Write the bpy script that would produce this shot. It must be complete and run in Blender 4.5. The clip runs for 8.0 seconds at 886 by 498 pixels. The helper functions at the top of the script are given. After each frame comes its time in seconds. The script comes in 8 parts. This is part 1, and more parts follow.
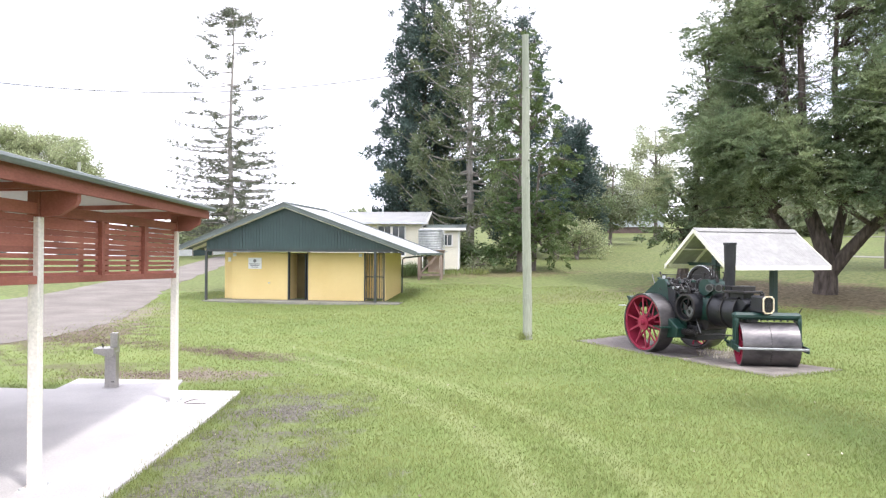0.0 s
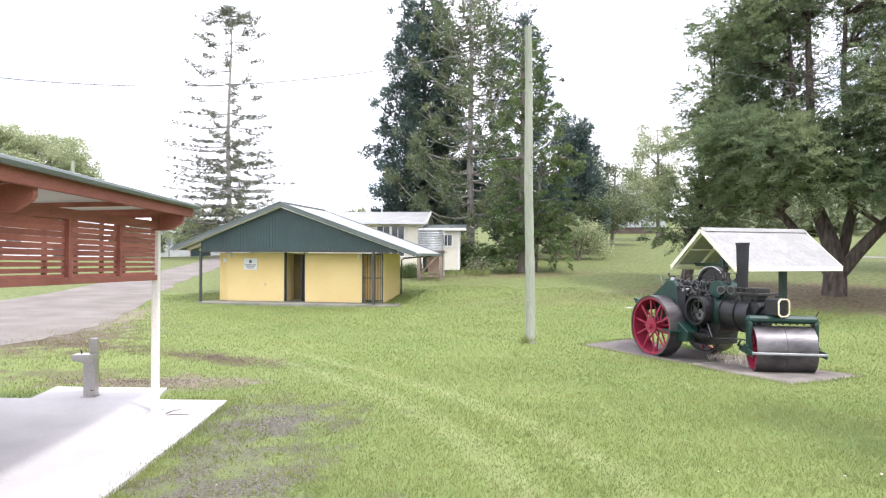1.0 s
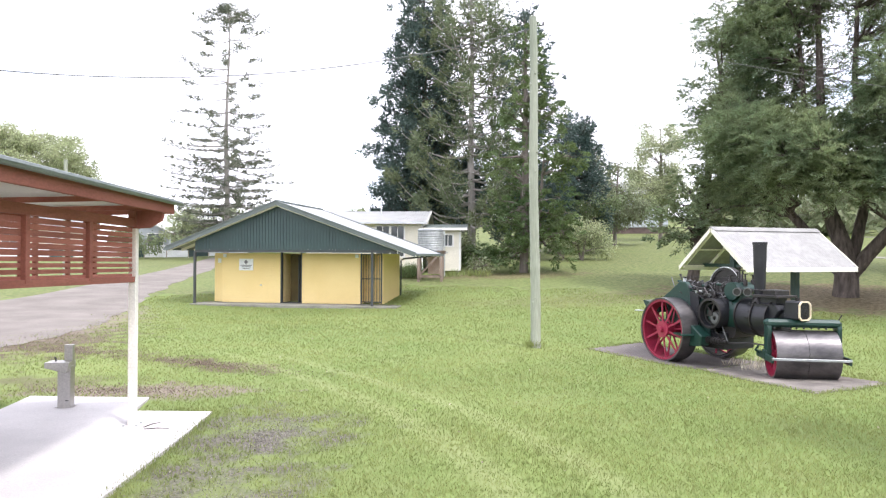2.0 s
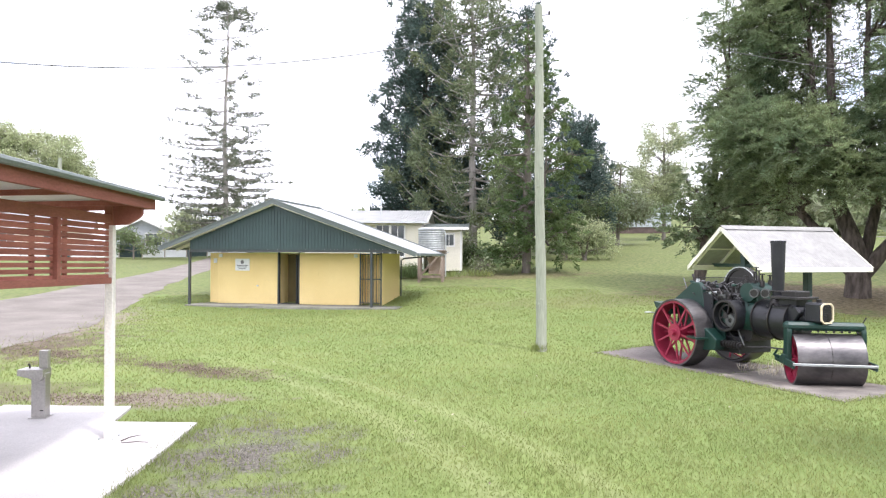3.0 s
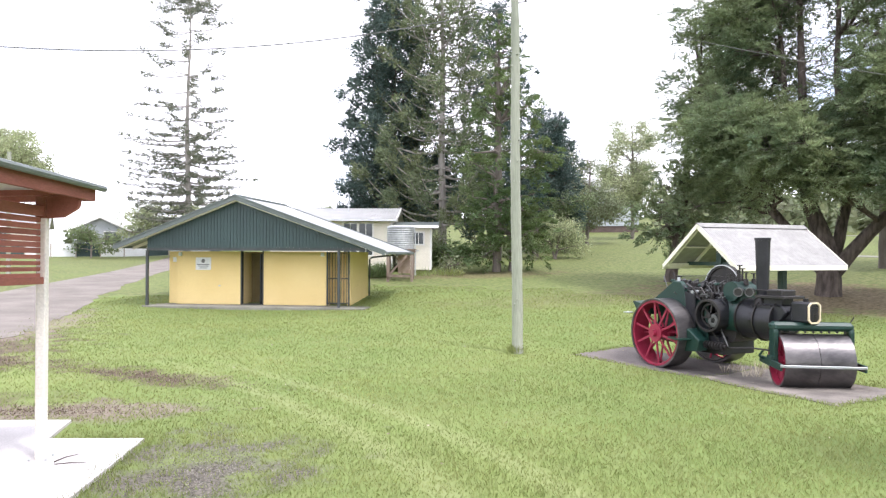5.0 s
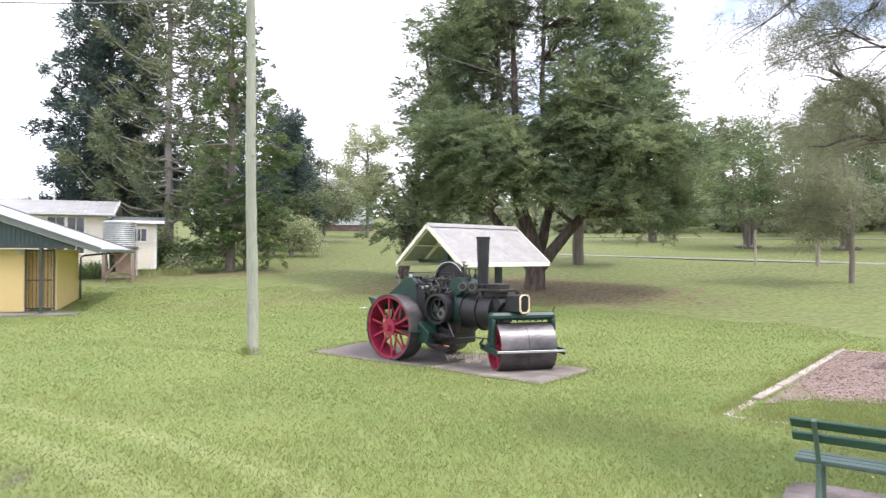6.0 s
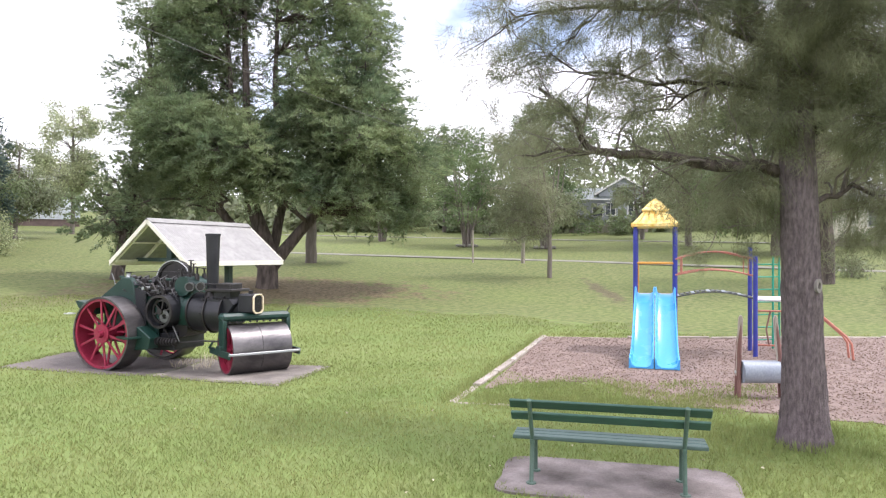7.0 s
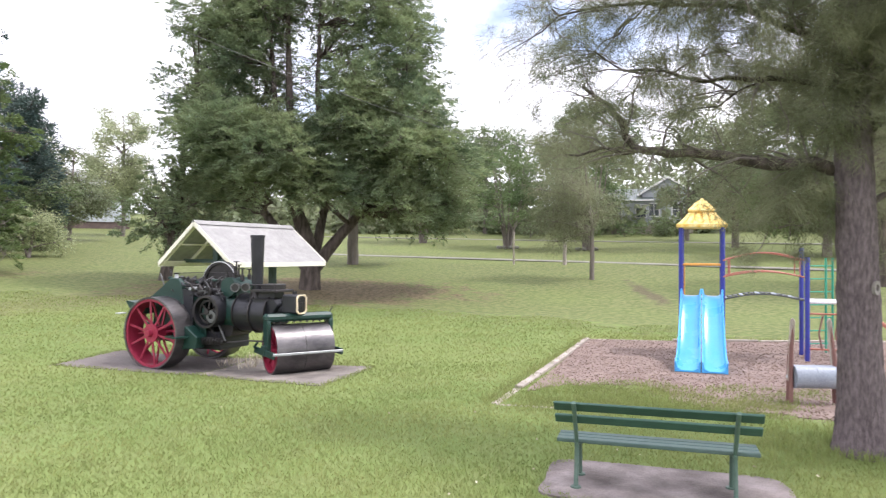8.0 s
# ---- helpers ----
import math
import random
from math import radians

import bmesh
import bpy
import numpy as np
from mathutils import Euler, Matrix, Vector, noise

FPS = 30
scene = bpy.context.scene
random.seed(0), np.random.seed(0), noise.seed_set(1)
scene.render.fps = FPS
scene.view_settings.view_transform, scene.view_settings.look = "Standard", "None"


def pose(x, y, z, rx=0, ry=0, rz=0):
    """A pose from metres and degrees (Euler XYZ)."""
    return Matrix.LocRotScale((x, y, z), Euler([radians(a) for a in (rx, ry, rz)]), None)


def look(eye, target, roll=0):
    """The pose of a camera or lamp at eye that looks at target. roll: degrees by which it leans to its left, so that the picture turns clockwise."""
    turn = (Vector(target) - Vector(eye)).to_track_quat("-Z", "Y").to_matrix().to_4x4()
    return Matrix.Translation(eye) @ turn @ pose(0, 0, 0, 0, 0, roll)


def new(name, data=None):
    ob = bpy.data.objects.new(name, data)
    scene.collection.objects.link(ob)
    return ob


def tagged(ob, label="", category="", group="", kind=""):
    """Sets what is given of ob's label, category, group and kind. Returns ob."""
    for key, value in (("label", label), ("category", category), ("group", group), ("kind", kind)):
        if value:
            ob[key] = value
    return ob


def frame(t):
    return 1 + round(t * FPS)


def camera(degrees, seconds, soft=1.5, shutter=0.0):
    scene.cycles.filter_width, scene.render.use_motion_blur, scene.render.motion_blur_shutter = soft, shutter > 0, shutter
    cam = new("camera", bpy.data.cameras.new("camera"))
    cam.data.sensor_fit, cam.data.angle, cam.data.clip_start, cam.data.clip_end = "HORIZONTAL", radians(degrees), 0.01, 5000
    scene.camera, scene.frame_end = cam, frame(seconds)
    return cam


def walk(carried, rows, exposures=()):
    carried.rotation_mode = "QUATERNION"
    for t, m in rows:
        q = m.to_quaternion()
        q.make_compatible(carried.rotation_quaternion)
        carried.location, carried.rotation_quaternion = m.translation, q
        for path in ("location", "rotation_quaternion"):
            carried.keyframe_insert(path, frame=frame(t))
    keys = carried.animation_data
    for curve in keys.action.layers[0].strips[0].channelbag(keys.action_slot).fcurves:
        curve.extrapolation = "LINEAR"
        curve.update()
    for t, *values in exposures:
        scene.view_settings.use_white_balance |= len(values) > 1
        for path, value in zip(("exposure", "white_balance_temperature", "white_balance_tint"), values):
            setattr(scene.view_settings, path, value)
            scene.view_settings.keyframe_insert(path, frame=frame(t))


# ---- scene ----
cam = camera(65.74, 8.0, soft=1.25, shutter=0.1)
PATH = [
    (0.0, pose(0.000, 0.000, 2.100, 90.43, -0.24, 0.00)),
    (0.5, pose(0.006, 0.310, 2.100, 90.45, -0.24, 0.00)),
    (1.0, pose(0.009, 0.663, 2.099, 90.48, -0.22, 0.01)),
    (1.5, pose(-0.002, 1.030, 2.096, 90.50, -0.22, 0.02)),
    (3.0, pose(-0.035, 2.107, 2.080, 90.52, -0.21, 0.07)),
    (3.5, pose(-0.070, 2.350, 2.063, 90.53, -0.21, 0.13)),
    (4.0, pose(-0.105, 2.604, 2.064, 90.53, -0.18, 0.14)),
    (4.45, pose(-0.115, 2.770, 2.060, 90.52, -0.18, 0.00)),
    (4.8, pose(-0.120, 2.840, 2.055, 90.49, -0.18, -1.00)),
    (5.05, pose(-0.120, 2.870, 2.050, 90.45, -0.18, -3.40)),
    (5.3, pose(-0.120, 2.895, 2.046, 90.41, -0.18, -6.95)),
    (5.5, pose(-0.120, 2.903, 2.043, 90.39, -0.18, -10.63)),
    (6.0, pose(-0.129, 2.900, 2.030, 90.41, -0.17, -24.38)),
    (6.5, pose(-0.125, 2.950, 2.020, 90.38, -0.18, -38.00)),
    (6.7, pose(-0.130, 2.980, 2.018, 90.37, -0.19, -43.95)),
    (6.8, pose(-0.132, 3.000, 2.017, 90.37, -0.19, -46.05)),
    (7.0, pose(-0.133, 3.015, 2.016, 90.37, -0.20, -46.51)),
    (7.5, pose(-0.133, 3.008, 2.013, 90.40, -0.23, -46.44)),
    (7.8, pose(-0.132, 3.020, 2.010, 90.43, -0.22, -46.20)),
    (7.9, pose(-0.131, 3.035, 2.008, 90.46, -0.20, -45.45)),
    (8.0, pose(-0.129, 3.050, 2.006, 90.50, -0.19, -43.14)),
]
walk(cam, PATH, exposures=[(0.0, 0.91, 6080, 17), (4.2, 0.91, 6080, 17), (6.6, 0.77, 6180, 19), (8.0, 0.77, 6180, 19)])

# ---- world, sun ----
SUN_DIR = Vector((0.34, -0.33, 0.88)).normalized()
world = bpy.data.worlds.new("sky")
scene.world = world
world.use_nodes = True
wn, wl = world.node_tree.nodes, world.node_tree.links
wn.clear()
w_out = wn.new("ShaderNodeOutputWorld")
w_bg = wn.new("ShaderNodeBackground")
w_sky = wn.new("ShaderNodeTexSky")
w_sky.sky_type = 'NISHITA'
w_sky.sun_disc = False
w_sky.sun_elevation = math.asin(SUN_DIR.z)
w_sky.sun_rotation = math.atan2(SUN_DIR.x, SUN_DIR.y)
w_gain = wn.new("ShaderNodeVectorMath")
w_gain.operation = 'SCALE'
w_gain.inputs["Scale"].default_value = 0.13
w_tc = wn.new("ShaderNodeTexCoord")
w_map = wn.new("ShaderNodeMapping")
w_map.inputs["Scale"].default_value = (1.0, 1.0, 2.2)
w_noise = wn.new("ShaderNodeTexNoise")
w_noise.inputs["Scale"].default_value = 2.6
w_noise.inputs["Detail"].default_value = 6.0
w_ramp = wn.new("ShaderNodeValToRGB")
w_ramp.color_ramp.elements[0].position = 0.30
w_ramp.color_ramp.elements[1].position = 0.44
w_ramp.color_ramp.elements[0].color = (0.12, 0.12, 0.12, 1)
w_mix = wn.new("ShaderNodeMix")
w_mix.data_type = 'RGBA'
w_mix.inputs[7].default_value = (1.38, 1.38, 1.42, 1)
wl.new(w_tc.outputs["Generated"], w_map.inputs["Vector"])
wl.new(w_map.outputs["Vector"], w_noise.inputs["Vector"])
wl.new(w_noise.outputs["Fac"], w_ramp.inputs["Fac"])
wl.new(w_sky.outputs["Color"], w_gain.inputs[0])
wl.new(w_gain.outputs["Vector"], w_mix.inputs[6])
wl.new(w_ramp.outputs["Color"], w_mix.inputs[0])
wl.new(w_mix.outputs[2], w_bg.inputs["Color"])
wl.new(w_bg.outputs["Background"], w_out.inputs["Surface"])
w_bg.inputs["Strength"].default_value = 1.0
sun = new("sun", bpy.data.lights.new("sun", 'SUN'))
sun.data.energy = 1.7
sun.data.angle = radians(5.0)
sun.data.color = (1.0, 0.95, 0.86)
sun.matrix_world = look(SUN_DIR * 60, (0, 0, 0))


# ---- materials ----
def surf(name, c1, c2, scale=4.0, rough=0.7, bump=0.0, metal=0.0, fine=40.0, island=0.0, rand=0.0, stretch=(1, 1, 1), trans=0.0, rough2=None, spec=0.5):
    """A noise-mixed surface: two colours at a broad scale, speckle at a fine one, and relief."""
    m = bpy.data.materials.new(name)
    m.use_nodes = True
    nt = m.node_tree
    n, l = nt.nodes, nt.links
    b = n["Principled BSDF"]
    tc = n.new("ShaderNodeTexCoord")
    mp = n.new("ShaderNodeMapping")
    mp.inputs["Scale"].default_value = stretch
    l.new(tc.outputs["Object"], mp.inputs["Vector"])
    a = n.new("ShaderNodeTexNoise")
    a.inputs["Scale"].default_value, a.inputs["Detail"].default_value = scale, 4.0
    f = n.new("ShaderNodeTexNoise")
    f.inputs["Scale"].default_value, f.inputs["Detail"].default_value = fine, 3.0
    l.new(mp.outputs["Vector"], a.inputs["Vector"])
    l.new(mp.outputs["Vector"], f.inputs["Vector"])
    r = n.new("ShaderNodeMapRange")
    r.inputs["From Min"].default_value, r.inputs["From Max"].default_value = 0.3, 0.7
    l.new(a.outputs["Fac"], r.inputs["Value"])
    mx = n.new("ShaderNodeMix")
    mx.data_type = 'RGBA'
    mx.inputs[6].default_value, mx.inputs[7].default_value = (*c1, 1), (*c2, 1)
    l.new(r.outputs["Result"], mx.inputs[0])
    hsv = n.new("ShaderNodeHueSaturation")
    l.new(mx.outputs[2], hsv.inputs["Color"])
    v = n.new("ShaderNodeMapRange")
    v.inputs["To Min"].default_value, v.inputs["To Max"].default_value = 0.72, 1.28
    l.new(f.outputs["Fac"], v.inputs["Value"])
    last = v.outputs["Result"]
    for amount, node, out in ((island, "ShaderNodeNewGeometry", "Random Per Island"), (rand, "ShaderNodeObjectInfo", "Random")):
        if amount:
            g = n.new(node)
            q = n.new("ShaderNodeMapRange")
            q.inputs["To Min"].default_value, q.inputs["To Max"].default_value = 1 - amount, 1 + amount
            l.new(g.outputs[out], q.inputs["Value"])
            mu = n.new("ShaderNodeMath")
            mu.operation = 'MULTIPLY'
            l.new(last, mu.inputs[0])
            l.new(q.outputs["Result"], mu.inputs[1])
            last = mu.outputs["Value"]
            if node == "ShaderNodeNewGeometry":
                h = n.new("ShaderNodeMapRange")
                h.inputs["To Min"].default_value, h.inputs["To Max"].default_value = 0.485, 0.515
                l.new(g.outputs[out], h.inputs["Value"])
                l.new(h.outputs["Result"], hsv.inputs["Hue"])
    l.new(last, hsv.inputs["Value"])
    l.new(hsv.outputs["Color"], b.inputs["Base Color"])
    b.inputs["Metallic"].default_value = metal
    b.inputs["Specular IOR Level"].default_value = spec
    rr = n.new("ShaderNodeMapRange")
    rr.inputs["To Min"].default_value, rr.inputs["To Max"].default_value = rough - 0.1, (rough2 if rough2 else min(rough + 0.1, 1))
    l.new(a.outputs["Fac"], rr.inputs["Value"])
    l.new(rr.outputs["Result"], b.inputs["Roughness"])
    if bump:
        bp = n.new("ShaderNodeBump")
        bp.inputs["Strength"].default_value, bp.inputs["Distance"].default_value = bump, 0.02
        l.new(f.outputs["Fac"], bp.inputs["Height"])
        l.new(bp.outputs["Normal"], b.inputs["Normal"])
    if trans:
        t = n.new("ShaderNodeBsdfTranslucent")
        l.new(hsv.outputs["Color"], t.inputs["Color"])
        ms = n.new("ShaderNodeMixShader")
        ms.inputs["Fac"].default_value = trans
        l.new(b.outputs["BSDF"], ms.inputs[1])
        l.new(t.outputs["BSDF"], ms.inputs[2])
        l.new(ms.outputs["Shader"], n["Material Output"].inputs["Surface"])
    return m


# wheel tracks on the lawn: where they start, how they bend, half width
TRACKS = ((0.90, 0.044, 0.30), (2.00, 0.045, 0.24))


def lawn_material():
    """Mown grass with yellowish drifts, bare earth where the traffic is, and leaf litter under the great tree."""
    m = bpy.data.materials.new("lawn")
    m.use_nodes = True
    nt = m.node_tree
    n, l = nt.nodes, nt.links
    b = n["Principled BSDF"]
    b.inputs["Roughness"].default_value = 0.9
    b.inputs["Specular IOR Level"].default_value = 0.15
    tc = n.new("ShaderNodeTexCoord")

    def noise_at(scale, detail=4.0):
        t = n.new("ShaderNodeTexNoise")
        t.inputs["Scale"].default_value, t.inputs["Detail"].default_value = scale, detail
        l.new(tc.outputs["Object"], t.inputs["Vector"])
        return t.outputs["Fac"]

    def ranged(sock, lo, hi, a=0.0, c=1.0):
        q = n.new("ShaderNodeMapRange")
        for key, val in (("From Min", lo), ("From Max", hi), ("To Min", a), ("To Max", c)):
            q.inputs[key].default_value = val
        l.new(sock, q.inputs["Value"])
        return q.outputs["Result"]

    def blend(fac, one, two):
        q = n.new("ShaderNodeMix")
        q.data_type = 'RGBA'
        for sock, val in ((q.inputs[6], one), (q.inputs[7], two)):
            if isinstance(val, tuple):
                sock.default_value = (*val, 1)
            else:
                l.new(val, sock)
        l.new(fac, q.inputs[0])
        return q.outputs[2]

    def math_node(op, p, q):
        k = n.new("ShaderNodeMath")
        k.operation = op
        for i, val in enumerate((p, q)):
            if isinstance(val, (int, float)):
                k.inputs[i].default_value = val
            else:
                l.new(val, k.inputs[i])
        return k.outputs["Value"]

    def spot(x, y, rx, ry, turn, edge=0.55):
        """1 inside a ragged oval on the ground."""
        mp = n.new("ShaderNodeMapping")
        mp.vector_type = 'TEXTURE'
        mp.inputs["Location"].default_value = (x, y, 0)
        mp.inputs["Rotation"].default_value = (0, 0, radians(turn))
        mp.inputs["Scale"].default_value = (rx, ry, 1e4)
        l.new(tc.outputs["Object"], mp.inputs["Vector"])
        ln = n.new("ShaderNodeVectorMath")
        ln.operation = 'LENGTH'
        l.new(mp.outputs["Vector"], ln.inputs[0])
        ragged = math_node('ADD', ln.outputs["Value"], ranged(mid, 0.25, 0.75, -edge, edge))
        return ranged(ragged, 1.0 + edge * 0.1, 1.0 - edge * 0.65)

    mid = noise_at(1.7, 6.0)
    broad = noise_at(0.16, 3.0)
    fine = noise_at(28.0, 4.0)
    # greens kept darker than the blades: shade among the grass, as colour
    col = blend(ranged(broad, 0.35, 0.65), (0.142, 0.200, 0.060), (0.196, 0.245, 0.080))
    col = blend(ranged(mid, 0.42, 0.72, 0.0, 0.55), col, (0.200, 0.222, 0.092))
    col = blend(ranged(fine, 0.45, 0.75, 0.0, 0.25), col, (0.098, 0.135, 0.040))
    dirt = blend(ranged(fine, 0.35, 0.7), (0.060, 0.044, 0.030), (0.170, 0.132, 0.096))
    sandy = blend(ranged(fine, 0.35, 0.7), (0.150, 0.118, 0.094), (0.285, 0.240, 0.200))
    stone = blend(ranged(fine, 0.35, 0.65), (0.072, 0.066, 0.054), (0.200, 0.182, 0.155))
    litter = blend(ranged(noise_at(7.0, 9.0), 0.36, 0.66), (0.085, 0.066, 0.036), (0.235, 0.180, 0.115))
    grain = noise_at(5.5, 9.0)
    # darker, coarser-grained greens for the lawn outside the near oval
    drab = blend(ranged(grain, 0.38, 0.62), (0.070, 0.086, 0.032), (0.186, 0.184, 0.084))
    drab = blend(ranged(broad, 0.40, 0.62, 0.0, 0.6), drab, blend(ranged(grain, 0.36, 0.66), (0.078, 0.114, 0.033), (0.165, 0.196, 0.070)))
    near_lawn = spot(-4, 13.2, 21.6, 21.6, 0, 0.12)
    col = blend(math_node('MULTIPLY', math_node('SUBTRACT', 1.0, near_lawn), 0.7), col, drab)
    for where, what, amount in (((15.6, 28.6, 7.4, 4.6, -45, 0.5), litter, 0.9), ((9.0, 30.0, 9.0, 2.2, 10, 0.6), litter, 0.45),
                                ((-4.6, 15.1, 2.3, 0.50, -24, 0.8), dirt, 0.95), ((-5.1, 12.75, 2.3, 0.65, 3, 0.7), sandy, 0.9), ((-8.0, 16.6, 2.2, 0.7, -20, 0.9), dirt, 0.75), ((-9.6, 18.2, 2.0, 4.4, 6, 0.9), dirt, 0.95), ((-11.4, 14.0, 1.6, 3.6, 24, 0.9), dirt, 0.9), ((-10.6, 23.2, 1.1, 5.2, 12, 0.9), sandy, 0.8),
                                ((-2.1, 6.9, 1.15, 3.7, 8, 1.1), stone, 0.9), ((-2.2, 10.0, 1.15, 1.5, 10, 1.1), stone, 0.9), ((-6.8, 13.3, 1.6, 0.7, 0, 0.8), dirt, 0.6),
                                ((26.4, 18.7, 4.2, 0.42, 42, 0.8), dirt, 0.7), ((3.2, 38.5, 5.0, 1.6, 10, 0.6), litter, 0.6)):
        col = blend(math_node('MULTIPLY', spot(*where), amount), col, what)
    # faint curving wheel tracks of dry, flattened grass
    xyz = n.new("ShaderNodeSeparateXYZ")
    l.new(tc.outputs["Object"], xyz.inputs["Vector"])
    dy = math_node('SUBTRACT', xyz.outputs["Y"], 5.0)
    dy2 = math_node('MULTIPLY', dy, dy)
    for c0, bend, wide in TRACKS:
        off = math_node('SUBTRACT', math_node('ADD', xyz.outputs["X"], math_node('MULTIPLY', dy2, bend)), c0)
        band = ranged(math_node('ADD', math_node('ABSOLUTE', off, 0.0), ranged(mid, 0.3, 0.7, -0.1, 0.1)), wide, wide * 0.3)
        near = math_node('MULTIPLY', ranged(xyz.outputs["Y"], 18.0, 14.0), ranged(xyz.outputs["Y"], 2.0, 5.0))
        col = blend(math_node('MULTIPLY', math_node('MULTIPLY', band, near), 0.42), col, (0.265, 0.288, 0.135))
    l.new(col, b.inputs["Base Color"])
    bp = n.new("ShaderNodeBump")
    bp.inputs["Strength"].default_value, bp.inputs["Distance"].default_value = 0.22, 0.02
    l.new(fine, bp.inputs["Height"])
    l.new(bp.outputs["Normal"], b.inputs["Normal"])
    return m


LAWN = lawn_material()
BLADE = surf("grass_blade", (0.212, 0.264, 0.084), (0.290, 0.318, 0.114), 0.5, 0.8, island=0.15, trans=0.40, fine=6)
GRAVEL = surf("gravel_road", (0.148, 0.127, 0.110), (0.222, 0.198, 0.174), 0.7, 0.95, 0.9, fine=22)
CONCRETE = surf("pale_concrete", (0.44, 0.42, 0.415), (0.54, 0.515, 0.505), 1.2, 0.85, 0.25, fine=60)
PINK_CONCRETE = surf("pinkish_worn_concrete", (0.095, 0.077, 0.069), (0.310, 0.268, 0.255), 2.4, 0.92, 0.5, fine=45)
PATH_CONCRETE = surf("worn_path_concrete", (0.185, 0.182, 0.150), (0.270, 0.262, 0.225), 1.2, 0.9, 0.3, fine=30, spec=0.1)
STAINED_CONCRETE = surf("sandy_stained_concrete", (0.105, 0.092, 0.080), (0.275, 0.245, 0.212), 1.9, 0.92, 0.5, fine=38)
OLD_CONCRETE = surf("old_concrete", (0.095, 0.082, 0.076), (0.205, 0.180, 0.167), 1.3, 0.92, 0.5, fine=45)
BARK_CHIPS = surf("bark_chips", (0.185, 0.134, 0.114), (0.270, 0.206, 0.178), 2.4, 0.95, 0.3, fine=60)
CHIP = surf("bark_chip", (0.190, 0.138, 0.108), (0.305, 0.232, 0.188), 3.0, 0.95, island=0.18, fine=20, spec=0.2)
TIMBER_GREY = surf("weathered_timber", (0.27, 0.235, 0.20), (0.45, 0.40, 0.345), 3.0, 0.9, 0.5, fine=60, stretch=(1, 1, 0.2), rand=0.12)
REDWOOD = surf("red_brown_stained_timber", (0.270, 0.092, 0.066), (0.370, 0.142, 0.106), 5.0, 0.72, 0.2, fine=70, rand=0.16, stretch=(1, 0.3, 1), spec=0.3)
CREAM_STEEL = surf("cream_painted_steel", (0.760, 0.710, 0.640), (0.820, 0.780, 0.720), 2.0, 0.45, 0.05)
TEAL_SHEET = surf("dark_green_sheet", (0.022, 0.050, 0.048), (0.034, 0.066, 0.062), 1.5, 0.42, 0.05, fine=20)
DARK_GREEN_SHEET = surf("slate_green_cladding", (0.024, 0.048, 0.048), (0.034, 0.064, 0.062), 1.2, 0.5, 0.05, fine=14)
TANK_IRON = surf("dull_galvanised_tank", (0.27, 0.285, 0.29), (0.40, 0.42, 0.42), 2.5, 0.5, 0.05, metal=0.25, fine=10)
DRY_LEAF = surf("pale_dry_leaf", (0.42, 0.37, 0.26), (0.56, 0.51, 0.40), 3.0, 0.8, island=0.3)
STAND_TIMBER = surf("dark_weathered_timber", (0.17, 0.125, 0.10), (0.33, 0.26, 0.215), 3.0, 0.9, 0.4, fine=50, stretch=(1, 1, 0.25), rand=0.2)
GALV = surf("galvanised_sheet", (0.50, 0.52, 0.53), (0.62, 0.64, 0.65), 2.5, 0.42, 0.05, metal=0.55, fine=14)
ZINC_CEILING = surf("pale_ceiling_sheet", (0.50, 0.48, 0.45), (0.58, 0.56, 0.52), 1.2, 0.55, 0.03)
ROOF_PALE = surf("pale_grey_iron_roof", (0.31, 0.315, 0.315), (0.42, 0.42, 0.415), 1.4, 0.45, 0.06, fine=9, metal=0.15)
ROOF_GREY_EDGE = surf("grey_green_barge", (0.105, 0.128, 0.122), (0.15, 0.175, 0.168), 1.5, 0.5, 0.05)
ROOF_SHED = surf("white_painted_iron", (0.275, 0.271, 0.262), (0.345, 0.339, 0.328), 2.2, 0.5, 0.08, fine=7)
CREAM_TRIM = surf("cream_trim_paint", (0.740, 0.710, 0.580), (0.820, 0.790, 0.680), 3.0, 0.6, 0.08)
YELLOW_BLOCK = surf("yellow_painted_block", (0.760, 0.580, 0.245), (0.815, 0.640, 0.295), 0.8, 0.75, 0.02, fine=140, rand=0.03)
WHITE_BOARD = surf("white_weatherboard", (0.740, 0.700, 0.590), (0.820, 0.785, 0.680), 1.0, 0.65, 0.05, rand=0.03)
PALE_BLUE_BOARD = surf("pale_blue_weatherboard", (0.56, 0.60, 0.65), (0.64, 0.68, 0.73), 1.0, 0.65, 0.05, rand=0.03)
WHITE_PAINT = surf("white_paint", (0.76, 0.75, 0.72), (0.83, 0.82, 0.79), 3.0, 0.5)
GREY_BOARD = surf("grey_weatherboard", (0.33, 0.355, 0.38), (0.42, 0.44, 0.465), 1.0, 0.65, 0.05, rand=0.05)
CLOD = surf("crumbled_earth", (0.150, 0.112, 0.082), (0.250, 0.198, 0.155), 3.0, 0.95, island=0.4, fine=20)
PEBBLE = surf("grey_gravel_chip", (0.175, 0.162, 0.140), (0.290, 0.270, 0.240), 3.0, 0.9, island=0.4, fine=20)
DARK_METAL = surf("charcoal_steel", (0.035, 0.042, 0.042), (0.06, 0.066, 0.066), 3.0, 0.5)
# darkened yellow: the shade inside the doorway is put into this colour
SHADED_YELLOW = surf("yellow_block_darkened_for_shade", (0.16, 0.12, 0.05), (0.22, 0.17, 0.075), 2.0, 0.8)
SIGN_WHITE = surf("white_sign", (0.74, 0.75, 0.76), (0.80, 0.81, 0.82), 3.0, 0.4)
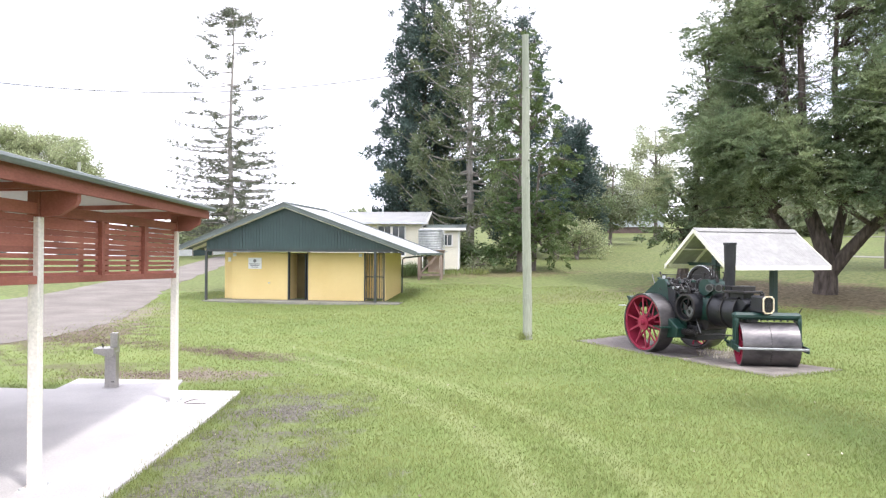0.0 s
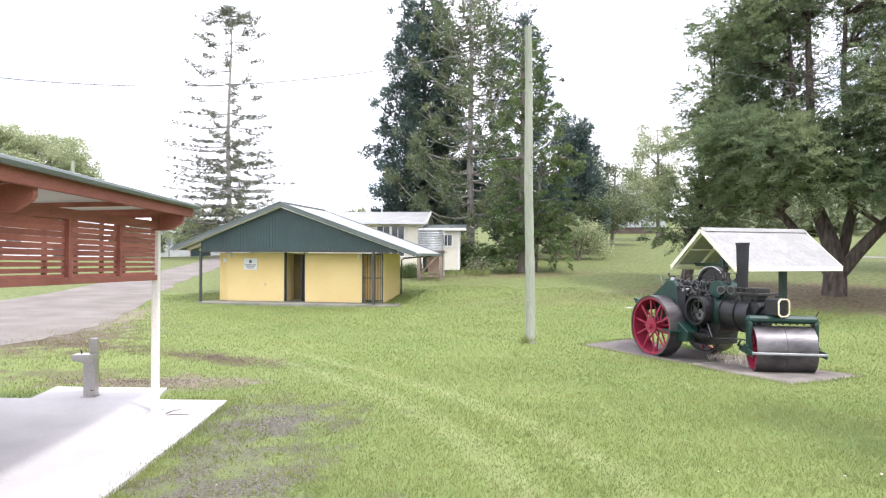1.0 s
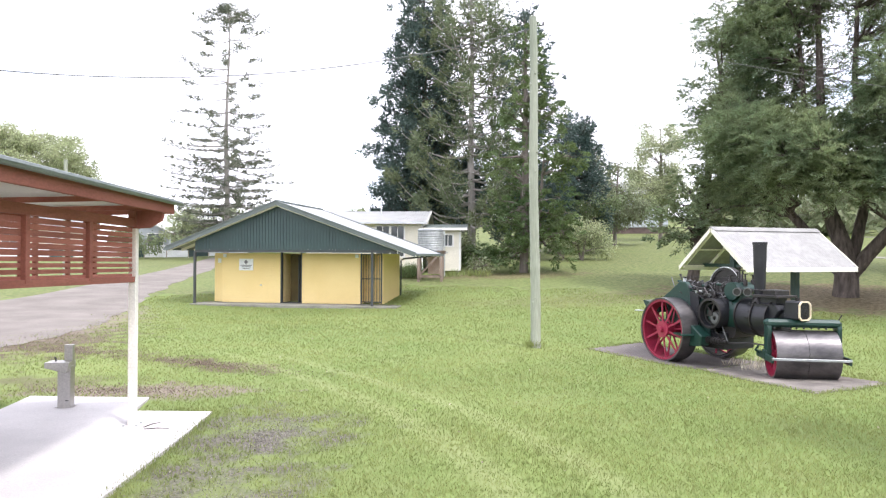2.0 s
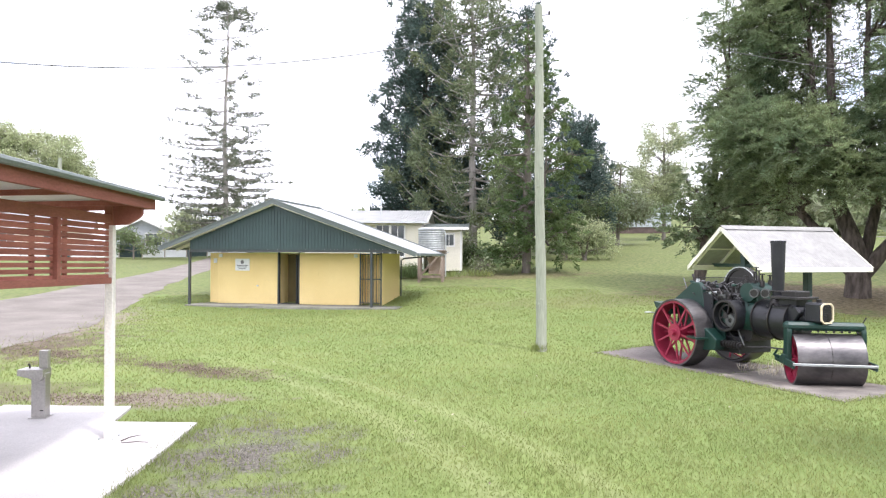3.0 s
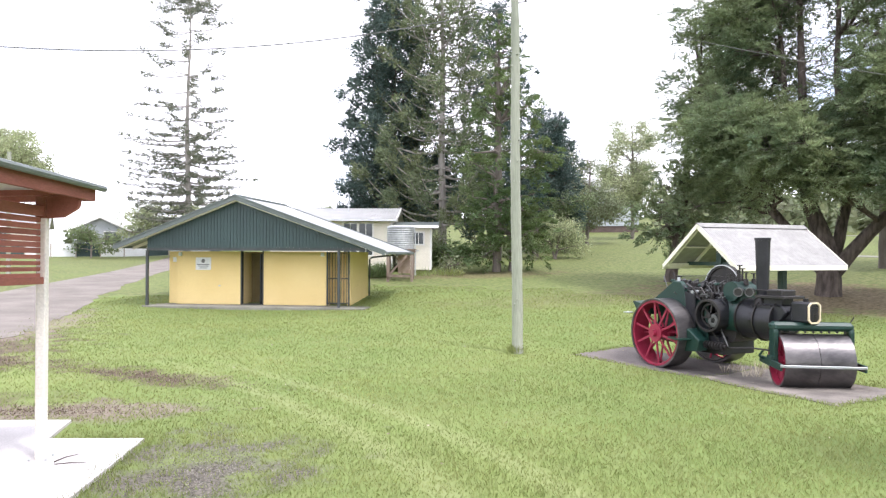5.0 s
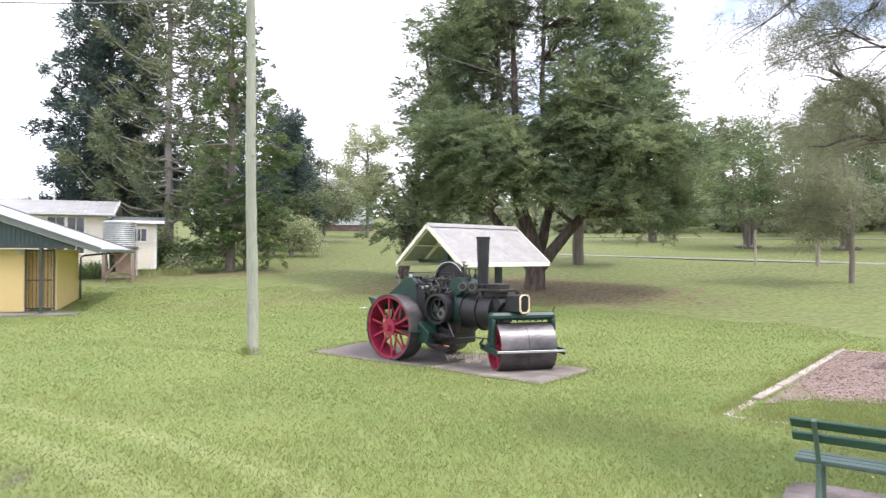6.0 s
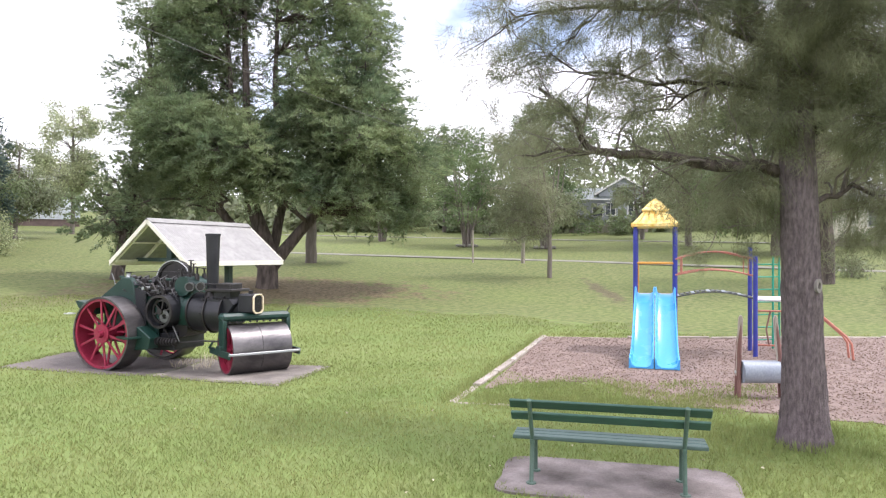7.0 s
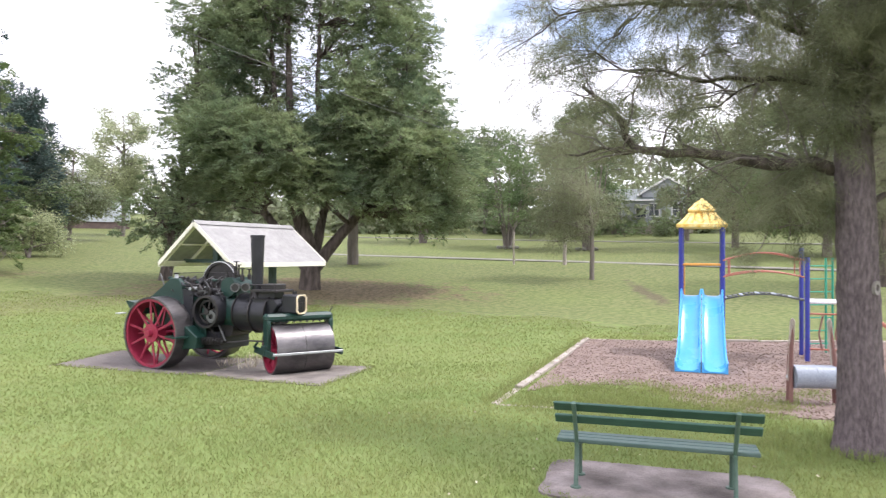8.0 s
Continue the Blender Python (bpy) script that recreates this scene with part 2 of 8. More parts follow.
INK = surf("grey_ink", (0.16, 0.16, 0.17), (0.22, 0.22, 0.23), 5.0, 0.5)
POLE_WOOD = surf("grey_green_pole_timber", (0.235, 0.260, 0.200), (0.380, 0.390, 0.315), 1.6, 0.9, 0.6, fine=34, stretch=(1, 1, 0.12))
STEEL = surf("brushed_stainless", (0.42, 0.40, 0.385), (0.50, 0.48, 0.46), 3.0, 0.38, 0.03, metal=0.85)
WIRE = surf("cable_black", (0.11, 0.11, 0.11), (0.15, 0.15, 0.15), 3.0, 0.6)
GALV_DULL = surf("dull_worn_steel", (0.085, 0.09, 0.088), (0.17, 0.175, 0.17), 4.0, 0.5, metal=0.4)
IRON = surf("blackened_iron", (0.022, 0.021, 0.021), (0.046, 0.041, 0.039), 4.0, 0.42, 0.15, metal=0.35, fine=30)
IRON_RUST = surf("worn_black_paint", (0.011, 0.012, 0.015), (0.028, 0.028, 0.032), 3.0, 0.42, 0.12, metal=0.1, fine=22, spec=0.45)
ROLL_STEEL = surf("rolled_steel_rim", (0.075, 0.072, 0.076), (0.190, 0.178, 0.178), 3.2, 0.38, 0.15, metal=0.75, fine=24, stretch=(0.3, 1, 1))
ENGINE_GREEN = surf("deep_green_enamel", (0.007, 0.033, 0.025), (0.013, 0.047, 0.036), 3.0, 0.42, 0.1, fine=30)
CRIMSON = surf("faded_crimson_enamel", (0.250, 0.012, 0.040), (0.345, 0.030, 0.068), 3.0, 0.5, 0.1, fine=26)
BARE_BAR = surf("bare_metal_bar", (0.28, 0.30, 0.30), (0.40, 0.42, 0.42), 4.0, 0.4, metal=0.4)
BRASS_CREAM = surf("cream_radiator_edge", (0.70, 0.58, 0.38), (0.76, 0.66, 0.48), 4.0, 0.5)
BENCH_GREEN = surf("bench_green_paint", (0.023, 0.074, 0.052), (0.038, 0.100, 0.072), 4.0, 0.55, 0.12, fine=50, rand=0.1, stretch=(0.2, 1, 1))
BENCH_SEAT = surf("worn_grey_green_slat", (0.040, 0.085, 0.072), (0.085, 0.125, 0.112), 3.0, 0.6, 0.15, fine=50, rand=0.12, stretch=(0.2, 1, 1))
BENCH_STEEL = surf("grey_green_steel_leg", (0.060, 0.115, 0.085), (0.095, 0.150, 0.118), 4.0, 0.5)
SLIDE_BLUE = surf("sky_blue_moulded_plastic", (0.060, 0.345, 0.72), (0.085, 0.40, 0.78), 1.5, 0.28, 0.03)
# the pale second yellow paints highlights like those on the roof flutes
PLAY_YELLOW = surf("yellow_plastic_pale_highlights", (0.74, 0.44, 0.03), (0.88, 0.74, 0.34), 9.0, 0.45, 0.05)
PLAY_BLUE = surf("royal_blue_powder_coat", (0.026, 0.036, 0.25), (0.04, 0.05, 0.31), 3.0, 0.38)
PLAY_RED = surf("faded_red_powder_coat", (0.36, 0.115, 0.075), (0.46, 0.185, 0.13), 3.0, 0.45)
PLAY_ORANGE = surf("orange_powder_coat", (0.62, 0.27, 0.03), (0.70, 0.34, 0.06), 3.0, 0.45)
PLAY_GREEN = surf("jade_powder_coat", (0.015, 0.27, 0.17), (0.03, 0.34, 0.22), 3.0, 0.42)
PLAY_GREY = surf("grey_blue_plastic", (0.27, 0.31, 0.37), (0.34, 0.38, 0.44), 3.0, 0.5)
MAROON_POST = surf("maroon_weathered_post", (0.155, 0.072, 0.065), (0.24, 0.125, 0.105), 4.0, 0.65, 0.2, stretch=(1, 1, 0.2))
GLASS = surf("window_glass_dark", (0.05, 0.06, 0.065), (0.09, 0.10, 0.105), 1.0, 0.12, spec=0.8)
RUSTY = surf("rust_stained_paint", (0.30, 0.20, 0.15), (0.48, 0.38, 0.31), 2.5, 0.85, 0.2)
TRUNK_GREY = surf("grey_bark", (0.125, 0.105, 0.090), (0.235, 0.205, 0.18), 2.5, 0.95, 0.9, fine=14, stretch=(1, 1, 0.22))
TRUNK_PALE = surf("pale_grey_bark", (0.235, 0.215, 0.195), (0.390, 0.365, 0.335), 2.5, 0.95, 0.6, fine=14, stretch=(1, 1, 0.22))
TRUNK_BROWN = surf("furrowed_brown_bark", (0.085, 0.067, 0.068), (0.215, 0.174, 0.178), 26.0, 0.95, 1.0, fine=95, stretch=(1, 1, 0.36))
TRUNK_DARK = surf("dark_bark", (0.040, 0.031, 0.026), (0.145, 0.118, 0.100), 8.0, 0.95, 1.0, fine=26, stretch=(1, 1, 0.2))
LEAF_HOOP = surf("dark_pine_foliage", (0.050, 0.086, 0.080), (0.105, 0.150, 0.122), 0.35, 0.6, island=0.4, trans=0.25, fine=3)
LEAF_HOOP_LIGHT = surf("olive_pine_foliage", (0.115, 0.155, 0.085), (0.205, 0.235, 0.120), 0.3, 0.6, island=0.4, trans=0.35, fine=3)
LEAF_MID = surf("mid_green_foliage", (0.092, 0.152, 0.060), (0.195, 0.250, 0.098), 0.35, 0.55, island=0.35, trans=0.4, fine=3)
LEAF_BIG = surf("cypress_foliage", (0.118, 0.172, 0.096), (0.315, 0.368, 0.188), 0.55, 0.6, island=0.35, trans=0.5, fine=2.5)
LEAF_LIGHT = surf("light_green_foliage", (0.130, 0.180, 0.075), (0.215, 0.255, 0.120), 0.4, 0.55, island=0.4, trans=0.45, fine=3)
LEAF_PALE = surf("pale_green_foliage", (0.300, 0.345, 0.180), (0.450, 0.480, 0.280), 0.4, 0.6, island=0.35, trans=0.45, fine=3)
LEAF_OLIVE = surf("dull_olive_foliage", (0.165, 0.200, 0.112), (0.275, 0.300, 0.168), 0.4, 0.6, island=0.4, trans=0.4, fine=3)
# grey-green lifted in colour to imitate bright sky bleeding over the leaves
LEAF_BUNYA = surf("grey_green_foliage_with_sky_glare", (0.100, 0.116, 0.084), (0.190, 0.204, 0.142), 0.35, 0.6, island=0.4, trans=0.35, fine=3)
NEEDLE = surf("casuarina_needle", (0.165, 0.188, 0.104), (0.295, 0.300, 0.180), 0.7, 0.6, island=0.35, trans=0.5, fine=3)


# ---- mesh helpers ----
def ground_z(x, y):
    """Height of the ground: level lawn with shallow dips, rising past the buildings."""
    r, az = math.hypot(x, y), math.degrees(math.atan2(x, y))
    w = min(max((az + 22) / 24, 0), 1)
    if az > 120 or az < -120:
        w = 0.3
    k = 0.032 + 0.053 * w * w * (3 - 2 * w)
    s = r - 27
    rise = k * (math.log1p(math.exp(s / 1.5)) * 1.5 if s < 60 else s)
    rise = min(rise, k * 110)
    return rise - 0.28 * math.exp(-((x - 6.3) ** 2 + (y - 16.2) ** 2) / 14) - 0.14 * math.exp(-((x - 13) ** 2 + (y - 9) ** 2) / 40) - 0.13 * math.exp(-((x + 6.5) ** 2 + (y - 28.6) ** 2) / 30) - 0.19 * math.exp(-((x + 4.4) ** 2 + (y - 10.8) ** 2) / 32)


def on(x, y, dz=0.0):
    return (x, y, ground_z(x, y) + dz)


def mesh_of(name, verts, faces, smooth=False):
    me = bpy.data.meshes.new(name)
    me.from_pydata([tuple(map(float, v)) for v in verts], [], faces)
    me.update()
    if smooth:
        me.polygons.foreach_set("use_smooth", [True] * len(me.polygons))
    return me


def fix(bm):
    bmesh.ops.recalc_face_normals(bm, faces=bm.faces)
    return bm


def thing(name, at=(0, 0, 0), turn=0.0, label="", category="", group="", kind=""):
    e = new(name)
    e.empty_display_size = 0.2
    e.matrix_basis = pose(*at, 0, 0, turn)
    return tagged(e, label, category, group, kind)


def part(name, bm, material, parent, label="", smooth=False):
    """Links a bmesh (or a finished mesh) as one mesh object under a thing."""
    if isinstance(bm, bmesh.types.BMesh):
        fix(bm)
        me = bpy.data.meshes.new(name)
        bm.to_mesh(me)
        bm.free()
    else:
        me = bm
    if smooth:
        me.polygons.foreach_set("use_smooth", [True] * len(me.polygons))
        me.set_sharp_from_angle(angle=radians(38))
    if not me.materials:
        me.materials.append(material)
    ob = new(name, me)
    ob.parent = parent
    return tagged(ob, label)


def single(name, bm, material, label, category, kind="", group="", smooth=False):
    """A thing that is one mesh."""
    ob = part(name, bm, material, None, "", smooth)
    return tagged(ob, label, category, group, kind)


def box(size, at=(0, 0, 0), turn=(0, 0, 0), bevel=0.0, bm=None):
    bm = bm or bmesh.new()
    m = pose(*at, *turn) @ Matrix.Diagonal((*size, 1))
    v = bmesh.ops.create_cube(bm, size=1.0, matrix=m)["verts"]
    if bevel:
        es = list({e for q in v for e in q.link_edges})
        bmesh.ops.bevel(bm, geom=es, offset=bevel, segments=1, affect='EDGES', profile=0.5)
    return bm


def beam(p, q, w, h, bm=None, bevel=0.0, up=(0, 0, 1)):
    """A bar of section w x h from p to q."""
    bm = bm or bmesh.new()
    p, q = Vector(p), Vector(q)
    d = q - p
    zz = d.normalized()
    xx = Vector(up).cross(zz)
    xx = xx.normalized() if xx.length > 1e-4 else Vector((1, 0, 0))
    yy = zz.cross(xx)
    m = Matrix((xx, yy, zz)).transposed().to_4x4()
    m.translation = (p + q) / 2
    v = bmesh.ops.create_cube(bm, size=1.0, matrix=m @ Matrix.Diagonal((w, h, d.length, 1)))["verts"]
    if bevel:
        bmesh.ops.bevel(bm, geom=list({e for k in v for e in k.link_edges}), offset=bevel, segments=1, affect='EDGES', profile=0.5)
    return bm


def rod(p, q, r, r2=None, seg=12, bm=None, caps=True):
    bm = bm or bmesh.new()
    p, q = Vector(p), Vector(q)
    d = q - p
    m = Matrix.Translation((p + q) / 2) @ d.to_track_quat('Z', 'Y').to_matrix().to_4x4()
    bmesh.ops.create_cone(bm, cap_ends=caps, segments=seg, radius1=r, radius2=r if r2 is None else r2, depth=d.length, matrix=m)
    return bm


def tube(points, radii, seg=8, bm=None):
    """A bent round bar through the points."""
    bm = bm or bmesh.new()
    pts = [Vector(p) for p in points]
    if not isinstance(radii, (list, tuple)):
        radii = [radii] * len(pts)
    rings, side = [], None
    for i, p in enumerate(pts):
        d = (pts[min(i + 1, len(pts) - 1)] - pts[max(i - 1, 0)]).normalized()
        side = d.orthogonal().normalized() if side is None else (side - d * side.dot(d)).normalized()
        other = d.cross(side)
        rings.append([bm.verts.new(p + radii[i] * (math.cos(a) * side + math.sin(a) * other)) for a in (2 * math.pi * k / seg for k in range(seg))])
    for a, b in zip(rings, rings[1:]):
        for k in range(seg):
            bm.faces.new((a[k], a[(k + 1) % seg], b[(k + 1) % seg], b[k]))
    bm.faces.new(rings[0][::-1])
    bm.faces.new(rings[-1])
    return bm


def prism(outline, depth, m=None, bm=None, bevel=0.0):
    """A flat outline in x, z, given depth along y; m places it."""
    bm = bm or bmesh.new()
    m = m or Matrix()
    lo = [bm.verts.new(m @ Vector((x, 0, z))) for x, z in outline]
    hi = [bm.verts.new(m @ Vector((x, depth, z))) for x, z in outline]
    k = len(outline)
    fs = [bm.faces.new(lo), bm.faces.new(hi[::-1])] + [bm.faces.new((lo[i], hi[i], hi[(i + 1) % k], lo[(i + 1) % k])) for i in range(k)]
    if bevel:
        bmesh.ops.bevel(bm, geom=list({e for f in fs for e in f.edges}), offset=bevel, segments=1, affect='EDGES', profile=0.5)
    return bm


def ring(outer, inner, width, seg=32, m=None, bm=None):
    """A hollow drum with its axis along x, centred."""
    bm = bm or bmesh.new()
    m = m or Matrix()
    rows = []
    for r, x in ((outer, -width / 2), (outer, width / 2), (inner, width / 2), (inner, -width / 2)):
        rows.append([bm.verts.new(m @ Vector((x, r * math.cos(a), r * math.sin(a)))) for a in (2 * math.pi * k / seg for k in range(seg))])
    for i in range(4):
        a, b = rows[i], rows[(i + 1) % 4]
        for k in range(seg):
            bm.faces.new((a[k], a[(k + 1) % seg], b[(k + 1) % seg], b[k]))
    return bm


def corrugated(width, length, pitch=0.076, height=0.017, thick=0.004, bm=None, m=None):
    """A corrugated sheet in x, y: ribs run along y."""
    bm = bm or bmesh.new()
    m = m or Matrix()
    k = max(int(width / pitch * 4), 4)
    rows = []
    for y in (0, length):
        for dz in (0, -thick):
            rows.append([bm.verts.new(m @ Vector((width * i / k, y, dz + height / 2 * math.sin(i * math.pi / 2)))) for i in range(k + 1)])
    for i in range(k):
        bm.faces.new((rows[0][i], rows[0][i + 1], rows[2][i + 1], rows[2][i]))
        bm.faces.new((rows[1][i + 1], rows[1][i], rows[3][i], rows[3][i + 1]))
        bm.faces.new((rows[0][i + 1], rows[0][i], rows[1][i], rows[1][i + 1]))
        bm.faces.new((rows[2][i], rows[2][i + 1], rows[3][i + 1], rows[3][i]))
    bm.faces.new((rows[0][0], rows[2][0], rows[3][0], rows[1][0]))
    bm.faces.new((rows[0][k], rows[1][k], rows[3][k], rows[2][k]))
    return bm


def frame_to(origin, x_axis, y_axis):
    """A matrix with its x and y along the given axes."""
    x = Vector(x_axis).normalized()
    z = x.cross(Vector(y_axis)).normalized()
    m = Matrix((x, z.cross(x), z)).transposed().to_4x4()
    m.translation = origin
    return m


# ---- ground ----
def make_ground():
    def steps(lo, hi, centre):
        out, v, s = [], 0.0, 0.5
        side = []
        while v < hi - centre:
            side.append(v)
            v += s
            if v > 26:
                s *= 1.16
        up = [centre + q for q in side] + [hi]
        side, v, s = [], 0.0, 0.5
        while v < centre - lo:
            side.append(v)
            v += s
            if v > 26:
                s *= 1.16
        return [lo] + [centre - q for q in side[:0:-1]] + up
    xs, ys = steps(-900, 900, 4), steps(-600, 1500, 14)
    verts = [(x, y, ground_z(x, y)) for y in ys for x in xs]
    k = len(xs)
    faces = [(j * k + i, j * k + i + 1, (j + 1) * k + i + 1, (j + 1) * k + i) for j in range(len(ys) - 1) for i in range(k - 1)]
    me = mesh_of("ground", verts, faces, True)
    me.materials.append(LAWN)
    tagged(new("ground", me), "mown green park lawn with worn earth patches", "lawn", kind="structure")


def draped(name, left, right, dz, material, label, category, thick=0.06, cuts=2):
    """A strip of paving between two lines of points, lying on the ground."""
    verts, faces = [], []
    for (a, b) in zip(left, right):
        for i in range(cuts + 1):
            x, y = a[0] + (b[0] - a[0]) * i / cuts, a[1] + (b[1] - a[1]) * i / cuts
            verts.append((x, y, ground_z(x, y) + dz))
    k, rows = cuts + 1, len(left)
    faces = [(j * k + i, j * k + i + 1, (j + 1) * k + i + 1, (j + 1) * k + i) for j in range(rows - 1) for i in range(cuts)]
    base = len(verts)
    verts += [(x, y, z - thick) for x, y, z in verts]
    rim = [i for i in range(k)] + [j * k + cuts for j in range(1, rows)] + [(rows - 1) * k + i for i in range(cuts - 1, -1, -1)] + [j * k for j in range(rows - 2, 0, -1)]
    faces += [(a, b, b + base, a + base) for a, b in zip(rim, rim[1:] + rim[:1])]
    bm = bmesh.new()
    vs = [bm.verts.new(v) for v in verts]
    for f in faces:
        bm.faces.new([vs[i] for i in f])
    me = bpy.data.meshes.new(name)
    fix(bm).to_mesh(me)
    bm.free()
    me.materials.append(material)
    return tagged(new(name, me), label, category, kind="structure")


def line(a, b, n):
    return [(a[0] + (b[0] - a[0]) * i / n, a[1] + (b[1] - a[1]) * i / n) for i in range(n + 1)]


def curve_line(points, n):
    """Points spread evenly in parameter along a smooth line through the given ones."""
    out, k = [], len(points) - 1
    for i in range(n + 1):
        u = i / n * k
        j = min(int(u), k - 1)
        f = u - j
        p0, p1, p2, p3 = (points[min(max(q, 0), k)] for q in (j - 1, j, j + 1, j + 2))
        out.append(tuple(0.5 * (2 * b + (c - a) * f + (2 * a - 5 * b + 4 * c - d) * f * f + (3 * b - a - 3 * c + d) * f ** 3) for a, b, c, d in zip(p0, p1, p2, p3)))
    return out


make_ground()
road_near = [(x + 0.35 * noise.noise(Vector((y * 0.35, 2.0, 0))) + 0.22 * noise.noise(Vector((y * 1.3, 7.0, 0))) + 0.12 * noise.noise(Vector((y * 3.7, 4.0, 0))), y) for x, y in curve_line([(-14.5, 8), (-10.6, 14.5), (-9.9, 19.5), (-11.4, 26), (-13.6, 34), (-16.0, 46), (-20, 70)], 110)]
road_far = curve_line([(-26, 10), (-19.5, 18.5), (-18.2, 25), (-17.6, 30), (-18.6, 38), (-20.2, 50), (-24, 72)], 110)
draped("road", road_near, road_far, 0.012, GRAVEL, "pale gravel driveway with dusty wheel tracks", "gravel road", 0.03, 8)
draped("footpath", [(24.5, 45.5), (28.2, 40.6), (36.3, 26.6), (39.3, 10.8), (40, -8)], [(25.3, 46.1), (29.0, 41.15), (37.1, 26.9), (40.1, 10.85), (40.8, -8)], 0.015, PATH_CONCRETE, "narrow pale concrete footpath", "footpath", 0.04)
draped("footpath_2", [(36, 62), (47, 49.5), (55, 33), (58, 10)], [(36.6, 62.5), (47.7, 49.9), (55.7, 33.3), (58.7, 10)], 0.015, PATH_CONCRETE, "far pale concrete footpath", "footpath", 0.04)

# the slab under the picnic shelter, with its notch and the drinking fountain's pad
draped("pavement", line((-9.9, 3.0), (-10.0, 11.17), 12), line((-2.76, 3.0), (-3.28, 11.17), 12), 0.045, CONCRETE, "clean pale concrete slab under the shelter", "concrete slab", 0.12)
draped("pavement_2", line((-6.32, 11.173), (-6.42, 12.1), 3), line((-4.42, 11.173), (-4.59, 12.13), 3), 0.04, CONCRETE, "small pale concrete pad at the fountain", "concrete slab", 0.1)


def rounded(cx, cy, rx, ry, turn, n=40, wobble=0.05, seed=3, power=2.6):
    rng = random.Random(seed)
    ph = [rng.uniform(0, 6.28) for _ in range(3)]
    pts = []
    for i in range(n):
        a = 2 * math.pi * i / n
        c, s = math.cos(a), math.sin(a)
        r = (abs(c) ** power + abs(s) ** power) ** (-1 / power) * (1 + wobble * (math.sin(3 * a + ph[0]) + 0.6 * math.sin(7 * a + ph[1])))
        x, y = rx * r * c, ry * r * s
        t = radians(turn)
        pts.append((cx + x * math.cos(t) - y * math.sin(t), cy + x * math.sin(t) + y * math.cos(t)))
    return pts


def patch(name, pts, dz, material, label, category, thick=0.08):
    cx, cy = sum(p[0] for p in pts) / len(pts), sum(p[1] for p in pts) / len(pts)
    bm = bmesh.new()
    rows = []
    for f in (0.25, 0.5, 0.75, 1.0):
        rows.append([bm.verts.new(on(cx + (x - cx) * f, cy + (y - cy) * f, dz)) for x, y in pts])
    rows.append([bm.verts.new(on(x, y, dz - thick)) for x, y in pts])
    c = bm.verts.new(on(cx, cy, dz))
    k = len(pts)
    for i in range(k):
        bm.faces.new((c, rows[0][i], rows[0][(i + 1) % k]))
        for a, b in zip(rows, rows[1:]):
            bm.faces.new((a[i], b[i], b[(i + 1) % k], a[(i + 1) % k]))
    return single(name, bm, material, label, category, "structure")


def slab_outline(corners, seed, n=14, wobble=0.03):
    """A four-sided outline with slightly broken edges."""
    rng, pts = random.Random(seed), []
    for (x0, y0), (x1, y1) in zip(corners, corners[1:] + corners[:1]):
        for i in range(n):
            f = i / n
            k = 0.4 if i == 0 else 1.0
            pts.append((x0 + (x1 - x0) * f + rng.uniform(-wobble, wobble) * k, y0 + (y1 - y0) * f + rng.uniform(-wobble, wobble) * k))
    return pts


REAR_SLAB = [(3.42, 17.82), (5.30, 15.66), (7.10, 16.78), (5.05, 19.10)]
FRONT_SLAB = [(5.33, 15.62), (6.08, 12.58), (8.02, 13.72), (7.13, 16.73)]
patch("pavement_3", slab_outline(REAR_SLAB, 3), 0.010, OLD_CONCRETE, "weathered concrete slab under the rear rollers", "concrete slab")
patch("pavement_5", slab_outline(FRONT_SLAB, 5), 0.018, STAINED_CONCRETE, "weathered concrete slab under the front roller drum", "concrete slab")
patch("pavement_4", rounded(5.42, 6.13, 1.04, 0.56, -60, n=72, wobble=0.014, seed=8, power=8), 0.02, PINK_CONCRETE, "stained concrete pad under the bench", "concrete slab")


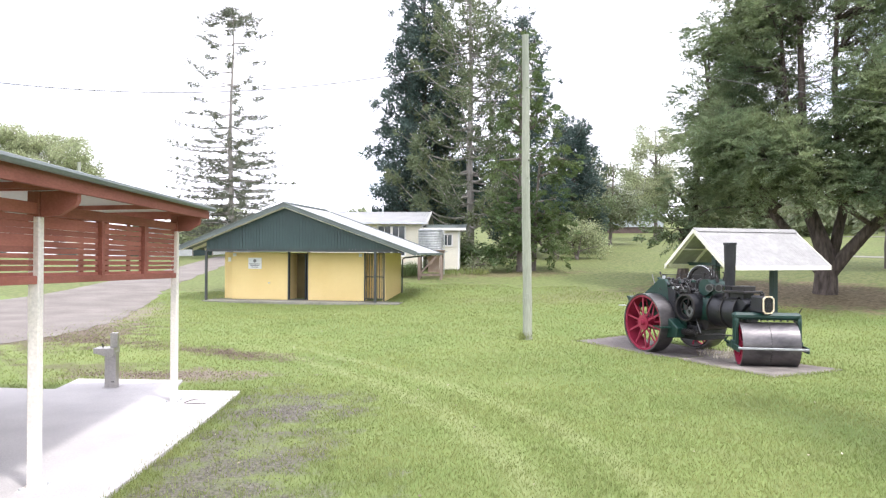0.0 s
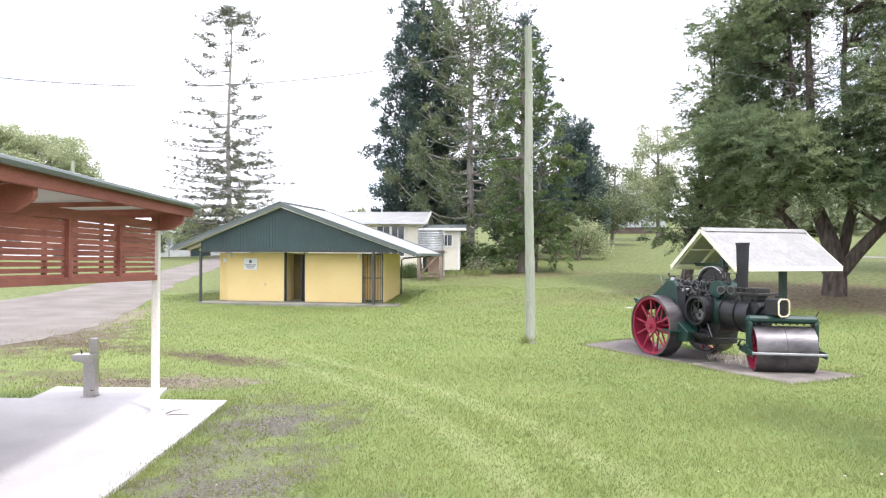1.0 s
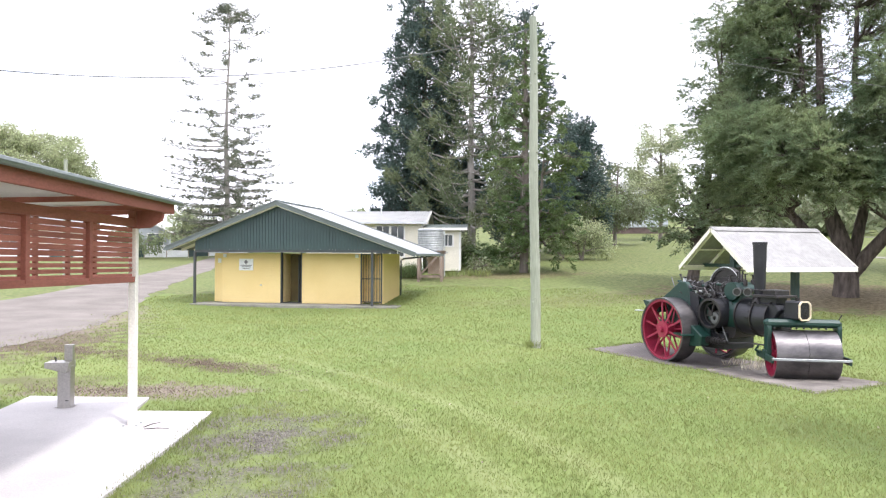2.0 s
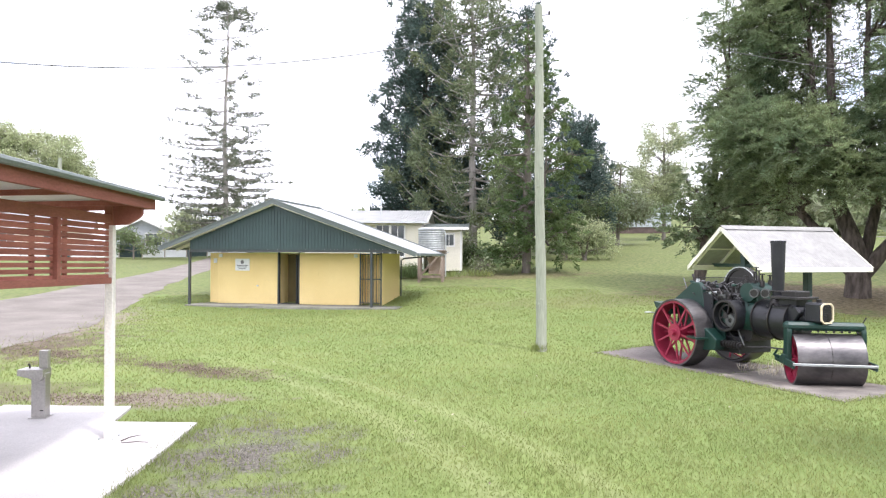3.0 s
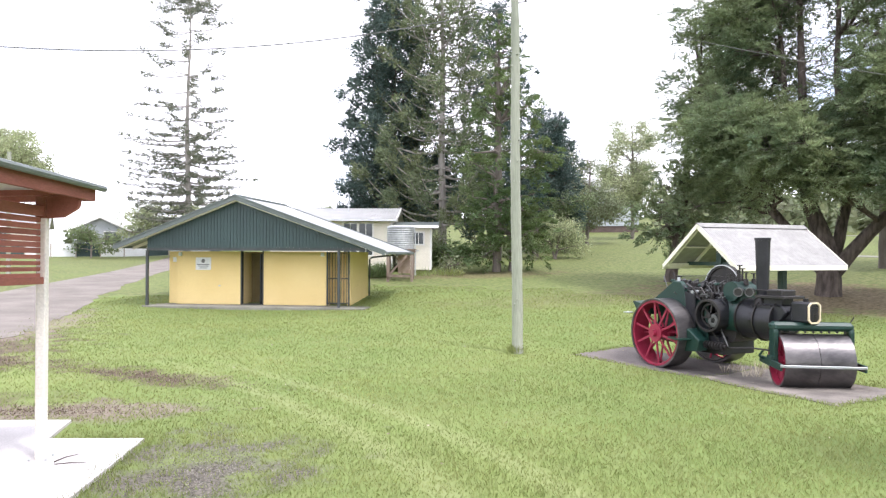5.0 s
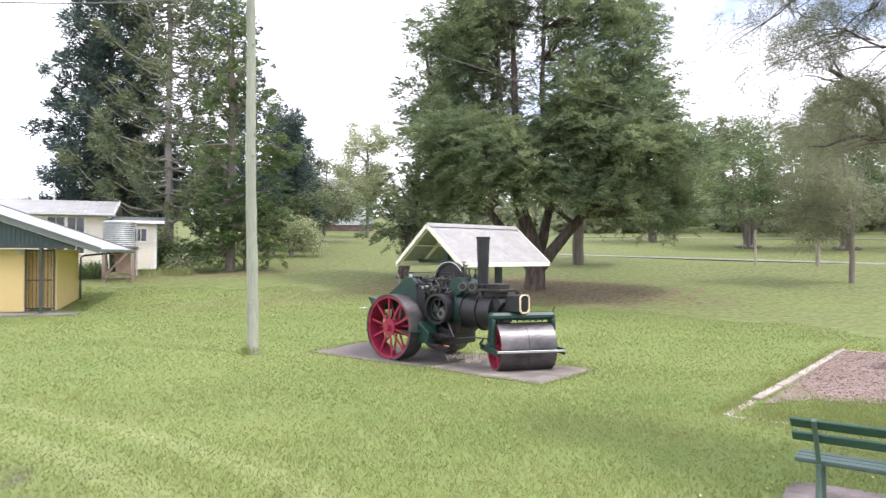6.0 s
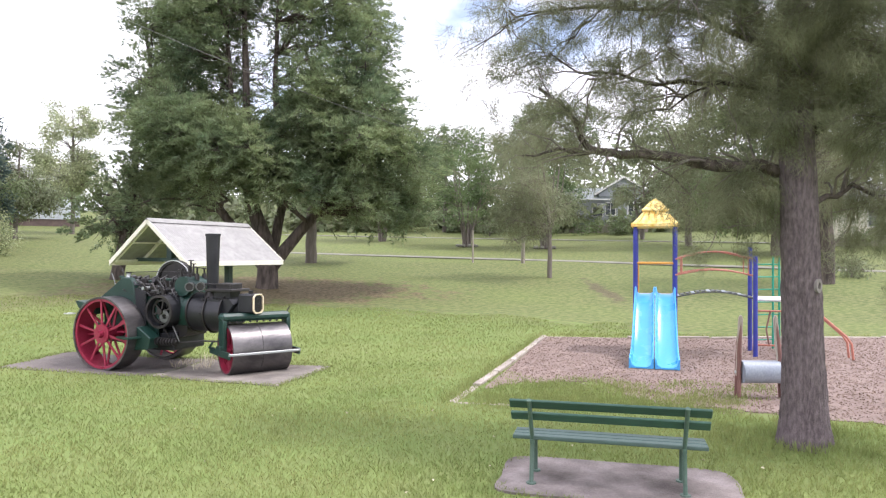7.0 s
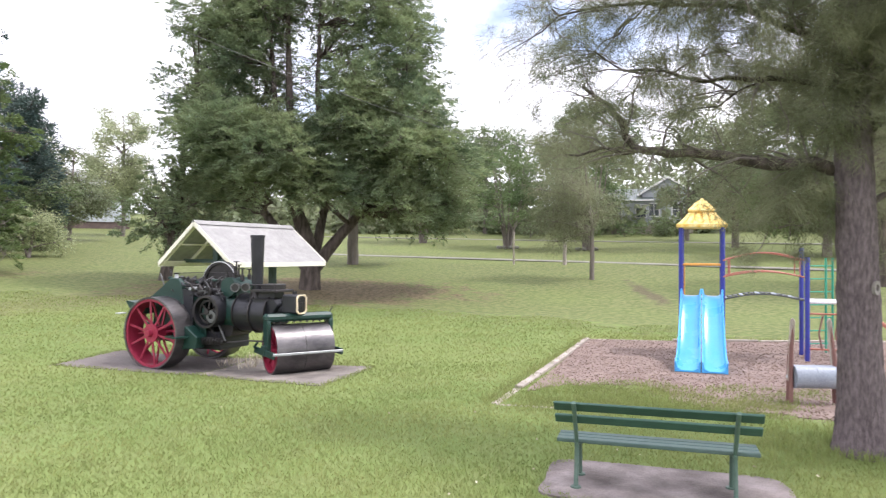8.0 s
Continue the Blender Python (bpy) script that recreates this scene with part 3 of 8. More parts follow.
# ---- picnic shelter ----
def picnic_shelter():
    z0 = ground_z(-4.05, 10.36) + 0.043
    t = thing("picnic_shelter", (-4.05, 10.36, z0), 2.15, "open picnic shelter with red-brown slatted screen and cream posts", "shelter")
    t.matrix_basis = pose(-4.05, 10.36, z0, 0, 0, 4.7) @ Matrix.Diagonal((1.045, 1.045, 1.045, 1))
    # local: y runs along the post row (towards the start of the walk is -y), x to the lawn
    P = (0.0, -3.94, -7.88)
    for py in P:
        # the slab falls gently along the row, so the posts differ in length
        foot = (ground_z(-4.05 - 1.045 * py * 0.082, 10.36 + 1.045 * py) + 0.043 - z0) / 1.045
        part("post", box((0.092, 0.092, 2.46 - foot), (0, py, (2.46 + foot) / 2), bevel=0.008), CREAM_STEEL, t, "cream painted square steel post")
        part("base_plate", box((0.22, 0.22, 0.012), (0, py, foot + 0.006), bevel=0.004), CREAM_STEEL, t)
        for dx in (-0.08, 0.08):
            for dy in (-0.08, 0.08):
                part("bolt", rod((dx, py + dy, foot + 0.01), (dx, py + dy, foot + 0.035), 0.012, seg=6), GALV, t)
        part("upper_post", box((0.1, 0.12, 0.22), (0, py, 2.57), bevel=0.006), REDWOOD, t, "red-brown timber post cap")
        arm = prism([(0.05, 2.46), (0.20, 2.47), (0.34, 2.56), (0.36, 2.60), (0.36, 2.70), (0.05, 2.68)], 0.075, Matrix.Translation((0, py - 0.0375, 0)), bevel=0.005)
        part("bracket", arm, REDWOOD, t, "shaped red-brown timber bracket")
        part("rafter", beam((-6.4, py, 2.535), (0.34, py, 2.73), 0.05, 0.06), REDWOOD, t)
    # screen: rails, mullions and slats
    for y0, y1 in ((P[1], P[0]), (P[2], P[1])):
        a, b = y0 + 0.048, y1 - 0.048
        la, lb = 1.825 - 0.021 * a, 1.825 - 0.021 * b  # the screen follows the fall of the slab
        part("rail", beam((0, a, la), (0, b, lb), 0.07, 0.07, bevel=0.004), REDWOOD, t)
        part("top_rail", beam((0, a, 2.53), (0, b, 2.53), 0.07, 0.10, bevel=0.004), REDWOOD, t)
        n = 3
        for i in range(1, n):
            y = a + (b - a) * i / n
            low = la + (lb - la) * i / n
            part("mullion", box((0.075, 0.07, 2.48 - low), (0.005, y, (2.48 + low) / 2), bevel=0.004), REDWOOD, t)
            for dy in (-0.32, 0.32):
                part("mullion_back", box((0.03, 0.05, 2.55 - low), (-0.055, y + dy, (2.55 + low) / 2)), REDWOOD, t)
        rng = random.Random(4)
        for k in range(10):
            f = (k + 0.8) / 10.4
            dz = rng.uniform(-0.005, 0.005)
            za, zb = la + (2.475 - la) * f + dz, lb + (2.475 - lb) * f - dz
            part("slat", beam((-0.012, a, za), (-0.012, b, zb), 0.022, 0.040 if k < 4 else 0.052), REDWOOD, t)
    part("eave_beam", beam((0.38, -9.3, 2.725), (0.38, 0.30, 2.725), 0.045, 0.13, bevel=0.004), REDWOOD, t, "red-brown timber fascia")
    part("verge_board", beam((-6.4, 0.32, 2.53), (0.35, 0.32, 2.725), 0.04, 0.12), REDWOOD, t)
    for i in range(3):
        y = -1.35 - i * 2.75
        part("rafter", beam((-6.4, y, 2.537), (0.34, y, 2.732), 0.045, 0.055), REDWOOD, t)
    m = frame_to((0.38, 0.34, 2.772), (-6.9, 0, -0.195), (0, -1, 0))
    part("ceiling_sheet", prism([(0, 0), (6.9, 0), (6.9, 0.008), (0, 0.008)], 9.6, m), ZINC_CEILING, t, "pale ribbed ceiling sheet")
    m2 = frame_to((0.44, -9.3, 2.815), (0, 1, 0), (-6.95, 0, -0.195))
    part("roof_sheet", corrugated(9.68, 6.95, 0.2, 0.03, 0.004, m=m2), TEAL_SHEET, t, "dark green steel roof sheet")
    part("gutter", tube([(0.455, -9.3, 2.802), (0.455, 0.40, 2.802)], 0.034, 8), ROOF_GREY_EDGE, t, "grey-green roof edge roll", True)
    return t


picnic_shelter()


def drinking_fountain():
    x, y = -5.52, 11.46
    t = thing("drinking_fountain", (x, y, ground_z(x, y) + 0.04), 6, "square stainless steel drinking fountain on a concrete pad", "fountain")
    t.scale = (0.9, 0.9, 1.0)
    part("pedestal", box((0.20, 0.17, 0.60), (0, 0, 0.30), bevel=0.006), STEEL, t)
    bowl = prism([(-0.26, 0.58), (-0.22, 0.575), (0.07, 0.50), (0.11, 0.55), (0.11, 0.66), (-0.26, 0.66)], 0.28, Matrix.Translation((-0.02, -0.14, 0)), bevel=0.006)
    part("basin", bowl, STEEL, t)
    part("upstand", box((0.13, 0.09, 0.24), (0.03, 0.05, 0.78), bevel=0.006), STEEL, t)
    part("spout", tube([(-0.16, 0, 0.66), (-0.16, 0, 0.70), (-0.18, 0, 0.72)], 0.014, 8), IRON, t, "dark bubbler tap", True)
    part("foot_plate", box((0.26, 0.23, 0.012), (0, 0, 0.006)), STEEL, t)
    part("vent", box((0.05, 0.006, 0.012), (0.05, -0.086, 0.10)), IRON, t)


drinking_fountain()


def stick(x, y, z, turn):
    t = single("twig", tube([(0, 0, 0.01), (0.15, 0.02, 0.014), (0.30, -0.01, 0.01)], [0.008, 0.006, 0.003], 5), TRUNK_DARK, "thin dry fallen twig on concrete", "twig")
    t.matrix_basis = pose(x, y, z, 0, 0, turn)
    return t


stick(-3.80, 10.14, ground_z(-3.8, 10.14) + 0.046, 10)
stick(-3.84, 10.22, ground_z(-3.84, 10.22) + 0.05, 70)


# ---- toilet block ----
def toilet_block():
    u = Vector((0.984, -0.177, 0))
    gz = 0.03
    t = thing("toilet_block", (-6.95, 28.75, gz), math.degrees(math.atan2(u.y, u.x)), "small yellow block building with a dark green gable and iron roof", "building")
    t.scale = (1, 1, 1.045)
    EL, ER, RIDGE, APEX = -4.30, 6.06, 0.42, 3.94
    EAVE = {EL: 2.20, ER: 2.00}
    part("floor_slab", box((8.6, 5.2, 0.30), (1.0, 2.35, -0.08), bevel=0.01), PATH_CONCRETE, t, "pale grey concrete floor slab")
    # walls: front with the doorway left open, recessed end bays, sides and back
    W = 1.95
    z = 0.07 + W / 2

    def wall(x0, x1, y0, y1, zz=z, h=W):
        part("wall", box((x1 - x0, y1 - y0, h), ((x0 + x1) / 2, (y0 + y1) / 2, zz), bevel=0.004), YELLOW_BLOCK, t)
    wall(-2.50, 0.09, 0.9, 1.05)
    wall(1.02, 3.50, 0.9, 1.05)
    wall(-2.97, -2.503, 1.15, 1.30)
    wall(-2.97, -2.8, 1.303, 3.75)
    wall(4.27, 4.42, 1.052, 3.75)
    wall(-2.8, 4.27, 3.6, 3.75)
    wall(-0.03, 0.09, 1.053, 3.6)
    wall(3.38, 3.50, 1.053, 3.6)
    # block courses as shallow ribs
    for (x0, x1) in ((-2.50, 0.09), (1.02, 3.50)):
        part("joint_ribs", joint_lines(x0, x1, 0.899, 0.08, W), YELLOW_BLOCK, t)
    # inner wall, its colour darkened to stand for indoor shade
    part("partition", box((0.93, 0.1, 1.9), (0.555, 2.0, 1.02)), SHADED_YELLOW, t, "inner screen wall coloured dark for shade")
    for a in (0.115, 0.995):
        part("door_jamb", box((0.05, 0.17, 2.0), (a, 0.98, 1.07)), DARK_METAL, t, "dark steel door jamb")
    part("door", box((0.86, 0.04, 1.86), (0.88, 1.46, 1.01), (0, 0, 83), bevel=0.004), DARK_METAL, t, "charcoal door standing open")
    part("door_threshold", box((0.83, 0.16, 0.02), (0.555, 0.98, 0.085)), DARK_METAL, t)
    # barred gate in the right bay
    for x in (3.535, 4.37):
        part("gate_post", box((0.05, 0.05, 1.95), (x, 0.93, 1.05)), DARK_METAL, t)
    for i in range(7):
        part("gate_bar", rod((3.62 + i * 0.112, 0.93, 0.16), (3.62 + i * 0.112, 0.93, 1.98), 0.013, seg=6), DARK_METAL, t)
    for zz in (0.16, 1.05, 1.98):
        part("gate_rail", box((0.79, 0.03, 0.035), (3.955, 0.93, zz)), DARK_METAL, t)
    part("bay_back", box((0.765, 0.08, W), (3.885, 1.60, z)), YELLOW_BLOCK, t)
    # verandah posts
    for x in (-3.19, 4.265):
        part("verandah_post", box((0.09, 0.09, 2.03), (x, -0.05, 1.055), bevel=0.004), DARK_METAL, t, "charcoal steel post")
    # gable infill, ribbed
    c = RIDGE

    def roof_z(x):
        e = EL if x < c else ER
        return APEX - abs(x - c) * (APEX - EAVE[e]) / abs(e - c)
    zb = 2.15
    x0, x1 = -3.16, c + (APEX - 0.14 - zb) * (ER - c) / (APEX - EAVE[ER])
    n = 66
    for i in range(n):
        a, b = x0 + (x1 - x0) * i / n, x0 + (x1 - x0) * (i + 1) / n
        pts = [(a, zb), (b - 0.012, zb), (b - 0.012, max(roof_z(b) - 0.14, zb + 0.004)), (a, max(roof_z(a) - 0.14, zb + 0.004))]
        if a < c < b:
            pts.insert(3, (c, roof_z(c) - 0.14))
        part("gable_rib", prism(pts, 0.02, Matrix.Translation((0, -0.10, 0))), DARK_GREEN_SHEET, t)
    part("gable_sheet", prism([(x0 + 0.02, zb + 0.01), (x1 - 0.02, zb + 0.01), (c, APEX - 0.17), (x0 + 0.02, roof_z(x0 + 0.02) - 0.17)], 0.015, Matrix.Translation((0, -0.078, 0))), DARK_GREEN_SHEET, t, "dark green gable sheet")
    part("gable_beam", box((x1 - x0 + 0.05, 0.10, 0.10), ((x0 + x1) / 2, -0.03, 2.10)), DARK_METAL, t, "charcoal beam over the verandah")
    # roof
    for sgn, e in ((-1, EL), (1, ER)):
        run, low = abs(e - c), EAVE[e]
        pitch = math.degrees(math.atan((APEX - low) / run))
        m = frame_to((e, -0.35, low + 0.02), (0, 1, 0), (c - e, 0, APEX - low))
        part("roof", corrugated(5.2, math.hypot(run, APEX - low), 0.12, 0.024, 0.006, m=m), ROOF_PALE, t, "pale corrugated iron roof slope")
        for y in (-0.37, 4.83):
            part("barge_board", beam((e, y, low - 0.02), (c, y, APEX - 0.02), 0.035, 0.17), ROOF_GREY_EDGE, t, "grey-green barge board")
        part("barge_cap", beam((e, -0.375, low + 0.06), (c, -0.375, APEX + 0.06), 0.10, 0.03), ROOF_GREY_EDGE, t)
        part("gutter", box((0.12, 5.2, 0.10), (e + sgn * 0.06, 2.25, low - 0.02), bevel=0.01), ROOF_GREY_EDGE, t)
        for k in range(6):
            y = -0.25 + k * 0.98
            part("rafter", beam((e - sgn * 0.05, y, low - 0.06), (c, y, APEX - 0.10), 0.05, 0.10), CREAM_TRIM, t)
        for k in range(1, 5):
            x = e + (c - e) * k / 5
            part("batten", box((0.07, 5.1, 0.04), (x, 2.25, roof_z(x) - 0.025), (0, sgn * pitch, 0)), CREAM_TRIM, t)
    part("ridge_cap", tube([(c, -0.38, APEX + 0.045), (c, 4.86, APEX + 0.045)], 0.06, 8), ROOF_GREY_EDGE, t, "", True)
    part("downpipe", tube([(ER - 0.02, 2.6, 1.93), (4.72, 3.3, 1.82), (4.52, 3.62, 1.74), (4.49, 3.68, 0.08)], 0.035, 8), DARK_METAL, t, "charcoal downpipe", True)
    # sign and lesser fittings
    s = part("sign", box((0.62, 0.02, 0.46), (-1.42, 0.885, 1.57), bevel=0.004), SIGN_WHITE, t, "white notice board with illegible lines")
    part("emblem", rod((-1.42, 0.874, 1.67), (-1.42, 0.868, 1.67), 0.075, seg=16), INK, s)
    for zz, w in ((1.54, 0.50), (1.48, 0.42), (1.41, 0.3)):
        part("text_bar", box((w, 0.006, 0.03), (-1.42, 0.872, zz)), INK, s)
    part("tap", rod((-0.75, 0.82, 0.76), (-0.75, 0.90, 0.76), 0.03, seg=8), GALV, t)
    for x in (-2.36, 3.36):
        part("light_fitting", box((0.13, 0.07, 0.13), (x, 0.865, 1.92), bevel=0.01), SIGN_WHITE, t, "white bulkhead light")
    part("notice", box((0.14, 0.012, 0.18), (-2.74, 1.14, 1.72)), SIGN_WHITE, t)


def joint_lines(x0, x1, y, z0, h):
    """Thin mortar lines of the blockwork, as slightly proud courses."""
    bm = bmesh.new()
    for k in range(11):
        z = z0 + h * (k + 0.5) / 11
        stagger = 0.2 if k % 2 else 0.0
        x = x0 + 0.006 - stagger
        while x < x1 - 0.02:
            a, b = max(x, x0 + 0.006), min(x + 0.388, x1 - 0.006)
            if b - a > 0.03:
                box((b - a, 0.006, h / 11 - 0.008), ((a + b) / 2, y, z), bm=bm)
            x += 0.4
    return bm


toilet_block()


# ---- weatherboard house, tank ----
def boards(parent, x0, x1, y, z0, z1, material, pitch=0.15):
    """Lapped weatherboards on a wall that faces -y."""
    z = z0
    while z < z1 - 0.02:
        zz = min(z + pitch, z1)
        part("weatherboard", prism([(x0, 0), (x1, 0), (x1, zz - z + 0.012), (x0, zz - z + 0.012)], 0.016, pose((0), y, z, 7, 0, 0)), material, parent)
        z += pitch


def sash_window(parent, x0, x1, z0, z1, y, cols=2, rows=2):
    w = part("window", box((x1 - x0, 0.03, z1 - z0), ((x0 + x1) / 2, y + 0.01, (z0 + z1) / 2)), GLASS, parent, "dark window glass")
    for x in (x0 - 0.04, x1 + 0.04):
        part("window_frame", box((0.08, 0.09, z1 - z0 + 0.16), (x, y, (z0 + z1) / 2)), WHITE_PAINT, w)
    for zz in (z0 - 0.04, z1 + 0.04):
        part("window_frame", box((x1 - x0, 0.09, 0.08), ((x0 + x1) / 2, y, zz)), WHITE_PAINT, w)
    for i in range(1, cols):
        part("glazing_bar", box((0.035, 0.05, z1 - z0), (x0 + (x1 - x0) * i / cols, y - 0.005, (z0 + z1) / 2)), WHITE_PAINT, w)
    for i in range(1, rows):
        part("glazing_bar", box((x1 - x0, 0.05, 0.035), ((x0 + x1) / 2, y - 0.006, z0 + (z1 - z0) * i / rows)), WHITE_PAINT, w)


def white_house():
    t = thing("house", (-1.17, 40.1, 1.0), -3, "white weatherboard house on stumps with an iron roof", "house")
    part("wall", box((6.6, 6.0, 2.75), (-3.35, 3.05, 1.63)), WHITE_BOARD, t, "white weatherboard walls")
    boards(t, -6.65, -0.05, 0.0, 0.26, 3.0, WHITE_BOARD)
    part("corner_board", box((0.1, 0.05, 2.75), (-0.04, 0.0, 1.63)), WHITE_PAINT, t)
    sash_window(t, -2.62, -1.92, 1.02, 2.72, -0.03)
    sash_window(t, -1.78, -1.08, 1.02, 2.72, -0.03)
    m = frame_to((-6.95, -0.55, 2.93), (1, 0, 0), (0, 3.7, 0.82))
    part("roof", corrugated(7.2, 3.79, 0.15, 0.03, 0.006, m=m), ROOF_PALE, t, "pale corrugated iron roof slope")
    m = frame_to((-6.95, 6.65, 2.93), (1, 0, 0), (0, -3.55, 0.82))
    part("roof", corrugated(7.2, 3.64, 0.15, 0.03, 0.006, m=m), ROOF_PALE, t)
    part("gutter", box((7.2, 0.12, 0.10), (-3.35, -0.60, 2.88)), GALV, t)
    part("barge_board", beam((0.27, -0.55, 2.90), (0.27, 3.1, 3.71), 0.03, 0.18), WHITE_PAINT, t)
    part("gable_wall", prism([(0, 3.0), (6.0, 3.0), (3.0, 3.66)], 0.08, Matrix.Translation((-0.05, 0.05, 0)) @ pose(0, 0, 0, 0, 0, 90)), WHITE_BOARD, t)
    part("vent_pipe", rod((-2.6, 1.6, 3.2), (-2.6, 1.6, 4.45), 0.04, seg=8), GALV, t, "thin roof vent pipe")
    for x in (-6.4, -4.4, -2.3, -0.2):
        part("stump", box((0.2, 0.2, 0.9), (x, 0.2, -0.15)), TIMBER_GREY, t)
        part("stump", box((0.2, 0.2, 0.9), (x, 5.6, -0.15)), TIMBER_GREY, t)
    # lean-to at the end
    e = thing("house_annexe", (-0.36, 39.95, 1.0), -3, "small white weatherboard annexe with a low skillion roof", "annexe")
    part("wall", box((1.72, 3.2, 2.3), (0.42, 1.7, 1.37)), WHITE_BOARD, e)
    boards(e, -0.44, 1.28, 0.07, 0.22, 2.42, WHITE_BOARD)
    part("corner_board", box((0.1, 0.1, 2.2), (1.27, 0.1, 1.32)), WHITE_PAINT, e)
    sash_window(e, 0.36, 0.86, 1.62, 2.22, 0.02, 2, 1)
    m = frame_to((-0.95, -0.35, 2.62), (1, 0, 0), (0, 3.6, 0.34))
    part("roof", corrugated(2.65, 3.7, 0.15, 0.03, 0.006, m=m), ROOF_GREY_EDGE, e, "dull grey-green roof sheet")
    part("roof_edge", box((2.65, 0.05, 0.14), (0.375, -0.36, 2.55)), WHITE_PAINT, e, "white roof edge board")
    for x in (-0.3, 1.15):
        part("stump", box((0.14, 0.14, 0.8), (x, 0.2, -0.18)), TIMBER_GREY, e)
        part("stump", box((0.14, 0.14, 0.8), (x, 3.0, -0.18)), TIMBER_GREY, e)
    part("tap_box", box((0.35, 0.06, 0.05), (0.45, 0.03, 1.25)), GALV, e)


white_house()


def water_tank():
    x, y = -0.66, 36.55
    g = ground_z(x, y)
    st = thing("tank_stand", (x, y, g), -3, "rough timber tank stand with rusty cross braces", "stand")
    for dx in (-0.58, 0.58):
        for dy in (-0.5, 0.5):
            part("leg", beam((dx, dy, -0.1), (dx, dy, 1.36), 0.13, 0.13, bevel=0.01), STAND_TIMBER, st)
    for dy in (-0.5, 0.5):
        part("beam", beam((-0.75, dy, 1.42), (0.75, dy, 1.42), 0.10, 0.12), STAND_TIMBER, st)
        part("beam", beam((-0.6, dy - 0.08, 0.22), (0.6, dy - 0.08, 0.22), 0.05, 0.10), STAND_TIMBER, st)
    for i in range(7):
        part("plank", box((0.2, 1.3, 0.05), (-0.66 + i * 0.22, 0, 1.505)), STAND_TIMBER, st)
    part("brace", beam((-0.5, -0.58, 0.3), (0.52, -0.58, 1.4), 0.05, 0.09), STAND_TIMBER, st)
    part("brace", beam((0.5, 0.58, 0.3), (-0.52, 0.58, 1.4), 0.05, 0.09), STAND_TIMBER, st)
    part("panel", box((0.62, 0.03, 0.95), (0.14, 0.42, 0.80)), RUSTY, st, "rust-stained sheet panel")
    tk = thing("water_tank", (x, y, g + 1.535), -3, "corrugated galvanised round rainwater tank on its stand", "water tank")
    bm, seg, rows = bmesh.new(), 40, []
    for i in range(49):
        z = 1.06 * i / 48
        r = 0.66 + 0.014 * math.sin(i * math.pi / 2)
        rows.append([bm.verts.new((r * math.cos(2 * math.pi * k / seg), r * math.sin(2 * math.pi * k / seg), z)) for k in range(seg)])
    for a, b in zip(rows, rows[1:]):
        for k in range(seg):
            bm.faces.new((a[k], a[(k + 1) % seg], b[(k + 1) % seg], b[k]))
    bm.faces.new(rows[0][::-1])
    part("drum", bm, TANK_IRON, tk)
    part("lid", rod((0, 0, 1.04), (0, 0, 1.10), 0.68, 0.62, 40), TANK_IRON, tk)
    part("pipe", tube([(0.66, -0.05, 1.0), (0.72, -0.05, 0.8), (0.72, -0.05, -1.3)], 0.03, 8), GALV, tk, "", True)


water_tank()


# ---- pole and cables ----
def utility_pole():
    x, y = 2.18, 17.65
    g = ground_z(x, y)
    t = thing("utility_pole", (x, y, g), 0, "weathered grey-green round timber power pole", "pole")
    pts, rad = [], []
    for i in range(25):
        f = i / 24
        pts.append((-0.085 * f + 0.012 * math.sin(f * 9), 0.01 * math.sin(f * 7), -0.3 + 8.15 * f))
        rad.append(0.125 - 0.038 * f + 0.005 * math.sin(i * 2.1))
    part("shaft", tube(pts, rad, 16), POLE_WOOD, t, "", True)
    rng = random.Random(5)
    for i in range(9):
        z, a = rng.uniform(1.0, 6.8), rng.uniform(3.4, 6.0)
        part("knot", rod((0.085 * math.cos(a) - 0.01 * z, 0.085 * math.sin(a), z), (0.13 * math.cos(a) - 0.01 * z, 0.13 * math.sin(a), z), 0.035, 0.02, 8), POLE_WOOD, t)
    part("hook", tube([(-0.1, 0, 7.62), (0.05, 0.0, 7.63), (0.16, 0, 7.66)], 0.012, 6), IRON, t)
    part("insulator", rod((0.16, 0, 7.64), (0.16, 0, 7.73), 0.03, 0.02, 8), IRON, t)
    return x, y, g + 7.68


def cable(p, q, sag, r, label):
    pts = []
    for i in range(41):
        f = i / 40
        v = Vector(p).lerp(Vector(q), f)
        v.z -= 4 * sag * f * (1 - f)
        pts.append(v)
    return single("cable", tube(pts, r, 5), WIRE, label, "cable")


px, py, pz = utility_pole()
cable((px - 0.1, py, pz - 0.12), (-17.9, 13.0, 7.5), 1.75, 0.012, "thin slack overhead service cable")
cable((px + 0.12, py, pz - 0.03), (21.5, 20.2, 6.0), 0.42, 0.007, "thin overhead cable sagging through the trees")


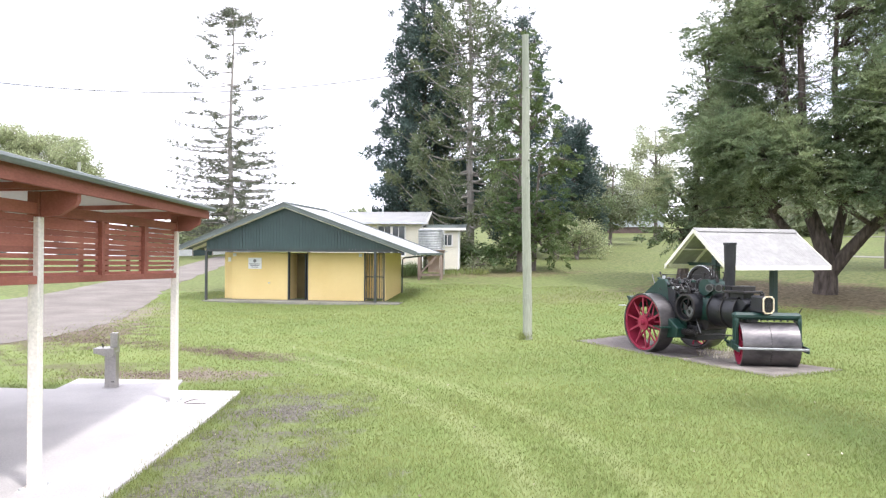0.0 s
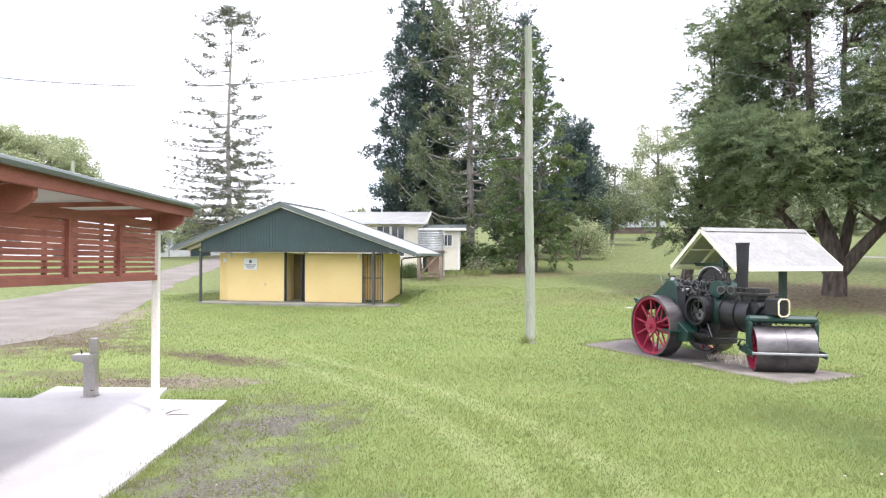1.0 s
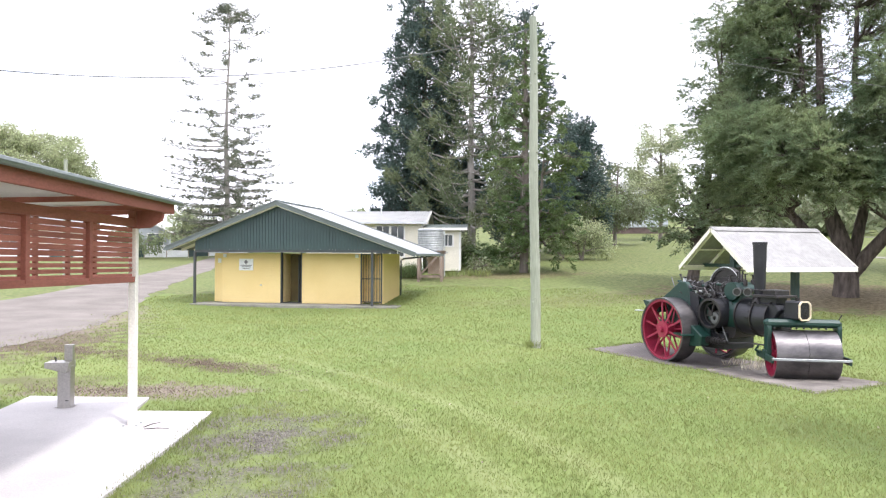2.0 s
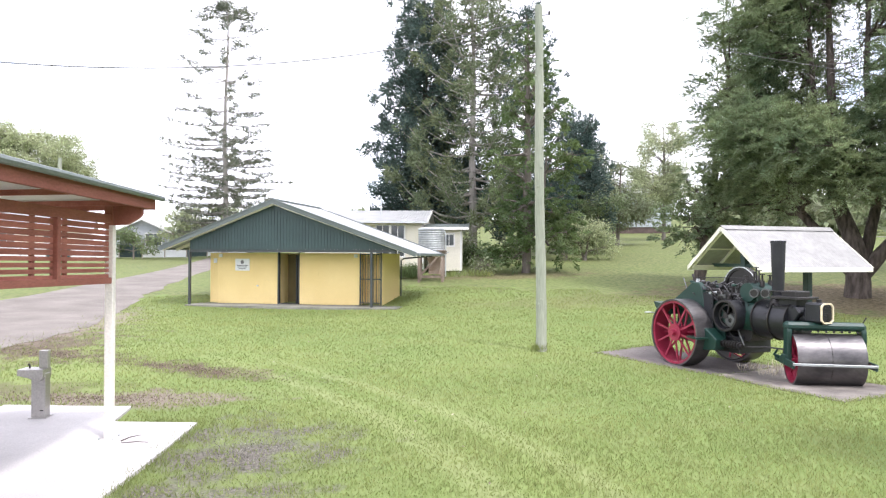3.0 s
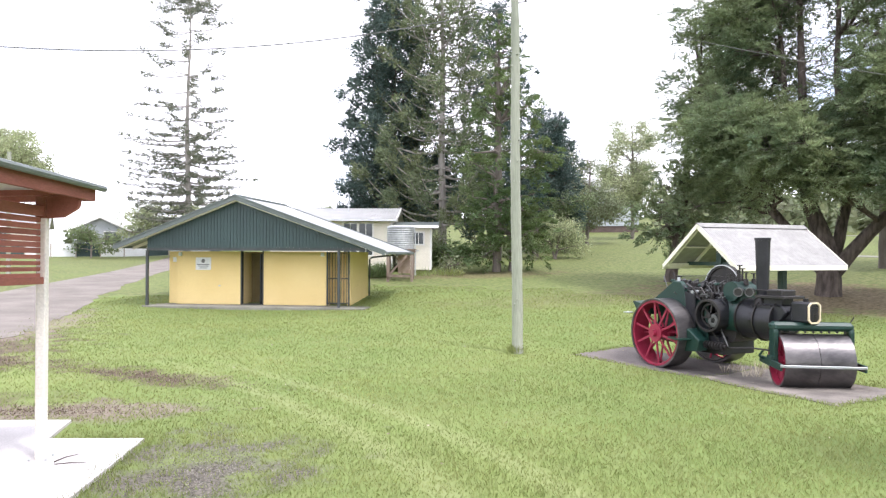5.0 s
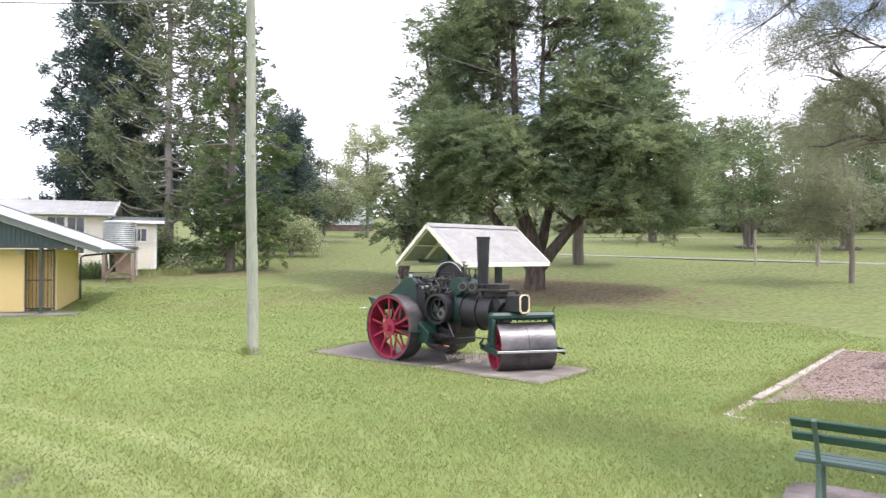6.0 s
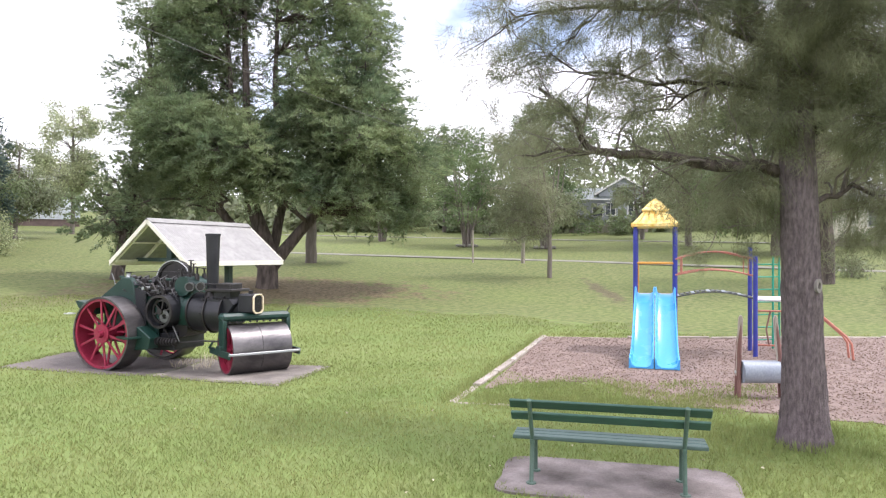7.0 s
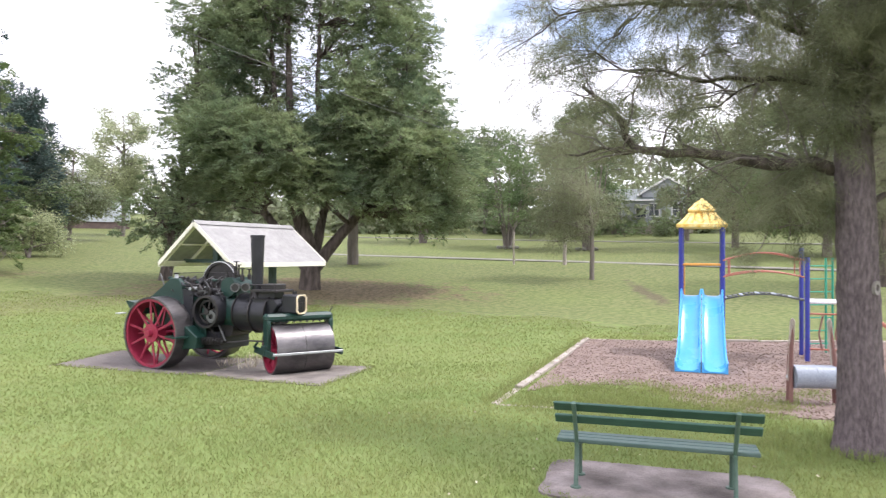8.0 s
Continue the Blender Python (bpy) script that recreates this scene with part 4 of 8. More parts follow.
# ---- road roller ----
def road_roller():
    ox, oy = 5.82, 17.2
    t = thing("road_roller", (ox, oy, ground_z(6.1, 16.4) + 0.03), -158, "vintage green and black road roller with red wheels", "road roller")
    R, rng2 = 0.71, random.Random(19)

    def rear_wheel(sx):
        w = part("rear_wheel", ring(R, R - 0.035, 0.42, 48, Matrix.Translation((sx * 0.80, 0, R))), ROLL_STEEL, t, "wide steel rear roller wheel", True)
        part("rim", ring(R - 0.036, R - 0.085, 0.045, 48, Matrix.Translation((sx * 0.965, 0, R))), CRIMSON, w, "faded crimson rim", True)
        # far wheel: inner rim coloured dark for the shade inside it
        part("inner_rim", ring(R - 0.036, R - 0.062, 0.36, 48, Matrix.Translation((sx * 0.76, 0, R))), CRIMSON if sx > 0 else IRON, w, "", True)
        part("hub", rod((sx * 0.55, 0, R), (sx * 0.99, 0, R), 0.125, 0.125, 20), CRIMSON, w, "crimson hub", True)
        part("hub_cap", rod((sx * 0.99, 0, R), (sx * 1.07, 0, R), 0.075, 0.06, 16), CRIMSON, w, "", True)
        part("hub_flange", rod((sx * 0.955, 0, R), (sx * 0.985, 0, R), 0.185, 0.185, 20), CRIMSON, w, "", True)
        for k in range(20):
            a = 2 * math.pi * (k + 0.3) / 20
            d = Vector((0, math.cos(a), math.sin(a)))
            base = Vector((sx * (0.95 if k % 2 else 0.72), 0, R))
            part("spoke", beam(base + d * 0.12, Vector((sx * (0.93 if k % 2 else 0.70), 0, R)) + d * (R - 0.055), 0.042, 0.020, up=(1, 0, 0)), CRIMSON, w)
        for k in range(12):
            a = 2 * math.pi * k / 12
            d = Vector((0, math.cos(a), math.sin(a)))
            part("rivet", rod(Vector((sx * 0.985, 0, R)) + d * (R - 0.068), Vector((sx * 1.0, 0, R)) + d * (R - 0.068), 0.014, seg=6), CRIMSON, w)

    rear_wheel(1)
    rear_wheel(-1)
    part("rear_axle", rod((-0.56, 0, R), (0.56, 0, R), 0.06, seg=12), IRON, t, "", True)
    # hull between the wheels
    part("side_plate", prism([(-0.45, 0.52), (0.62, 0.45), (0.95, 0.62), (0.95, 1.42), (0.35, 1.46), (-0.45, 1.25)], 0.03, Matrix.Translation((0.50, 0, 0)) @ pose(0, 0, 0, 0, 0, 90)), ENGINE_GREEN, t, "green riveted hull side")
    part("side_plate", prism([(-0.45, 0.52), (0.62, 0.45), (0.95, 0.62), (0.95, 1.42), (0.35, 1.46), (-0.45, 1.25)], 0.03, Matrix.Translation((-0.47, 0, 0)) @ pose(0, 0, 0, 0, 0, 90)), ENGINE_GREEN, t)
    for i in range(9):
        for z in (0.70, 1.34):
            part("rivet", rod((0.50, -0.36 + i * 0.15, z - 0.02 * (i > 6)), (0.52, -0.36 + i * 0.15, z - 0.02 * (i > 6)), 0.013, seg=6), IRON, t)
    for i in range(14):
        a, b, c = (rng2.uniform(-0.1, 1.15), rng2.uniform(1.40, 1.74), rng2.uniform(0.30, 0.58))
        part("pipework", tube([(c, a, b), (c + rng2.uniform(-0.05, 0.08), a + rng2.uniform(0.08, 0.22), b + rng2.uniform(-0.06, 0.08)), (c - 0.02, a + rng2.uniform(0.2, 0.36), b - rng2.uniform(0.05, 0.25))], rng2.uniform(0.010, 0.022), 6), rng2.choice((IRON, IRON, IRON_RUST, ENGINE_GREEN)), t, "", True)
    for i in range(12):
        a, b, c = (rng2.uniform(-0.05, 1.1), rng2.uniform(1.42, 1.80), rng2.uniform(0.20, 0.55))
        r0 = rng2.uniform(0.03, 0.075)
        part("fitting", rod((c, a, b), (c + rng2.uniform(0.03, 0.10), a, b + rng2.choice((0.0, 0.05))), r0, r0 * 0.85, 10), rng2.choice((IRON, IRON, GALV_DULL)), t, "", True)
    part("hull", box((0.92, 1.36, 0.80), (0, 0.24, 0.92), bevel=0.02), IRON_RUST, t)
    part("bunker", prism([(-0.45, 1.05), (-0.92, 1.16), (-1.02, 1.30), (-0.96, 1.30), (-0.45, 1.22)], 1.2, Matrix.Translation((0.70, 0, 0)) @ pose(0, 0, 0, 0, 0, 90)), ENGINE_GREEN, t, "green rear bunker")
    part("step", box((0.16, 0.16, 0.02), (0.78, -1.06, 1.05)), GALV, t)
    part("footplate", box((0.34, 0.40, 0.035), (0.86, 0.60, 0.66), (0, 0, -14)), ENGINE_GREEN, t)
    part("drawbar", rod((0.2, -1.0, 0.80), (0.2, -0.4, 0.85), 0.03, seg=8), IRON, t)
    # hood over the wheel: sloping green shield
    part("hood", prism([(-0.55, 1.26), (0.46, 1.26), (0.42, 1.64), (0.32, 1.78), (0.12, 1.79), (-0.06, 1.64), (-0.50, 1.36)], 0.12, Matrix.Translation((0.60, 0, 0)) @ pose(0, 0, 0, 0, 0, 90), bevel=0.015), ENGINE_GREEN, t, "sloping green shield")
    part("hood_back", box((0.9, 0.62, 0.05), (0.08, -0.06, 1.50), (32, 0, 0), bevel=0.01), ENGINE_GREEN, t)
    pts = [(math.cos(a) * (R + 0.05), R + math.sin(a) * (R + 0.05)) for a in [math.radians(q) for q in range(42, 126, 7)]]
    inner = [(math.cos(a) * (R + 0.03), R + math.sin(a) * (R + 0.03)) for a in [math.radians(q) for q in range(42, 126, 7)]]
    for sx in (-0.99,):
        part("mudguard", prism(pts + inner[::-1], 0.42, Matrix.Translation((sx + 0.42, 0, 0)) @ pose(0, 0, 0, 0, 0, 90)), ENGINE_GREEN, t)
    # boiler barrel: green firebox end, black barrel, smokebox
    Z = 1.11
    part("barrel", rod((0, 1.32, Z), (0, 2.28, Z), 0.375, 0.365, 32), IRON_RUST, t, "black painted barrel", True)
    part("green_band", rod((0, 1.16, Z), (0, 1.50, Z), 0.388, 0.388, 32), ENGINE_GREEN, t, "green barrel section", True)
    for y in (1.16, 1.50, 1.90, 2.27):
        part("barrel_strap", ring(0.398, 0.37, 0.03, 32, Matrix.Translation((0, y, Z)) @ pose(0, 0, 0, 0, 0, 90)), IRON, t, "", True)
    # side housing: a drum with a rusted lip round a dark opening full of gearing
    gy, gz = 1.06, 1.14
    part("gear_case", ring(0.315, 0.272, 0.42, 36, Matrix.Translation((0.40, gy, gz))), IRON_RUST, t, "round black gear housing", True)
    part("gear_back", rod((0.22, gy, gz), (0.26, gy, gz), 0.285, seg=32), IRON_RUST, t)
    part("gear_ring", ring(0.320, 0.275, 0.035, 36, Matrix.Translation((0.615, gy, gz))), IRON, t, "worn dark housing lip", True)
    part("gear_wheel", ring(0.235, 0.200, 0.05, 30, Matrix.Translation((0.52, gy, gz))), IRON, t, "", True)
    part("pinion", ring(0.12, 0.05, 0.06, 18, Matrix.Translation((0.55, gy + 0.10, gz - 0.09))), GALV_DULL, t, "", True)
    for k in range(6):
        a = math.pi * k / 3 + 0.3
        part("gear_spoke", beam((0.53, gy, gz), (0.53, gy + 0.22 * math.cos(a), gz + 0.22 * math.sin(a)), 0.03, 0.045, up=(1, 0, 0)), IRON, t)
    part("gear_hub", rod((0.44, gy, gz), (0.60, gy, gz), 0.06, seg=14), IRON, t, "", True)
    # riveted dark plate behind the shield, with its grab rail
    part("bulkhead", prism([(0.34, 0.70), (0.70, 0.70), (0.70, 1.52), (0.34, 1.60)], 0.03, Matrix.Translation((0.585, 0, 0)) @ pose(0, 0, 0, 0, 0, 90), bevel=0.006), IRON_RUST, t, "black riveted side plate")
    for i in range(8):
        for y in (0.38, 0.66):
            part("rivet", rod((0.585, y, 0.76 + i * 0.10), (0.602, y, 0.76 + i * 0.10), 0.012, seg=6), IRON, t)
    # flywheel on the far side
    part("flywheel", ring(0.46, 0.40, 0.13, 40, Matrix.Translation((-0.30, 0.62, 1.66))), IRON, t, "dark flywheel with bright rim", True)
    part("flywheel_web", rod((-0.32, 0.62, 1.66), (-0.27, 0.62, 1.66), 0.405, seg=36), IRON, t, "", True)
    part("flywheel_edge", ring(0.462, 0.445, 0.012, 40, Matrix.Translation((-0.228, 0.62, 1.66))), GALV, t, "bright worn flywheel edge", True)
    part("flywheel_boss", rod((-0.52, 0.62, 1.58), (-0.30, 0.62, 1.58), 0.07, seg=14), IRON, t, "", True)
    part("crankshaft", rod((-0.5, 0.62, 1.58), (0.58, 0.62, 1.58), 0.035, seg=10), BARE_BAR, t, "", True)
    # engine on top: cylinders, rocker gear, pipes
    part("engine_block", box((0.46, 0.95, 0.26), (0.02, 0.62, 1.45), bevel=0.02), IRON, t, "blackened engine block")
    rng = random.Random(11)
    for i in range(4):
        y = 0.22 + i * 0.24
        part("cylinder", rod((0.06, y, 1.52), (0.06, y, 1.74), 0.085, 0.075, 14), IRON, t, "", True)
        part("cylinder_cap", rod((0.06, y, 1.74), (0.06, y, 1.78), 0.05, 0.045, 10), GALV_DULL, t, "", True)
        part("rocker", beam((0.0, y - 0.02, 1.80), (0.24, y + 0.03, 1.73), 0.03, 0.035), IRON, t)
        part("pushrod", rod((0.24, y + 0.03, 1.30), (0.24, y + 0.03, 1.74), 0.011, seg=6), GALV_DULL, t)
        part("spring", ring(0.035, 0.02, 0.07, 10, Matrix.Translation((0.17, y, 1.73)) @ pose(0, 0, 0, 0, 90, 0)), GALV_DULL, t)
        part("pipe", tube([(0.24, y + 0.1, 1.40), (0.34, y + 0.1, 1.46), (0.38, y + 0.1, 1.36), (0.38, y + 0.1, 1.2)], 0.022, 7), IRON, t, "", True)
    for (y, r, x) in ((0.12, 0.13, 0.48), (0.40, 0.10, 0.50), (0.34, 0.16, 0.40), (0.92, 0.11, 0.44)):
        part("gear", ring(r, r * 0.55, 0.05, 20, Matrix.Translation((x, y, 1.50))), IRON, t, "", True)
        part("gear_pin", rod((x - 0.08, y, 1.50), (x + 0.06, y, 1.50), r * 0.25, seg=10), GALV_DULL, t)
    for k in range(10):
        y, z, x = rng.uniform(0.0, 1.0), rng.uniform(1.44, 1.78), rng.uniform(0.25, 0.46)
        part("fitting", box((rng.uniform(0.04, 0.1), rng.uniform(0.05, 0.14), rng.uniform(0.04, 0.1)), (x, y, z), (0, 0, rng.uniform(0, 40)), bevel=0.008), IRON, t)
    part("lever", tube([(0.40, -0.20, 1.45), (0.38, -0.34, 1.74), (0.36, -0.42, 1.86)], 0.012, 6), GALV_DULL, t)
    part("lever", tube([(0.28, -0.12, 1.50), (0.26, -0.22, 1.90)], 0.012, 6), IRON, t)
    part("lever_knob", rod((0.26, -0.22, 1.88), (0.26, -0.24, 1.94), 0.025, seg=8), IRON, t)
    part("oiler", rod((0.44, 0.12, 1.74), (0.44, 0.12, 1.86), 0.05, 0.035, 10), GALV, t)
    part("oiler_cap", rod((0.44, 0.12, 1.86), (0.44, 0.12, 1.89), 0.06, seg=10), IRON, t)
    part("handrail", tube([(0.44, 0.12, 1.88), (0.20, 0.70, 1.90), (-0.1, 1.2, 1.88)], 0.008, 5), IRON, t)
    # green water tank drum and filters in front of the engine
    part("tank_drum", rod((0.30, 1.34, 1.62), (-0.30, 1.34, 1.62), 0.19, 0.19, 24), ENGINE_GREEN, t, "green cross drum", True)
    part("tank_saddle", box((0.44, 0.34, 0.24), (0, 1.34, 1.46), bevel=0.02), ENGINE_GREEN, t)
    for x, y in ((0.26, 1.52), (0.10, 1.64)):
        part("filter_can", rod((x, y, 1.62), (x + 0.16, y + 0.10, 1.62), 0.082, 0.082, 18), IRON, t, "", True)
        part("filter_ring", ring(0.088, 0.068, 0.02, 18, Matrix.Translation((x + 0.165, y + 0.103, 1.62)) @ pose(0, 0, 0, 0, 0, 32)), GALV_DULL, t, "", True)
    for k, (x, y, h) in enumerate(((0.02, 1.30, 0.34), (0.14, 1.36, 0.24), (-0.12, 1.24, 0.27), (0.05, 1.48, 0.2), (-0.2, 1.44, 0.18), (0.2, 1.22, 0.16))):
        part("valve_stem", rod((x, y, 1.78), (x, y, 1.78 + h), 0.018, seg=8), IRON, t)
        part("valve_wheel", ring(0.055, 0.035, 0.018, 14, Matrix.Translation((x, y, 1.78 + h)) @ pose(0, 0, 0, 0, 90, 0)), IRON, t)
        part("valve_body", rod((x, y, 1.74), (x, y, 1.86), 0.05, 0.04, 10), IRON, t)
    # chimney
    part("chimney", rod((0.06, 1.87, 1.40), (0.06, 1.87, 2.64), 0.10, 0.135, 20, caps=False), IRON_RUST, t, "tapered black chimney", True)
    part("chimney_lip", ring(0.145, 0.12, 0.05, 20, Matrix.Translation((0.06, 1.87, 2.62)) @ pose(0, 0, 0, 0, 90, 0)), IRON_RUST, t, "", True)
    part("chimney_base", rod((0.06, 1.87, 1.40), (0.06, 1.87, 1.52), 0.17, 0.13, 20), IRON, t, "", True)
    # tray of fittings ahead of the chimney
    part("tray", box((0.56, 0.62, 0.05), (0.05, 2.22, 1.56), bevel=0.008), IRON, t)
    part("tray_box", box((0.34, 0.36, 0.12), (0.03, 2.24, 1.63), bevel=0.015), IRON, t)
    part("tray_leg", box((0.30, 0.40, 0.16), (0.05, 2.2, 1.46), bevel=0.01), IRON_RUST, t)
    part("rail", tube([(0.33, 1.92, 1.60), (0.33, 1.92, 1.68), (0.33, 2.50, 1.68), (0.33, 2.50, 1.60)], 0.012, 6), IRON, t)
    part("smoke_cover", prism([(1.75, 1.40), (2.45, 1.42), (2.55, 1.30), (2.30, 0.98), (1.95, 1.15)], 0.5, Matrix.Translation((0.28, 0, 0)) @ pose(0, 0, 0, 0, 0, 90), bevel=0.02), IRON_RUST, t, "black sheet cover")
    for i in range(8):
        part("rivet", rod((0.285, 1.82 + i * 0.08, 1.40), (0.30, 1.82 + i * 0.08, 1.40), 0.014, seg=6), IRON, t)
    # radiator
    rad = part("radiator", box((0.30, 0.34, 0.36), (0.05, 2.74, 1.32), bevel=0.03), IRON_RUST, t, "black radiator box")
    hexa = [(-0.09, 1.13), (0.09, 1.13), (0.155, 1.19), (0.155, 1.44), (0.09, 1.50), (-0.09, 1.50), (-0.155, 1.44), (-0.155, 1.19)]
    hin = [(x * 0.84, 1.315 + (z - 1.315) * 0.86) for x, z in hexa]
    m = Matrix.Translation((0.05, 2.915, 0))
    for i in range(8):
        j = (i + 1) % 8
        part("radiator_edge", prism([hexa[i], hexa[j], hin[j], hin[i]], 0.025, m), BRASS_CREAM, rad, "cream radiator edge")
    for i in range(9):
        part("radiator_fin", box((0.245, 0.008, 0.008), (0.05, 2.922, 1.19 + i * 0.031)), IRON, rad)
    part("cap", rod((0.05, 2.76, 1.50), (0.05, 2.76, 1.56), 0.045, seg=12), IRON, rad)
    # steering: spring coil, rods, lower case
    part("lower_case", prism([(0.48, 0.80), (0.72, 0.86), (1.02, 0.66), (0.98, 0.44), (0.62, 0.40), (0.42, 0.55)], 0.26, Matrix.Translation((0.80, 0, 0)) @ pose(0, 0, 0, 0, 0, 90), bevel=0.015), ENGINE_GREEN, t, "green lower casing")
    part("sump", rod((-0.3, 1.30, 0.80), (0.3, 1.30, 0.80), 0.17, seg=20), IRON, t, "", True)
    part("worm_shaft", rod((0.62, 0.98, 0.58), (0.62, 1.52, 0.58), 0.04, seg=10), IRON, t)
    for i in range(7):
        part("worm_coil", ring(0.075, 0.03, 0.03, 14, Matrix.Translation((0.62, 1.04 + i * 0.07, 0.58)) @ pose(0, 0, 0, 0, 0, 78)), IRON, t)
    part("tie_rod", rod((0.72, 0.02, 1.30), (0.70, 0.82, 0.78), 0.012, seg=6), GALV_DULL, t)
    part("tie_rod", rod((0.40, 1.15, 0.95), (0.60, 1.55, 0.60), 0.013, seg=6), GALV_DULL, t)
    for i in range(46):
        y, z, x = rng2.uniform(-0.05, 1.15), rng2.uniform(1.36, 1.80), rng2.uniform(0.28, 0.54)
        kind = i % 4
        if kind == 0:
            part("bolt", rod((x, y, z), (x + 0.03, y, z), 0.016, seg=6), rng2.choice((GALV_DULL, IRON)), t)
        elif kind == 1:
            part("linkage", beam((x, y, z), (x + rng2.uniform(-0.05, 0.05), y + rng2.uniform(0.1, 0.3), z + rng2.uniform(-0.04, 0.04)), 0.012, 0.025), rng2.choice((IRON, IRON, GALV_DULL)), t)
        elif kind == 2:
            part("collar", ring(0.035, 0.018, 0.03, 12, Matrix.Translation((x, y, z))), IRON, t, "", True)
        else:
            part("valve_cover", box((0.06, 0.09, 0.05), (x, y, z), (0, 0, rng2.uniform(-20, 20)), bevel=0.01), rng2.choice((IRON, ENGINE_GREEN)), t)
    for i in range(14):
        y, z = 1.0 + 0.028 * i, 0.92 - 0.03 * i
        part("chain_link", ring(0.022, 0.012, 0.014, 8, Matrix.Translation((0.52, y, z))), IRON, t)
    for k in range(18):
        a = 2 * math.pi * k / 18
        for y in (1.33, 1.80):
            part("rivet", rod((0.385 * math.cos(a), y + 0.04, Z + 0.385 * math.sin(a)), (0.40 * math.cos(a), y + 0.04, Z + 0.40 * math.sin(a)), 0.012, seg=6), IRON, t)
    part("chain", tube([(0.55, 1.5, 0.56), (0.5, 2.0, 0.62), (0.45, 2.4, 0.62)], 0.016, 6), IRON, t)
    part("ash_pan", box((0.86, 0.72, 0.36), (0, 0.90, 0.56), bevel=0.02), IRON_RUST, t)
    part("frame_bar", beam((0.38, 0.6, 0.42), (0.38, 1.25, 0.45), 0.05, 0.07), GALV, t)
    # front fork and drum, steered
    head = Matrix.Translation((-0.02, 2.80, 0)) @ pose(0, 0, 0, 0, 0, -33)
    r, L = 0.47, 1.13
    drum = part("front_drum", ring(r, r - 0.03, L / 2 - 0.006, 44, head @ Matrix.Translation((L / 4 + 0.002, 0, r))), ROLL_STEEL, t, "split steel front roller drum", True)
    part("front_drum", ring(r, r - 0.03, L / 2 - 0.006, 44, head @ Matrix.Translation((-L / 4 - 0.002, 0, r))), ROLL_STEEL, t, "split steel front roller drum", True)
    part("drum_core", ring(r - 0.012, r - 0.05, L - 0.1, 44, head @ Matrix.Translation((0, 0, r))), IRON, t, "", True)
    for sx in (1, -1):
        part("drum_disc", rod(head @ Vector((sx * (L / 2 - 0.14), 0, r)), head @ Vector((sx * (L / 2 - 0.11), 0, r)), r - 0.032, seg=40), CRIMSON, t, "crimson drum end")
        part("drum_rim", ring(r - 0.030, r - 0.06, 0.1, 44, head @ Matrix.Translation((sx * (L / 2 - 0.055), 0, r))), CRIMSON, t, "", True)
        part("drum_hub", rod(head @ Vector((sx * (L / 2 - 0.12), 0, r)), head @ Vector((sx * (L / 2 + 0.03), 0, r)), 0.08, seg=16), CRIMSON, t, "", True)
        for k in range(8):
            a = 2 * math.pi * k / 8
            part("drum_rib", beam(head @ Vector((sx * (L / 2 - 0.10), 0.07 * math.cos(a), r + 0.07 * math.sin(a))), head @ Vector((sx * (L / 2 - 0.10), 0.42 * math.cos(a), r + 0.42 * math.sin(a))), 0.03, 0.03), CRIMSON, t)
        part("fork_leg", prism([(-0.125, 0.40), (0.125, 0.40), (0.13, 0.98), (0.09, 1.09), (-0.09, 1.09), (-0.13, 0.98)], 0.08, head @ Matrix.Translation((sx * (L / 2 + 0.055) + 0.03, 0, 0)) @ pose(0, 0, 0, 0, 0, 90), bevel=0.012), ENGINE_GREEN, t, "green fork leg")
        part("side_bar", beam(head @ Vector((sx * (L / 2 + 0.10), -0.56, 0.42)), head @ Vector((sx * (L / 2 + 0.10), 0.56, 0.42)), 0.045, 0.12, bevel=0.008), ENGINE_GREEN, t)
        part("axle_box", box((0.09, 0.22, 0.18), head @ Vector((sx * (L / 2 + 0.09), 0, 0.46)), (0, 0, -33), bevel=0.015), ENGINE_GREEN, t)
        part("scraper_stay", tube([head @ Vector((sx * (L / 2 + 0.12), -0.30, 0.44)), head @ Vector((sx * (L / 2 + 0.20), -0.30, 0.50)), head @ Vector((sx * (L / 2 + 0.16), -0.22, 0.60))], 0.022, 7), ENGINE_GREEN, t)
    part("fork_head", box((L + 0.22, 0.26, 0.15), head @ Vector((0, 0, 1.07)), (0, 0, -33), bevel=0.05), ENGINE_GREEN, t, "green fork crosshead")
    for i in range(9):
        part("bolt", rod(head @ Vector((-0.52 + i * 0.13, 0.10, 0.985)), head @ Vector((-0.52 + i * 0.13, 0.13, 0.985)), 0.02, seg=6), IRON, t)
    part("king_pin", rod(head @ Vector((0, 0, 1.06)), head @ Vector((0, 0, 1.30)), 0.11, 0.13, 18), IRON, t, "", True)
    part("neck", tube([(0, 2.25, 1.15), (0, 2.5, 1.22), (0, 2.78, 1.20)], [0.24, 0.19, 0.15], 16), IRON_RUST, t, "", True)
    part("front_bar", beam(head @ Vector((-L / 2 - 0.12, 0.56, 0.44)), head @ Vector((L / 2 + 0.12, 0.56, 0.44)), 0.03, 0.045, bevel=0.006), BARE_BAR, t, "bright scraper bar")
    part("rear_bar", beam(head @ Vector((-L / 2 - 0.12, -0.36, 0.42)), head @ Vector((L / 2 + 0.12, -0.36, 0.42)), 0.03, 0.06), ENGINE_GREEN, t)
    part("pin", rod(head @ Vector((-L / 2 - 0.06, 0.0, 1.10)), head @ Vector((-L / 2 - 0.14, 0.0, 1.24)), 0.012, seg=6), IRON, t)


road_roller()


